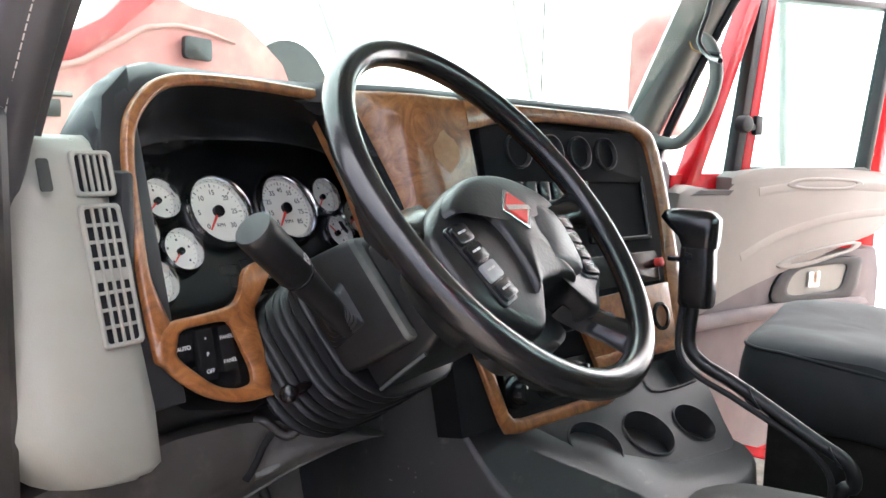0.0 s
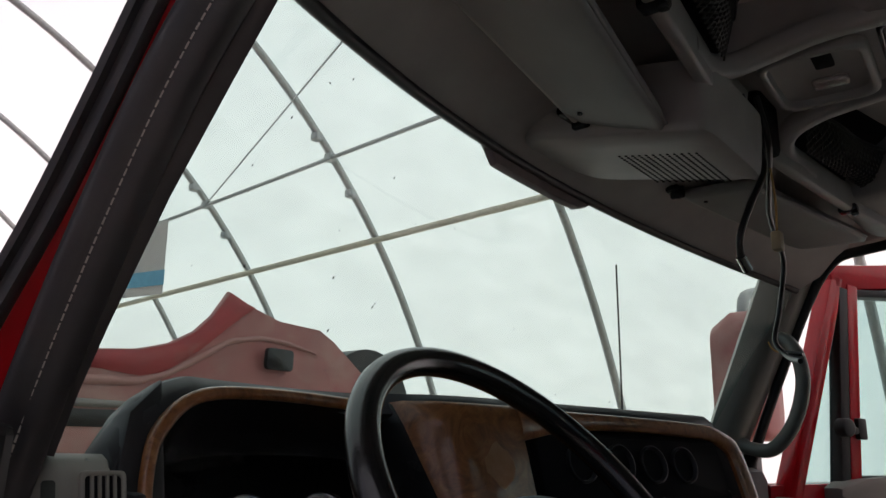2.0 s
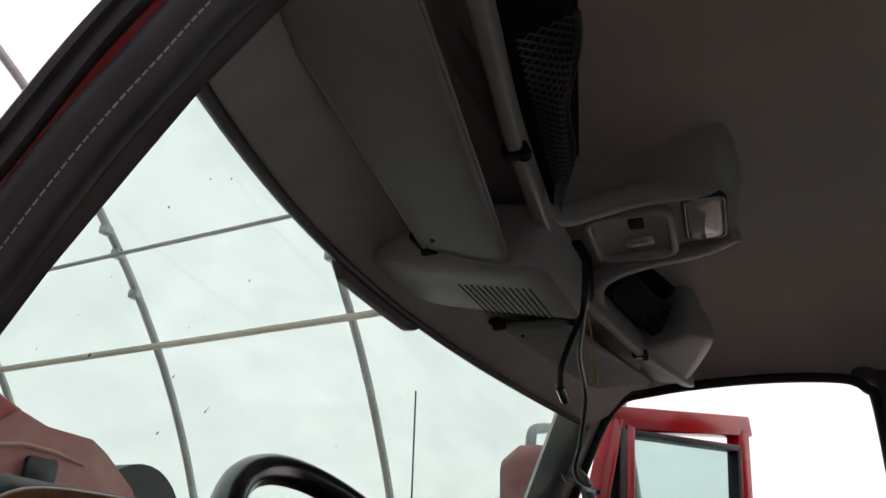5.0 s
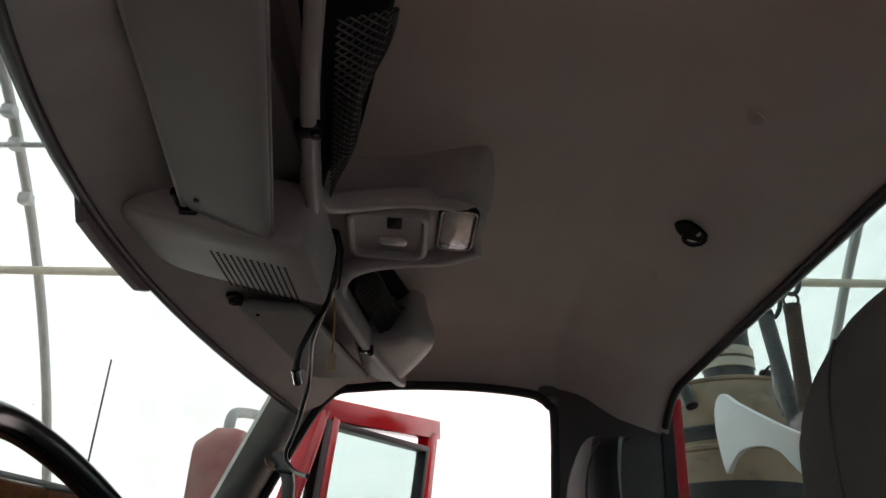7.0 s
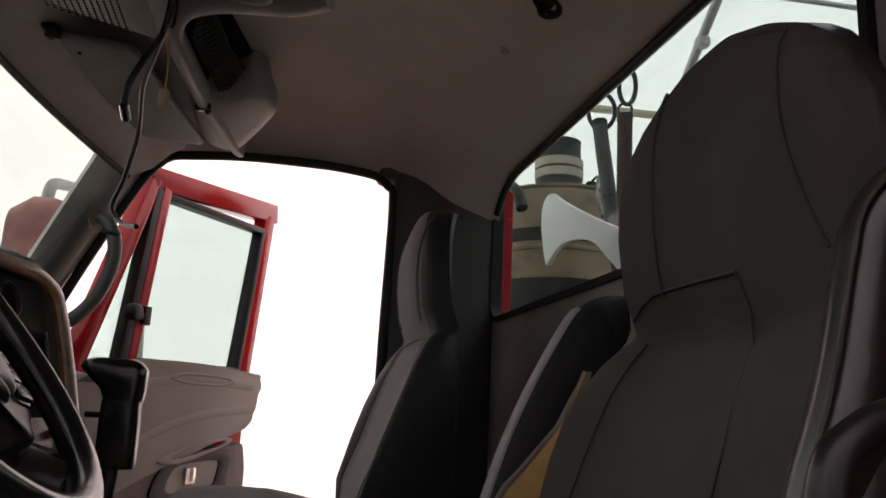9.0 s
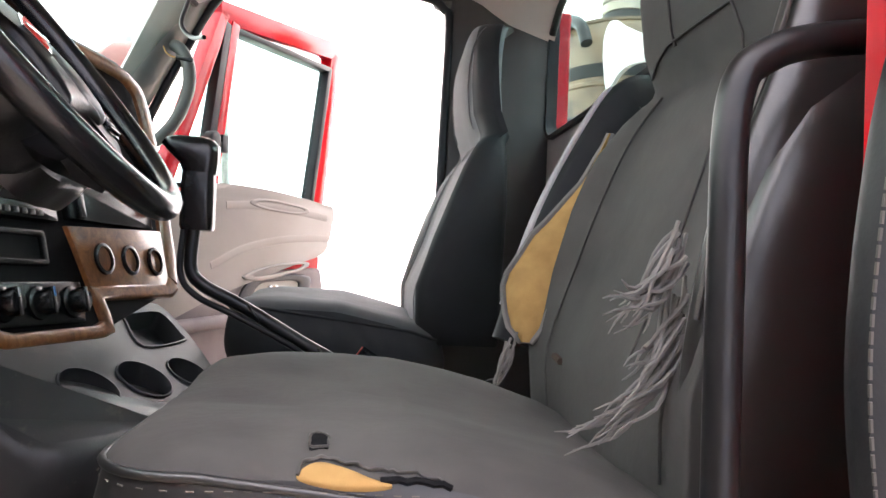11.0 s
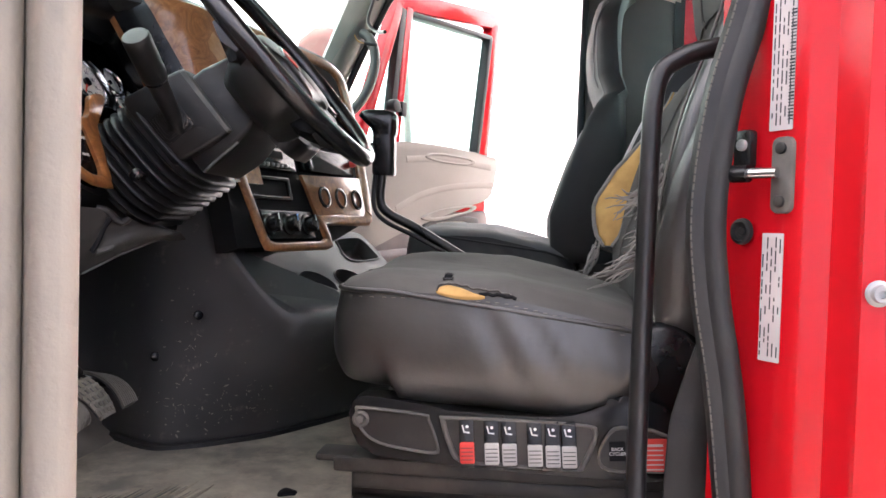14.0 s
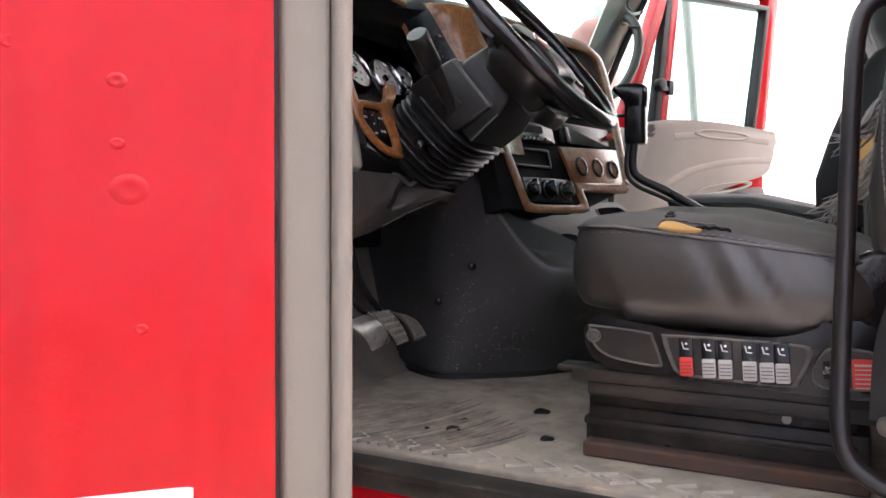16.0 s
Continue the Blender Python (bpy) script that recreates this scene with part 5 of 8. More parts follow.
for cx, cy, r, h in ((-0.080, 0.0, 0.046, 0.0), (0.042, 0.0, 0.046, 0.0), (0.157, 0.0, 0.039, 0.0)):
    wells.append([(cx + r * math.cos(t), cy + r * 0.98 * math.sin(t)) for t in [2 * math.pi * i / 26 for i in range(26)]])
wells.append(smooth2([(0.125, 0.085), (0.235, 0.088), (0.250, 0.11), (0.262, 0.165), (0.245, 0.180), (0.165, 0.172), (0.145, 0.15)], 4))
bm = bmesh.new()
eds = []
for lp in [ol] + wells:
    vs = [bm.verts.new(MT @ V(x, y, 0)) for x, y in lp]
    eds += [bm.edges.new((vs[k], vs[(k + 1) % len(vs)])) for k in range(len(vs))]
bmesh.ops.triangle_fill(bm, edges=eds, use_beauty=True)
rim_rings = [[MT @ V(x * k, y * k, z) for x, y in ol] for k, z in ((1.0, 0.0), (1.012, -0.004), (1.018, -0.014), (1.03, -0.05), (0.98, -0.10))]
loft(bm, rim_rings, True, False, False)
bmesh.ops.remove_doubles(bm, verts=bm.verts, dist=1e-5)
bmesh.ops.recalc_face_normals(bm, faces=bm.faces)
part("body", bm, M_TRAY, tray, smooth=35)
for n_, lp in enumerate(wells):
    c = V(sum(x for x, y in lp) / len(lp), sum(y for x, y in lp) / len(lp), 0)
    dp = 0.055 if n_ < 3 else 0.035
    b = loft(bmesh.new(), [[MT @ V(c.x + (x - c.x) * k, c.y + (y - c.y) * k, z) for x, y in lp] for k, z in ((1.09, 0.0006), (1.07, 0.0035), (1.02, 0.004), (0.99, 0.001), (0.95, -dp * 0.9), (0.9, -dp), (0.3, -dp))], True, False, True)
    part("cup_holder" if n_ < 3 else "tray_pocket", b, M_TRAY, tray, smooth=50)
lb = part("instruction_plate", plate(rrect(0.085, 0.05, 0.002, 1), 0.0015, basis(MT @ V(0.10, -0.0765, -0.040), MT.to_3x3() @ V(1, 0, 0), V(0, 0.05, 1))), M_SHADEBLACK, tray, "small black plate with pale print")
b = bmesh.new()
for k in range(7):
    box(b, (-0.005 - 0.004 * (k % 3), 0.018 - 0.006 * k, 0.0018), (0.06 - 0.012 * (k % 3), 0.0025, 0.0006), 0, basis(MT @ V(0.10, -0.0765, -0.040), MT.to_3x3() @ V(1, 0, 0), V(0, 0.05, 1)))
tagged(part("print_bars", b, M_WHITE, lb), kind="stuff")

# ---- gear lever ----
gear = empty("gear_lever", "black gear lever with bent steel shaft and range switches", "gear lever")
shaft = smooth_path([(1.262, 0.298, 1.84), (1.262, 0.300, 1.78), (1.262, 0.280, 1.752), (1.265, 0.22, 1.722), (1.27, 0.12, 1.665), (1.27, 0.075, 1.64), (1.27, 0.065, 1.61), (1.27, 0.085, 1.57), (1.27, 0.10, 1.30)], 6)
part("shaft", tube(shaft, 0.0105, 12), M_BARK, gear, smooth=60)
part("air_line", tube(smooth_path([(1.255, 0.312, 1.84), (1.252, 0.313, 1.77), (1.255, 0.288, 1.735), (1.258, 0.22, 1.703), (1.262, 0.12, 1.648), (1.262, 0.09, 1.59), (1.27, 0.12, 1.45)], 6), 0.005, 8), M_RUBBER, gear, smooth=60)
for p in ((1.266, 0.20, 1.711), (1.27, 0.09, 1.648)):
    part("cable_tie", tube([V(*p) + V(0.016 * math.cos(a), 0.010 * math.sin(a), 0.014 * math.sin(a)) for a in [2 * math.pi * i / 14 for i in range(14)]], 0.0022, 6, closed=True), M_RUBBER, gear)
rings = [[V(1.264 + x, 0.294 + y + (z - 1.84) * 0.02, z) for x, y in rrect(w, h, 0.012, 3)] for z, w, h in ((1.836, 0.044, 0.046), (1.842, 0.048, 0.050), (1.90, 0.048, 0.050), (1.925, 0.046, 0.048))]
part("grip", loft(bmesh.new(), rings), M_BLACK, gear, smooth=50)
rings = [[V(1.266 + x, 0.294 + y + s, z) for x, y in rrect(w, h, 0.016, 4)] for z, w, h, s in ((1.924, 0.046, 0.05, 0), (1.94, 0.05, 0.058, 0.002), (1.955, 0.052, 0.074, 0.010), (1.968, 0.05, 0.086, 0.016), (1.977, 0.042, 0.074, 0.018), (1.981, 0.03, 0.055, 0.018))]
part("knob", loft(bmesh.new(), rings), M_WHEEL, gear, smooth=60)
part("splitter", box(bmesh.new(), (1.262, 0.328, 1.905), (0.012, 0.024, 0.008), 0.002), M_BLACK, gear)

# ---- seats ----
def seat(name, label, cloth, vinyl, torn, dy=0.0, hz=1.0, bolster=1.0, thick=0.10, back=-0.455):
    """High-back truck seat built round x = 0, floor of the base at z = 0."""
    s = empty(name, label, "seat", "cab seats")
    def per(w0, y0, y1, r):
        return [(x, y + (y0 + y1) / 2) for x, y in rrect(w0, y1 - y0, r, 7)]
    base = per(0.515, -0.225, 0.225, 0.075)
    dense = []
    for a, b in zip(base, base[1:] + base[:1]):
        m = max(1, int(math.hypot(b[0] - a[0], b[1] - a[1]) / 0.012))
        dense += [(a[0] + (b[0] - a[0]) * k / m, a[1] + (b[1] - a[1]) * k / m) for k in range(m)]
    def far(x):
        """The crest left standing on the far side of the cushion."""
        k = max(0, min(1, (x - 0.02) / 0.14))
        return 0.014 * k * k * (3 - 2 * k)
    def zs(y):
        return 0.355 + 0.012 * math.sin((y + 0.2) * 5) - 0.16 * max(0, 0.0 - y) - 0.10 * max(0, -0.12 - y)
    rings = []
    side = smooth_path([(0.90, -0.158, 1), (0.965, -0.150, 1), (1.015, -0.125, 1), (1.035, -0.09, 0.7), (1.030, -0.05, 0.3), (1.014, -0.02, 0.05), (1.0, 0.0, 0)], 4)
    for k, dz, sh in side:
        rings.append([(x * k, y * k, zs(y) + dz + (0.02 * sh if abs(y) > 0.15 else 0) + 0.11 * sh * max(0, -y) + 0.01 * sh) for x, y in dense])
    bm = loft(bmesh.new(), rings, True, True, False)
    for v in bm.verts:
        q = v.co
        n = noise.noise(V(q.x * 5, q.y * 5, q.z * 8)) * 0.007 + noise.noise(V(q.x * 14 + 3, q.y * 14, q.z * 10)) * 0.002
        dp = zs(q.y) - q.z
        for y0, sl, am, wd in ((0.03, 0.5, 0.004, 0.016), (-0.02, 0.75, 0.0065, 0.012), (-0.075, 0.45, 0.005, 0.011), (-0.115, 0.25, 0.004, 0.009), (0.14, -0.3, 0.003, 0.02), (0.19, 0.2, 0.003, 0.014)):
            n -= am * math.exp(-((q.y - y0 + sl * dp) / wd) ** 2) * max(0, min(1, (0.14 - dp) / 0.05))
        hgt = max(0, min(1, (zs(q.y) - q.z) / 0.05))
        v.co += V(q.x, q.y, 0).normalized() * n * hgt
    part("cushion_side", bm, vinyl, s, "creased grey vinyl skirt" if torn else "", smooth=80)
    rings = []
    for k, dz, fk in ((1.0, 0.0, 0), (0.988, 0.006, 0.2), (0.95, 0.014, 0.7), (0.9, 0.018, 1), (0.8, 0.022, 1), (0.7, 0.023, 1), (0.6, 0.022, 1), (0.45, 0.02, 1), (0.3, 0.018, 1), (0.15, 0.017, 1), (0.05, 0.016, 1)):
        rings.append([(x * k, y * k, zs(y * k) + dz + fk * far(x * k) + noise.noise(V(x * k * 8, y * k * 8, 3)) * 0.005 * fk + abs(noise.noise(V(x * k * 14, y * k * 10, 7))) * 0.004 * fk) for x, y in dense])
    part("cushion_top", loft(bmesh.new(), rings, True, False, True), cloth if torn else M_PTOP, s, smooth=80)
    part("piping", tube([V(x * 1.004, y * 1.004, zs(y) + 0.001) for x, y in base], 0.0035, 6, closed=True), vinyl, s, smooth=80)
    # backrest: lower part with bolsters, a fold, then the head part standing forward
    prof_b = [(0.30, -0.212, 0.006, 0.228), (0.345, -0.204, 0.012, 0.244), (0.42, -0.204, 0.016, 0.256), (0.52, -0.248, 0.040, 0.268), (0.60, -0.276, 0.038, 0.268), (0.675, -0.302, 0.028, 0.252), (0.715, -0.320, 0.020, 0.232), (0.738, -0.333, 0.012, 0.215), (0.755, -0.322, 0.012, 0.203),
              (0.80, -0.305, 0.012, 0.198), (0.86, -0.298, 0.010, 0.193), (0.91, -0.298, 0.010, 0.185), (0.945, -0.301, 0.006, 0.172), (0.975, -0.307, 0.0, 0.152), (0.998, -0.314, 0.0, 0.128), (1.014, -0.322, 0.0, 0.10), (1.025, -0.333, 0.0, 0.068), (1.031, -0.347, 0.0, 0.032)]
    if torn:
        prof_b = [(z + 0.016 * max(0, min(1, (z - 0.8) / 0.2)), y, b, w + float(np.interp(z, (0.735, 0.755, 0.86, 0.91, 0.945, 0.975, 0.998, 1.031), (0.008, 0.020, 0.025, 0.024, 0.016, 0.006, -0.004, -0.004)))) for z, y, b, w in prof_b]
    prof_b = [(z * (1 + (hz - 1) * min(1, z)), y + dy, b * bolster, w) for z, y, b, w in prof_b]
    hx = 0.012 if torn else 0.0       # the driver's head pillow sits off centre
    us_ = [-1, -0.985, -0.95, -0.90, -0.84, -0.77, -0.70, -0.62, -0.45, -0.2, 0, 0.2, 0.45, 0.62, 0.70, 0.77, 0.84, 0.90, 0.95, 0.985, 1]
    def front(u, z, y0, bol):
        """Depth of the front face: padded bolsters below, a rounded pillow above the fold."""
        a = abs(u)
        if z > 0.745 * hz:
            soft_ = max(0.0, (a - 0.35) / 0.65)
            return y0 - (0.030 if u < 0 else 0.012) * soft_ ** 1.5 - 0.032 * max(0.0, (a - 0.80) / 0.20) ** 2
        out = bol * max(0, 1 - ((a - 0.94) / 0.30) ** 2) if a > 0.64 else 0
        return y0 + out - (0.035 if a == 1 else 0.010 if a > 0.96 else 0)
    rings = []
    for z, y0, bol, w in prof_b:
        head = z > 0.745 * hz
        yb = y0 - thick if head else back + dy
        ring = [(u * w + (hx if head else 0), max(front(u, z, y0, bol), yb + 0.01), z) for u in us_]
        for u in (0.99, 0.9, 0.7, 0, -0.7, -0.9, -0.99):
            ring.append((u * w + (hx if head else 0), yb + (thick * 0.45 * abs(u) ** 5 if head else 0.03 * abs(u) ** 6), z))
        rings.append(ring)
    nu = len(us_)
    lim = 0.93 if torn else 0.70
    bm = loft(bmesh.new(), rings, mi=lambda i, j: 1 if (j >= nu - 1 or abs(us_[j] + us_[j + 1]) / 2 > (lim if i < 7 or not torn else 0.96)) else 0)
    bmesh.ops.recalc_face_normals(bm, faces=bm.faces)
    for v in bm.verts:
        v.co.y += noise.noise(V(v.co.x * 7, 5, v.co.z * 7)) * 0.004
    part("backrest", bm, [cloth, vinyl], s, smooth=70)
    def on_front(x, z):
        """A point on the front face at the given width and height."""
        zz, yy, bb, ww = (np.interp(z, [q[0] for q in prof_b], [q[k] for q in prof_b]) for k in range(4))
        return V(x, front(float((x - (hx if z > 0.745 * hz else 0)) / ww), z, float(yy), float(bb)) + 0.001, z)
    for sx in (-1, 1):
        pp = [V(sx * w * 0.70, y0 + 0.002 + bol * 0.36, z) for z, y0, bol, w in prof_b if 0.34 < z < 0.74 * hz]
        part("piping", tube(smooth_path(pp, 3), 0.0016, 6), cloth, s, smooth=80)
        if torn and sx < 0:
            pp = [on_front(float(np.interp(z, (0.80, 0.845, 0.90, 0.955, 1.016), (-0.158, -0.144, -0.129, -0.120, -0.108))), z) for z in np.linspace(0.80, 1.016, 16)] + [on_front(-0.085, 1.026), on_front(-0.06, 1.030)]
        else:
            pp = [on_front(sx * (0.088 if torn else 0.115) * min(1, 0.86 + 3 * (1.06 - z)), z) for z in np.linspace(0.79, 1.03, 16)]
        part("piping", tube(pp, 0.0020, 6), cloth, s, smooth=80)
    fold = [(0.185, 0.775), (0.15, 0.788), (0.11, 0.796), (0.06, 0.797), (0.0, 0.797), (-0.05, 0.796)] if torn else [(-0.12, 0.752), (-0.06, 0.757), (0, 0.758), (0.06, 0.757), (0.12, 0.752)]
    part("piping", tube([on_front(x, z) for x, z in fold], 0.0018, 6), cloth, s, smooth=80)
    if torn:
        part("piping", tube([on_front(-0.05 - 0.02 * t, 0.796 - 0.36 * t) for t in np.linspace(0, 1, 12)], 0.0016, 6), cloth, s, smooth=80)
    if torn:
        # foam showing through the inner bolster and the cushion's seam
        def patch(name, pts, material, th, label=""):
            b = bmesh.new()
            n = len(pts)
            c = sum((Vector(p) for p in pts), V(0, 0, 0)) / n
            nr = (Vector(pts[n // 3]) - Vector(pts[0])).cross(Vector(pts[2 * n // 3]) - Vector(pts[0])).normalized()
            nr = nr if nr.y > -0.2 and (nr.y + nr.z) > 0 else -nr
            rg = [[Vector(p) - nr * 0.012 for p in pts], [Vector(p) + nr * th * 0.4 for p in pts], [c + (Vector(p) - c) * 0.8 + nr * th for p in pts], [c + (Vector(p) - c) * 0.4 + nr * th * 1.2 for p in pts]]
            loft(b, rg)
            bmesh.ops.recalc_face_normals(b, faces=b.faces)
            return part(name, b, material, s, label, smooth=60)
        def by(x, z):
            return on_front(x, z).y
        # padded wing behind the outer bolster
        wp = smooth_path([(-0.215, -0.22, 0.34), (-0.228, -0.215, 0.45), (-0.238, -0.235, 0.58), (-0.240, -0.268, 0.68), (-0.236, -0.290, 0.755), (-0.238, -0.303, 0.80), (-0.248, -0.333, 0.832), (-0.26, -0.365, 0.84)], 5)
        part("side_wing", sweep(bmesh.new(), wp, [(-0.022, -0.05), (-0.026, 0.0), (-0.018, 0.018), (0.0, 0.025), (0.018, 0.018), (0.026, 0.0), (0.022, -0.05)], up=(0, 1, 0.35), scale=[0.8] * 4 + [1.0] * (len(wp) - 10) + [0.9, 0.85, 0.78, 0.68, 0.55, 0.4]), vinyl, s, "dark padded side wing", smooth=80)
        part("wing_piping", tube([p + V(-0.012, 0.024, 0.007) for p in wp[6:-7]], 0.0022, 6), M_WORN, s, smooth=60)
        # inner armrest folded up beside the backrest
        ap = smooth_path([(0.375, -0.165, 0.42), (0.388, -0.203, 0.54), (0.400, -0.238, 0.63), (0.408, -0.282, 0.718), (0.412, -0.335, 0.808), (0.412, -0.372, 0.838), (0.412, -0.42, 0.845)], 5)
        arm = part("armrest", sweep(bmesh.new(), ap, [(-0.020, -0.095), (-0.024, -0.05), (-0.023, -0.010), (-0.016, 0.0), (0.016, 0.0), (0.023, -0.010), (0.024, -0.05), (0.020, -0.095)], up=(0, 1, 0.35), scale=[0.9] * 3 + [1.0] * (len(ap) - 8) + [0.97, 0.93, 0.86, 0.75, 0.55]), M_PVINYL, s, "black padded armrest folded up beside the backrest", smooth=60)
        # pale strip paints the windscreen light falling on the armrest's front
        part("armrest_face", sweep(bmesh.new(), [p + V(0.003, 0.001, 0.0) for p in ap[2:-9]], rrect(0.032, 0.008, 0.003, 2), up=(0, 1, 0.35)), mat("lit_lilac_front", (0.50, 0.465, 0.485), (0.42, 0.39, 0.405), 0.6, scale=20), arm, "pale front of the armrest, windscreen light painted in", smooth=60)
        part("armrest_pivot", tube([(0.24, -0.22, 0.46), (0.385, -0.225, 0.46)], 0.018, 12), M_FRAME, arm, smooth=50)
        # foam bulging through the long tear beside the inner bolster
        rg, rim1, rim2 = [], [], []
        for k in range(17):
            t = k / 16
            zf = 0.425 + 0.29 * t
            c = V(*(float(np.interp(zf, (0.425, 0.455, 0.485, 0.525, 0.565, 0.605, 0.645, 0.715), col_)) for col_ in ((0.226, 0.236, 0.244, 0.251, 0.253, 0.254, 0.256, 0.263), (-0.180, -0.180, -0.183, -0.197, -0.219, -0.243, -0.266, -0.297))), zf)
            h = float(np.interp(zf, (0.425, 0.44, 0.485, 0.525, 0.565, 0.605, 0.645, 0.715), (0.008, 0.022, 0.036, 0.039, 0.032, 0.022, 0.009, 0.002)))
            d_, n_ = V(0.5, 0.85, 0).normalized(), V(-0.85, 0.5, 0.05).normalized()
            q_ = 0.004 * noise.noise(V(t * 9, 2, 5))
            L_, R_ = c + d_ * (h + q_), c - d_ * (h - q_)
            rg.append([L_, c + d_ * h * 0.6 + n_ * 0.009, c + n_ * 0.012, c - d_ * h * 0.6 + n_ * 0.009, R_, c - n_ * 0.02])
            rim1.append(L_ + n_ * (0.004 + 0.003 * noise.noise(V(t * 30, 1, 1)))), rim2.append(R_ + n_ * (0.004 + 0.003 * noise.noise(V(t * 30, 7, 1))))
        fb = loft(bmesh.new(), rg)
        bmesh.ops.recalc_face_normals(fb, faces=fb.faces)
        part("foam", fb, M_FOAM, s, "yellow foam bulging through a long tear", smooth=70)
        part("torn_edge", tube(rim1 + rim2[::-1], 0.0042, 5, closed=True), M_FRAY, s)
        pts = [(-0.2585, 0.083, zs(0.083) + 0.0005), (-0.2545, 0.081, zs(0.081) + 0.007), (-0.2500, 0.070, zs(0.07) + 0.0105), (-0.2535, 0.052, zs(0.052) + 0.0075), (-0.2570, 0.036, zs(0.036) + 0.0025), (-0.2605, 0.022, zs(0.022) - 0.001), (-0.2615, 0.052, zs(0.052) - 0.0035)]
        patch("foam", [tuple(p) for p in smooth_path(pts, 4, True)], M_FOAM, 0.002, "yellow foam showing at the torn seam")
        part("torn_edge", tube([p + V(0.002 * noise.noise(p * 170), 0.004 * noise.noise(p * 120), 0.0025 * noise.noise(p * 150 + V(3, 0, 0))) for p in smooth_path([(-0.2575, 0.086, zs(0.086) + 0.004), (-0.252, 0.081, zs(0.081) + 0.0105), (-0.2475, 0.070, zs(0.07) + 0.013), (-0.251, 0.05, zs(0.05) + 0.0105), (-0.2535, 0.03, zs(0.03) + 0.008), (-0.255, 0.0, zs(0.0) + 0.006), (-0.259, -0.018, zs(-0.018) + 0.002)], 7)], 0.0014, 6), M_WORN, s, smooth=60)
        part("tear_hole", tube([V(-0.2585, y, zs(y) + 0.0025 + 0.001 * math.sin(y * 400)) for y in np.linspace(0.03, -0.018, 9)], 0.0026, 6), M_SHADEBLACK, s)
        hole = [V(-0.231 + 0.009 * math.cos(a) * (1 + 0.35 * math.sin(3 * a + 1)), 0.072 + 0.009 * math.sin(a) * (1 + 0.3 * math.cos(2 * a)), zs(0.072) + 0.0205 + 0.003 * math.cos(a)) for a in [2 * math.pi * i / 18 for i in range(18)]]
        patch("tear_hole", [tuple(p) for p in hole], M_SHADEBLACK, 0.0006)
        part("torn_edge", tube([p + V(0, 0, 0.0008 + 0.0012 * noise.noise(p * 300)) for p in hole], 0.0011, 5, closed=True), M_WORN, s)
        part("tear_hole", tube([V(0.166, by(0.166, 0.412) + 0.001, 0.414), V(0.15, by(0.15, 0.412) + 0.001, 0.412), V(0.138, by(0.138, 0.412) + 0.001, 0.410)], 0.0045, 6), M_RUST, s)
        random.seed(5)
        for a_, e_ in (((-0.185, -0.205, 0.545), (-0.205, -0.150, 0.480)), ((-0.190, -0.200, 0.530), (-0.215, -0.140, 0.495)), ((-0.185, -0.215, 0.455), (-0.205, -0.118, 0.385)), ((-0.190, -0.210, 0.470), (-0.210, -0.135, 0.400)), ((-0.180, -0.21, 0.50), (-0.200, -0.165, 0.445)), ((0.205, -0.155, 0.425), (0.200, -0.125, 0.365))):
            for k in range(9):
                a = Vector(a_) + V(random.uniform(-0.006, 0.006), random.uniform(-0.006, 0.006), random.uniform(-0.012, 0.012))
                e2 = Vector(e_) + V(random.uniform(-0.012, 0.012), random.uniform(-0.015, 0.010), random.uniform(-0.014, 0.014))
                pp = [a.lerp(e2, t) + V(0.004 * math.sin(t * 4 + k), 0.004 * math.sin(t * 7 + 2 * k), -0.012 * math.sin(t * 3.1) + 0.003 * math.sin(t * 9 + k)) for t in np.linspace(0, 1, 9)]
                part("frayed_strand", sweep(bmesh.new(), pp, circle(0.0019, 5), scale=[1, 1, 1, 1, 0.9, 0.8, 0.7, 0.5, 0.25]), M_FRAY, s)
        b = bmesh.new()
        acc = 0.0
        for (xa, ya), (xb, yb_) in zip(dense, dense[1:] + dense[:1]):
            d_ = V(xb - xa, yb_ - ya, 0)
            acc += d_.length
            if acc > 0.0065:
                acc = 0.0
                p = V(xb * 1.012, yb_ * 1.012, zs(yb_) - 0.007)
                sweep(b, [p - d_.normalized() * 0.0026, p + d_.normalized() * 0.0026], circle(0.0006, 5))
        tagged(part("seam_stitching", b, M_STITCH, s, "grey stitches below the piping"), kind="stuff")
    return s


M_FRAY = mat("frayed_grey_cloth", (0.27, 0.255, 0.235), (0.20, 0.19, 0.175), 0.9)
dseat = seat("driver_seat", "worn grey driver's seat, torn open with yellow foam showing", M_SEATCLOTH, M_VINYL, True, 0.0, 1.015)
dseat.location = (0.803, 0.0, FLOOR - 0.005)
pseat = seat("passenger_seat", "dark passenger seat with grey cloth front and black sides", M_PCLOTH, M_PVINYL, False, 0.035, 1.03, 0.55, 0.085, -0.395)
pseat.location = (1.885, 0.075, FLOOR + 0.055)

# pedestal under each seat
def pedestal(name, x, y, z, label):
    p = empty(name, label, "seat base")
    bm = boxes(((x, y - 0.0, FLOOR + 0.012), (0.46, 0.40, 0.024)), bevel=0.004)
    part("floor_plate", bm, M_RUST, p)
    bm = boxes(((x, y, FLOOR + 0.05), (0.40, 0.40, 0.055)), ((x, y, FLOOR + 0.075 + z / 2), (0.36, 0.36, z)), bevel=0.006)
    part("riser", bm, M_FRAME, p, smooth=40)
    return p


pedestal("seat_pedestal", 0.790, 0.0, 0.10, "black steel suspension base under the driver's seat")
pedestal("seat_pedestal", 1.885, 0.07, 0.22, "black steel base under the passenger seat")
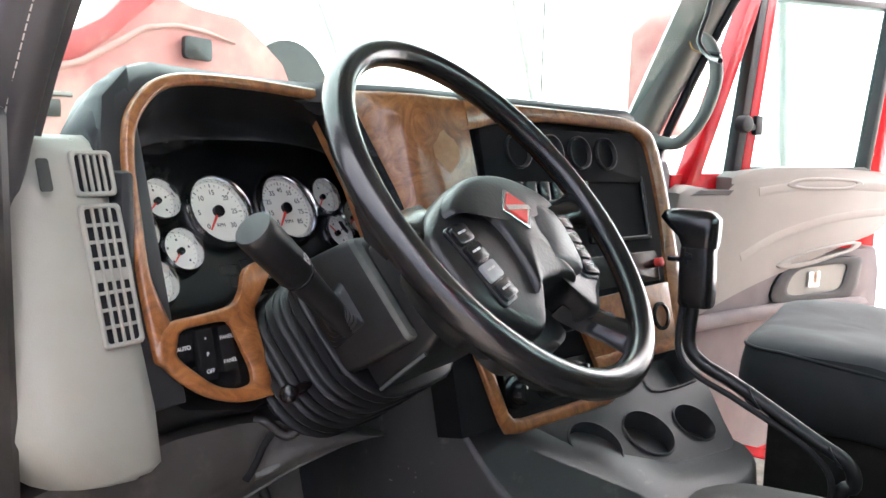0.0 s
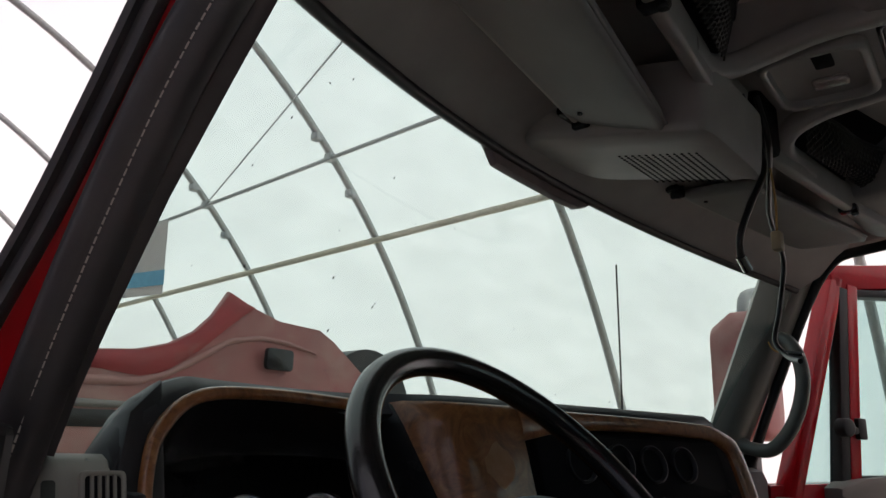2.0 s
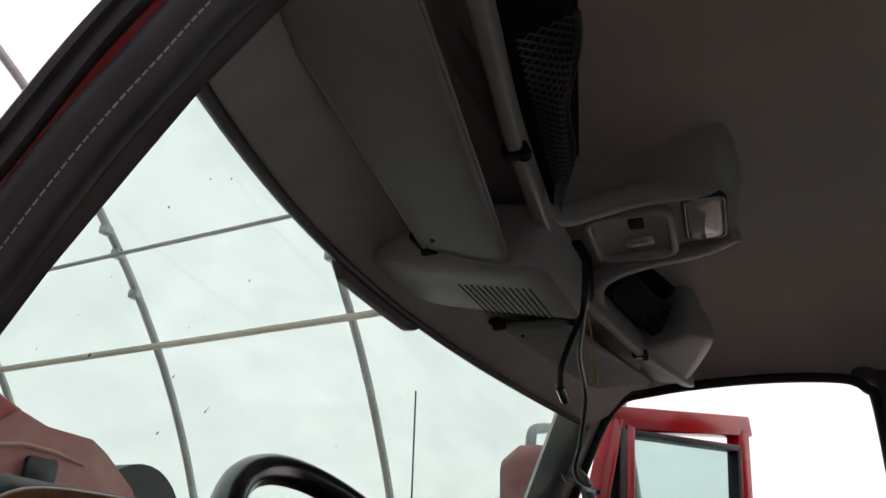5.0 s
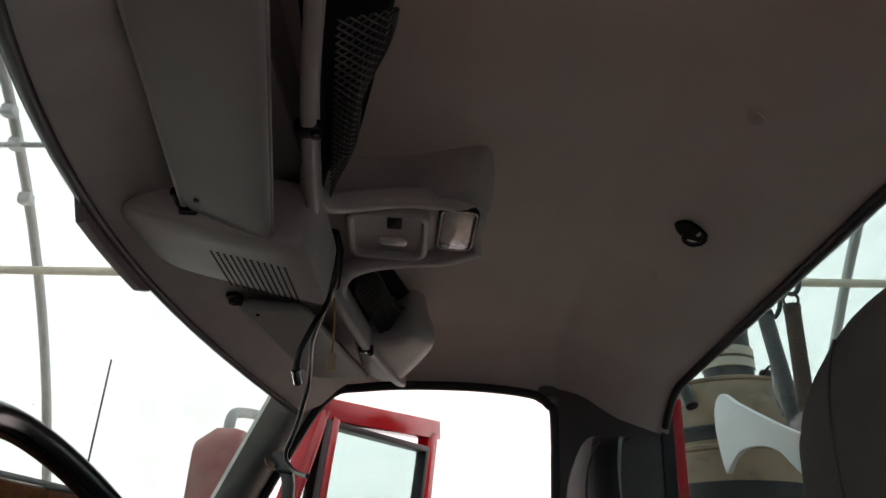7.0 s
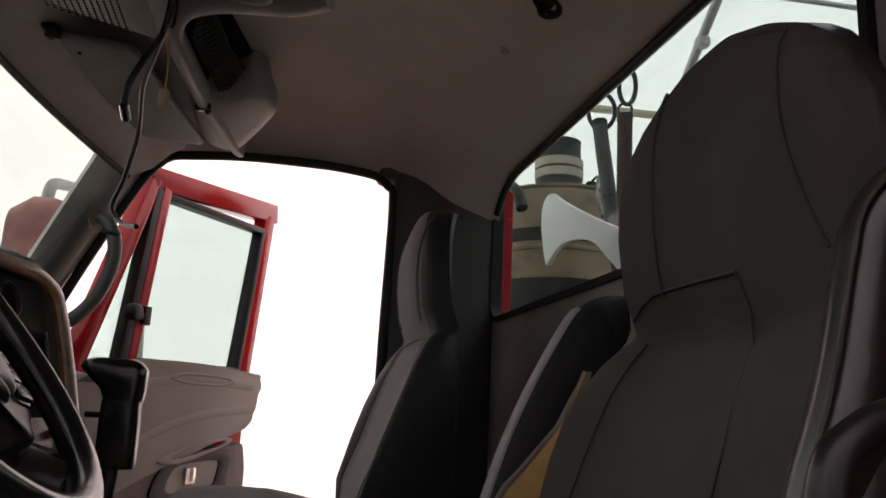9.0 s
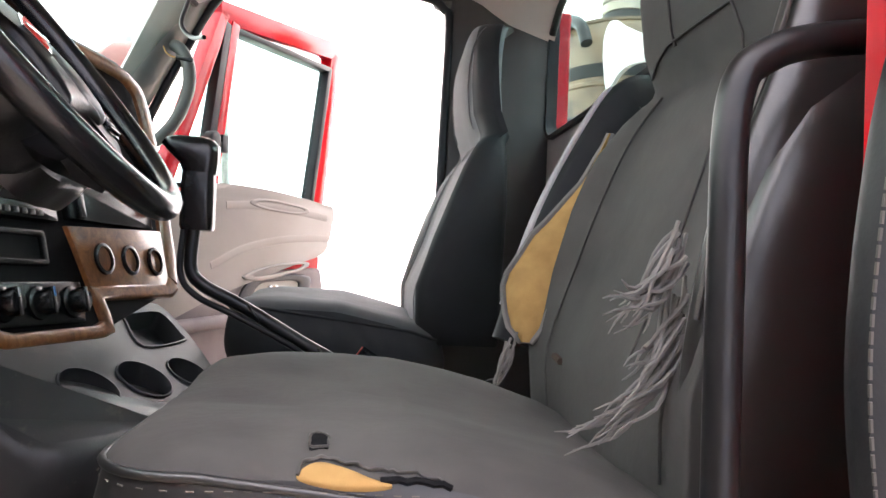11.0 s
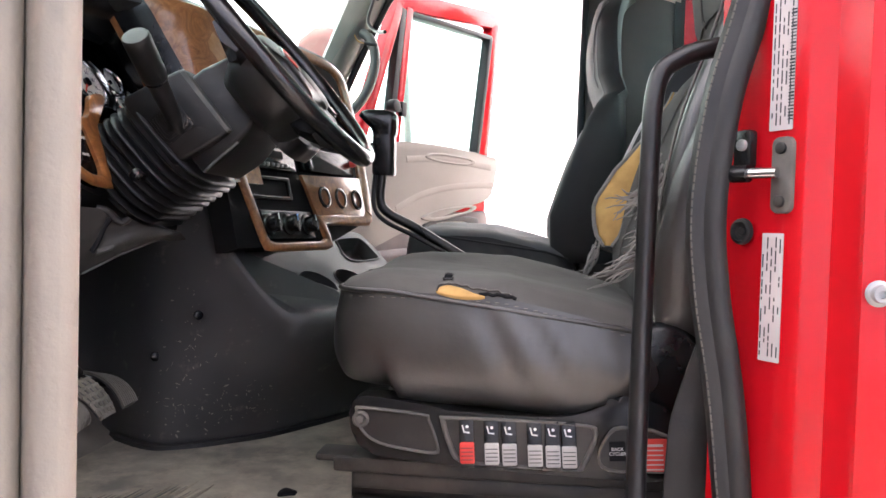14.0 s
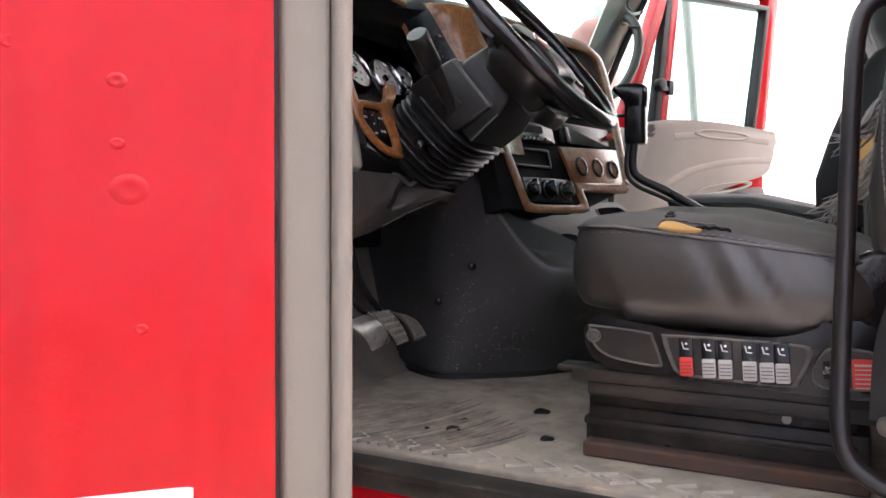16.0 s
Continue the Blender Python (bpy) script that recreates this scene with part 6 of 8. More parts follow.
# control skirt along the driver's cushion
skirt = empty("seat_control_panel", "black seat control panel with white and red switches", "seat control")
MK = basis((0.540, 0.0, 1.474), (0, -1, 0.07), (0, 0.07, 1))     # x to the rear, y up, z outward


def k14(px, py):
    """Panel coordinates of the fitted layout, in its own small units."""
    return (px - 845) * 0.000744 - 0.040, -(py - 716) * 0.00078


skl = smooth2([k14(*q) for q in ((640, 690), (650, 664), (690, 662), (790, 680), (830, 688), (1000, 700), (1080, 682), (1110, 668), (1185, 690), (1195, 790), (1150, 806), (1060, 800), (900, 786), (760, 770), (690, 760), (650, 740))], 4)
part("skirt", plate(skl, 0.05, MK, 0.006, z0=-0.05), M_BLACK, skirt, smooth=40)
for ql in (((652, 682), (665, 676), (770, 690), (782, 700), (796, 745), (790, 757), (740, 750), (690, 738), (660, 715)), ((800, 700), (812, 695), (940, 702), (1050, 712), (1066, 722), (1062, 742), (1045, 775), (1025, 788), (900, 778), (830, 770), (812, 745)), ((1064, 765), (1080, 730), (1105, 715), (1180, 730), (1184, 785), (1150, 790), (1080, 787))):
    a = smooth2([k14(*q) for q in ql], 3)
    cx, cy = sum(x for x, y in a) / len(a), sum(y for x, y in a) / len(a)
    inn = [(cx + (x - cx) * 0.93, cy + (y - cy) * 0.88) for x, y in a]
    part("panel_bezel", ring_plate(a, inn, 0.007, MK, round_=0.003), M_WORN, skirt, "worn raised bezel", smooth=50)
    part("panel_field", plate(inn, 0.0015, MK, 0), M_DIRTY, skirt)
for n_, px in enumerate((845, 887, 917, 960, 990, 1017)):
    dy = (px - 845) * 0.05
    x, y = k14(px, 716 + dy)
    sw = part("seat_switch", plate(rrect(0.019, 0.062, 0.002, 2), 0.006, MK @ Matrix.Translation((x, y - 0.018, 0.001)), 0.001), M_BLACK, skirt, smooth=40)
    part("key_cap", plate(rrect(0.0185, 0.027, 0.002, 2), 0.005, MK @ Matrix.Translation((x, y - 0.029, 0.007)), 0.0014), M_REDSW if n_ == 0 else M_GREYSW, sw, "red key cap" if n_ == 0 else "grey key cap", smooth=40)
    b = bmesh.new()
    for r in range(4):
        box(b, (0, -0.022 - 0.005 * r, 0.0122), (0.015, 0.0010, 0.0008), 0, MK @ Matrix.Translation((x, y, 0)))
    tagged(part("grip_lines", b, M_DASH, sw), kind="stuff")
    b = bmesh.new()
    M_ = MK @ Matrix.Translation((x, y, 0.0072))
    sweep(b, [M_ @ V(-0.005, 0.006, 0), M_ @ V(-0.003, -0.003, 0), M_ @ V(0.004, -0.004, 0)], circle(0.0011, 5))
    disc(b, M_ @ Matrix.Translation((0.001, 0.004, 0)), 0.002, 0.0008, 8)
    part("pictogram", b, M_WHITE, sw)
x, y = k14(1097, 755)
tg = part("name_tile", plate(rrect(0.020, 0.024, 0.001, 1), 0.003, MK @ Matrix.Translation((x, y, 0.002))), M_SHADEBLACK, skirt)
text_part("name_print", "BACK\nCYCLER", 0.0058, MK @ Matrix.Translation((x, y, 0.0053)), M_WHITE, tg)
x, y = k14(1158, 762)
tg = part("red_sticker", plate(rrect(0.042, 0.042, 0.003, 2), 0.002, MK @ Matrix.Translation((x, y, 0.004))), M_REDSW, skirt, "red instruction sticker")
b = bmesh.new()
for r in range(6):
    box(b, (x - 0.004, y + 0.013 - 0.006 * r, 0.0064), (0.028, 0.0016 if r else 0.003, 0.0005), 0, MK)
tagged(part("print_bars", b, M_LABEL, tg), kind="stuff")
x, y = k14(661, 697)
part("screw", loft(bmesh.new(), [[MK @ Matrix.Translation((x, y, 0)) @ V(r * math.cos(t), r * math.sin(t), h) for t in [2 * math.pi * i / 16 for i in range(16)]] for r, h in ((0.011, 0.001), (0.011, 0.005), (0.008, 0.007), (0.005, 0.004), (0.0045, 0.008), (0.002, 0.009))], True, False, True), M_WORN, skirt, smooth=40)
# suspension rails under the panel
rails = empty("seat_suspension", "dusty black steel seat rails and suspension box", "seat rail")
part("upper_rail", boxes(((0.57, -0.005, 1.413), (0.05, 0.44, 0.020)), ((0.57, -0.01, 1.392), (0.04, 0.40, 0.022)), bevel=0.004), M_FRAME, rails, smooth=40)
part("side_plate", boxes(((0.606, 0.01, 1.362), (0.012, 0.385, 0.05)), bevel=0.004), M_FRAME, rails, smooth=40)
part("lower_rail", boxes(((0.598, 0.01, 1.333), (0.034, 0.39, 0.012)), ((0.600, 0.01, 1.306), (0.012, 0.39, 0.044)), bevel=0.003), M_FRAME, rails, smooth=40)
part("lever_blade", box(bmesh.new(), (0.572, 0.215, 1.420), (0.05, 0.05, 0.010), 0.004), M_FRAME, rails, smooth=40)
for y, z, r in ((-0.092, 1.366, 0.007), (0.075, 1.308, 0.005), (0.03, 1.296, 0.004), (-0.03, 1.31, 0.005)):
    part("bolt" if r > 0.006 else "bolt_hole", disc(bmesh.new(), basis((0.601 if z > 1.35 else 0.5945, y, z), (0, -1, 0), (0, 0, 1)), r, 0.004, 12, 0.001), M_GREYSW if r > 0.006 else M_SHADEBLACK, rails)

M_VISOR = mat("grey_green_visor_vinyl", (0.235, 0.247, 0.238), (0.195, 0.205, 0.198), 0.5, scale=6, bump=0.4, bump_scale=500)
# faded, mottled red, paled further to paint the haze on the windscreen
M_FADEDHAZE = mat("faded_hazed_red_fibreglass", (0.42, 0.105, 0.10), (0.38, 0.17, 0.155), 0.5, scale=3.5, spots=(0.50, 0.34, 0.29), spot_scale=2.6, spot_edge=(0.46, 0.75))
M_CHEV = mat("pale_worn_rubber", (0.42, 0.39, 0.34), (0.27, 0.25, 0.22), 0.7, scale=30)

# ---- passenger door, standing open ----
DU = V(0.888, -0.460, 0)
MD = basis((2.217, 0.609, 0), DU, (0, 0, 1))
MD = MD if (MD.to_3x3() @ V(0, 0, 1)).y < 0 else MD @ Matrix.Rotation(math.pi, 4, "Y")
if (MD.to_3x3() @ V(1, 0, 0)).x < 0:
    MD = basis((2.217, 0.609, 0), -DU, (0, 0, 1)) @ Matrix.Rotation(math.pi, 4, "Y")


def du(x, y):
    return (x - 2.217) * 0.888 - (y - 0.609) * 0.46


pdoor = empty("door_1", "red passenger door with cream and mauve inner panel, standing open", "door", kind="structure")
# frame as separate rails
def rail(name, a, b, wa, wb, d0, d1, material):
    """Straight rail from a to b in the door's plane, wa and wb wide at its ends, between depths d0 and d1."""
    A, B = V(*a, 0), V(*b, 0)
    t = (B - A).normalized()
    n = V(-t.y, t.x, 0)
    poly = [A + n * wa / 2, A - n * wa / 2, B - n * wb / 2, B + n * wb / 2]
    return part(name, plate([(p.x, p.y) for p in poly], d1 - d0, MD, 0.013 if material is M_RED and wa > 0.045 else 0.006, z0=d0), material, pdoor, smooth=40)
rail("front_rail", (0.06, 1.98), (0.305, 2.59), 0.05, 0.05, -0.05, 0.0, M_RED)
rail("top_rail", (0.27, 2.575), (1.07, 2.672), 0.075, 0.075, -0.06, 0.0, M_RED)
rail("rear_rail", (1.015, 2.66), (0.925, 2.03), 0.075, 0.085, -0.05, 0.0, M_RED)
rail("post", (0.345, 2.56), (0.275, 2.03), 0.04, 0.04, -0.04, 0.004, M_RED)
rail("gasket", (0.312, 2.55), (0.235, 1.99), 0.035, 0.035, -0.035, 0.002, M_RUBBER)
rail("gasket", (0.965, 2.585), (0.872, 2.045), 0.028, 0.028, -0.04, 0.003, M_RUBBER)
rail("gasket", (0.36, 2.54), (0.97, 2.578), 0.022, 0.022, -0.04, 0.003, M_RUBBER)
rail("gasket", (0.28, 2.04), (0.89, 2.05), 0.012, 0.012, -0.04, 0.003, M_RUBBER)
g = part("pane", plate([(0.10, 2.02), (0.31, 2.55), (0.97, 2.59), (0.88, 2.03)], 0.004, MD, z0=-0.03), M_GLASS, pdoor)
g.visible_shadow = False
part("outer_skin", plate([(0.0, 1.14), (0.0, 2.02), (0.95, 2.05), (0.98, 1.85), (0.98, 1.14)], 0.08, MD, 0.01, z0=-0.10), M_RED, pdoor, smooth=40)
up = smooth2([(-0.02, 1.97), (0.17, 1.965), (0.21, 2.03), (0.55, 2.05), (0.93, 2.04), (0.985, 2.035), (0.99, 1.97), (0.955, 1.93), (0.94, 1.86), (0.70, 1.80), (0.30, 1.70), (0.05, 1.62), (-0.02, 1.62)], 4)
part("upper_panel", plate(up, 0.055, MD, 0.012, z0=-0.02), M_CREAM, pdoor, "cream plastic upper door panel", smooth=40)
lw = smooth2([(-0.02, 1.66), (0.30, 1.72), (0.60, 1.775), (0.85, 1.79), (0.93, 1.78), (0.945, 1.60), (0.93, 1.25), (0.5, 1.2), (-0.02, 1.2)], 4)
part("lower_panel", plate(lw, 0.045, MD, 0.010, z0=-0.02), M_MAUVE, pdoor, "mauve cloth lower door panel", smooth=40)
part("armrest_rail", tube([MD @ V(u, 1.60 + 0.02 * math.sin(u * 3), 0.035) for u in np.linspace(0.05, 0.85, 14)], 0.022, 10), M_MAUVE, pdoor, smooth=60)
part("handle_bezel", ring_plate(smooth2([(0.40, 1.645), (0.44, 1.735), (0.60, 1.765), (0.82, 1.765), (0.83, 1.72), (0.79, 1.64), (0.60, 1.63)], 4), smooth2([(0.47, 1.665), (0.50, 1.73), (0.62, 1.745), (0.745, 1.745), (0.75, 1.71), (0.72, 1.665), (0.60, 1.66)], 4), 0.012, MD @ Matrix.Translation((0, 0, 0.025)), round_=0.004), M_DASH, pdoor, "dark oval bezel of the door handle", smooth=50)
part("handle_cup", plate(smooth2([(0.47, 1.665), (0.50, 1.73), (0.62, 1.745), (0.745, 1.745), (0.75, 1.71), (0.72, 1.665), (0.60, 1.66)], 4), 0.003, MD, z0=0.0255), M_TAUPE, pdoor)
part("inner_handle", box(bmesh.new(), (0.585, 1.705, 0.034), (0.055, 0.05, 0.012), 0.004, MD), M_CHROME, pdoor, smooth=40)
part("pull_frame", ring_plate(smooth2([(0.40, 1.755), (0.55, 1.795), (0.78, 1.818), (0.80, 1.80), (0.70, 1.775), (0.5, 1.745)], 3), smooth2([(0.46, 1.765), (0.55, 1.788), (0.75, 1.808), (0.76, 1.80), (0.70, 1.785), (0.5, 1.758)], 3), 0.008, MD @ Matrix.Translation((0, 0, 0.035)), round_=0.003), M_CREAM, pdoor, smooth=50)
part("switch_plate", plate([(0.02, 1.965), (0.06, 1.98), (0.19, 1.98), (0.17, 1.965)], 0.06, MD, 0.003, z0=-0.02), M_DASH, pdoor)
for pts in ([(0.24, 1.785), (0.40, 1.845), (0.60, 1.885), (0.80, 1.905), (0.95, 1.912)], [(0.30, 1.975), (0.45, 1.99), (0.70, 1.995), (0.93, 1.99)]):
    part("moulded_ridge", sweep(bmesh.new(), [MD @ V(p.x, p.y, 0.0345) for p in smooth_path([(a, b, 0) for a, b in pts], 6)], circle(0.014, 10, 0.0022), up=MD.to_3x3() @ V(0, 0, 1)), M_CREAM, pdoor, smooth=80)
part("pull_recess", ring_plate(smooth2([(0.42, 1.995), (0.50, 2.018), (0.72, 2.018), (0.80, 2.005), (0.72, 1.985), (0.52, 1.982)], 4), smooth2([(0.46, 1.997), (0.52, 2.010), (0.71, 2.010), (0.76, 2.003), (0.70, 1.992), (0.54, 1.990)], 4), 0.006, MD @ Matrix.Translation((0, 0, 0.034)), round_=0.003), M_CREAM, pdoor, smooth=60)
# small fan-like knob on the post
kb = part("window_knob", disc(bmesh.new(), MD @ Matrix.Translation((0.215, 2.165, 0.02)) , 0.024, 0.03, 18, 0.006), M_DASH, pdoor, "grey round knob on a bracket", smooth=50)
part("bracket", boxes(((0.26, 2.16, 0.012), (0.07, 0.018, 0.012)), ((0.30, 2.165, 0.012), (0.03, 0.055, 0.016)), bevel=0.004, M=MD), M_DASH, kb, smooth=40)

# ---- driver's door, standing open beside the camera ----
DD = V(-0.69, -0.724, 0)          # from hinge to latch edge
DN = V(0.724, -0.69, 0)           # towards the inner face
E1 = V(-0.275, 0.068, 0)
MO = basis(E1, DN, (0, 0, 1))     # x from outside to inside, y up, z = along the door
MO = MO if (MO.to_3x3() @ V(0, 0, 1)).dot(DD) > 0 else basis(E1, DN, (0, 0, 1)) @ Matrix.Rotation(math.pi, 4, "Y")
ddoor = empty("door_2", "open red driver's door with taupe inner trim edge", "door", kind="structure")
sgn = 1 if (MO.to_3x3() @ V(1, 0, 0)).dot(DN) > 0 else -1


def door_prism(x0, x1, z0, z1, l0, l1, bevel):
    """Block of the door from x0 (outside) to x1 (inside), l0..l1 along it from its latch edge back to the hinge."""
    cx = sgn * (x0 + x1) / 2
    return box(bmesh.new(), (cx, (z0 + z1) / 2, -(l0 + l1) / 2), (x1 - x0, z1 - z0, l1 - l0), bevel, MO, 3)


part("shell", door_prism(-0.175, -0.0400, 1.0, 2.02, 0.0, 0.93, 0.006), M_RED, ddoor, smooth=40)
# taupe warmed in its base colour for light bounced off the red paint
M_DOORTRIM = mat("bounce_warmed_taupe_trim", (0.215, 0.195, 0.163), (0.178, 0.162, 0.135), 0.5, scale=7, bump=0.5, bump_scale=500, spots=(0.09, 0.082, 0.07), spot_scale=11, spot_edge=(0.66, 0.9))
trim = part("inner_trim", door_prism(-0.0380, -0.0105, 1.08, 2.06, 0.004, 0.90, 0.004), M_DOORTRIM, ddoor, "taupe plastic inner trim", smooth=40)
part("trim_bead", door_prism(-0.0105, 0.0, 1.08, 2.06, -0.003, 0.90, 0.005), M_DOORTRIM, trim, smooth=40)
part("seal", door_prism(-0.0400, -0.0380, 1.05, 2.03, 0.006, 0.90, 0.0), M_RUBBER, ddoor)

# ---- bent grab bar by the driver's seat ----
bar = smooth_path([(0.480, -0.325, 1.951), (0.480, -0.245, 1.943), (0.475, -0.195, 1.927), (0.470, -0.171, 1.897), (0.464, -0.165, 1.80), (0.455, -0.162, 1.60), (0.445, -0.160, 1.45), (0.438, -0.162, 1.395), (0.432, -0.176, 1.36), (0.428, -0.215, 1.335), (0.425, -0.27, 1.315)], 6)
gb = empty("grab_bar", "black painted bent steel grab bar with rust specks", "grab bar")
part("bar", tube(bar, 0.0112, 14), M_BARK, gb, smooth=60)
for p_, q_ in ((V(0.480, -0.322, 1.951), V(0, -1, 0)), (V(0.425, -0.262, 1.317), V(0.05, -0.95, -0.3))):
    MFL = basis(p_, (1, 0, 0), q_.cross(V(1, 0, 0)))
    fl = part("mounting_flange", plate(rrect(0.05, 0.07, 0.016), 0.005, MFL, 0.001), M_BARK, gb, smooth=40)
    for dy in (-0.024, 0.024):
        part("bolt", disc(bmesh.new(), MFL @ Matrix.Translation((0, dy, -0.004)), 0.006, 0.004, 6), M_STEEL, fl)

# ---- passenger grab handle on the pillar ----
gh = empty("grab_loop", "grey-green plastic grab loop bolted to the windscreen pillar", "grab handle")
part("loop", tube(smooth_path([(2.165, 0.59, 2.372), (2.145, 0.54, 2.365), (2.13, 0.508, 2.32), (2.128, 0.502, 2.25), (2.13, 0.53, 2.165), (2.14, 0.585, 2.105), (2.15, 0.64, 2.105), (2.155, 0.67, 2.12)], 6), 0.017, 12), M_PILLAR, gh, smooth=60)
part("boss", disc(bmesh.new(), basis((2.168, 0.592, 2.372), (0, 1, 0.2), (-0.2, -0.2, 1)) , 0.03, 0.02, 20, 0.006), M_PILLAR, gh, smooth=50)

# ---- overhead console, visors, dome lamp ----
over = empty("overhead_console", "grey moulded overhead console with speaker grille and net pockets", "overhead console")
MZ = Matrix.Rotation(math.pi, 4, "X")


def down(x, y, z):
    """Frame looking down from the ceiling: x right, y towards the rear."""
    return Matrix.Translation((x, y, z)) @ MZ


# header lip along the windscreen, then the recess behind the visors up to the shelf
rings = []
for u in [i / 16 - 1 for i in range(33)]:
    t = ws_top(u)
    x = t.x
    rings.append([(x, t.y + 0.008, t.z - 0.006), (x, t.y - 0.015, t.z - 0.002), (x, t.y - 0.06, t.z + 0.020), (x, t.y - 0.10, 2.578 - 0.03 * u * u), (x, t.y - 0.13, 2.590 - 0.02 * u * u), (x, t.y - 0.145, 2.618), (x, 0.345, 2.630), (x, 0.335, 2.612), (x, 0.325, 2.66), (x, 0.40, 2.69), (x, t.y, 2.64)])
bm = loft(bmesh.new(), rings)
bmesh.ops.recalc_face_normals(bm, faces=bm.faces)
part("header", bm, M_OVER, over, smooth=50)
# shelf rims with brackets at their ends
for sx in (-1, 1):
    def X(x):
        return CX + sx * (x - CX)
    path = smooth_path([(X(1.45), 0.345, 2.590), (X(1.53), 0.326, 2.580), (X(1.66), 0.310, 2.578), (X(1.80), 0.292, 2.578), (X(1.97), 0.262, 2.580), (X(2.10), 0.24, 2.590), (X(2.16), 0.23, 2.60)], 5)
    part("shelf_rim", sweep(bmesh.new(), path, rrect(0.020, 0.056, 0.006, 3), up=(0, 0, 1)), M_OVER, over, smooth=50)
    xc = 1.785 if sx > 0 else 1.77
    part("rim_clip", boxes(((X(xc), 0.296, 2.556), (0.026, 0.034, 0.016)), ((X(xc), 0.285, 2.546), (0.012, 0.014, 0.010)), bevel=0.004), M_BLACK, over, smooth=40)
    br = smooth2([(1.80, 0.315), (1.765, 0.24), (1.74, 0.19), (1.78, 0.155), (1.84, 0.140), (1.98, 0.18), (2.12, 0.235), (2.14, 0.275), (2.09, 0.315), (1.95, 0.325)], 4)
    cx_, cy_ = 1.93, 0.24
    if sx > 0:
      part("end_bracket", loft(bmesh.new(), [[(X(cx_ + (x - cx_) * k), cy_ + (y - cy_) * k, z + 0.10 * max(0, 0.22 - y)) for x, y in br] for k, z in ((0.70, 2.71), (0.82, 2.66), (0.97, 2.62), (1.0, 2.60), (0.97, 2.583), (0.90, 2.575), (0.6, 2.573))]), M_OVER, over, smooth=60)
    if sx > 0:
      part("bracket_screw", disc(bmesh.new(), down(X(1.83), 0.165, 2.593), 0.006, 0.006, 12), M_BLACK, over)
    # slack net pocket between rim and headliner
    nb = bmesh.new()
    N, Q = 30, 5
    def npt(i, j):
        u, v = i / N, j / Q
        a, b_ = V(1.53, 0.302, 2.592).lerp(V(1.93, 0.245, 2.592), u), V(1.515, 0.290, 2.66).lerp(V(1.88, 0.190, 2.655), u)
        p = a.lerp(b_, v) + V(0, -0.012, -0.018) * math.sin(v * 3.14) * math.sin(u * 3.14)
        return V(X(p.x), p.y - 0.006 * math.sin(u * 9) * v, p.z)
    for i in range(N):
        for j in range(Q):
            sweep(nb, [npt(i, j), npt(i + 1, j + 1)], circle(0.0017, 4))
            sweep(nb, [npt(i + 1, j), npt(i, j + 1)], circle(0.0017, 4))
    tagged(part("net_pocket", nb, M_FRAME, over, "black elastic net pocket"), kind="stuff")
    part("net_hem", tube([npt(i, Q) for i in range(N + 1)], 0.0045, 6), M_RUBBER, over, smooth=60)
    # near-black sheet behind the net paints the pocket's inner shade
    part("pocket_bin", loft(bmesh.new(), [[V(X(1.49), 0.325, 2.60), V(X(1.95), 0.285, 2.60)], [V(X(1.49), 0.318, 2.66), V(X(1.95), 0.27, 2.66)], [V(X(1.50), 0.275, 2.705), V(X(1.92), 0.175, 2.705)]], closed=False), M_SHADEBLACK, over)
# speaker housing, its face dropping towards the rear
def spz(y):
    return 2.485 + 0.20 * (y - 0.32)


sp = smooth2([(-0.110, 0.17), (-0.02, 0.185), (0.09, 0.165), (0.112, 0.06), (0.118, -0.09), (0.105, -0.118), (0.0, -0.122), (-0.105, -0.118), (-0.118, -0.08), (-0.115, 0.06)], 4)
part("speaker_housing", loft(bmesh.new(), [[(1.215 + x * k, 0.44 + y * k, spz(0.44 + y * k) + z) for x, y in sp] for k, z in ((1.06, 0.10), (1.02, 0.03), (1.0, 0.012), (0.975, 0.003), (0.93, 0.0), (0.5, 0.0))]), M_OVER, over, smooth=50)
b = bmesh.new()
MSP = basis((1.262, 0.432, spz(0.432) - 0.0004), (1, 0, 0), (0, -1, -0.2))
# holes are near-black discs, their shade set by colour
for i in range(17):
    for j in range(12):
        disc(b, MSP @ Matrix.Translation(((i - 8) * 0.0086 , (j - 5.5) * 0.0112, -0.0006)), 0.0021, 0.0014, 6)
tagged(part("speaker_grille", b, M_SHADEBLACK, over), kind="stuff")
# dome lamp pod hanging from the headliner
pod = smooth2([(-0.19, -0.03), (-0.12, 0.04), (-0.115, 0.14), (-0.150, 0.25), (-0.14, 0.282), (-0.05, 0.292), (0.04, 0.290), (0.066, 0.270), (0.085, 0.19), (0.115, 0.10), (0.17, 0.04), (0.27, -0.01), (0.27, -0.035), (0.0, -0.035)], 5)
part("dome_pod", loft(bmesh.new(), [[down(1.325, 0.345, 2.715) @ V(x * k + (0.01 if z < 0.03 else 0), 0.12 + (y - 0.12) * (1 + (k - 1) * 0.5), z) for x, y in pod] for k, z in ((1.16, 0.0), (1.08, 0.03), (1.02, 0.060), (0.99, 0.074), (0.95, 0.080), (0.6, 0.081))]), M_OVER, over, smooth=60)
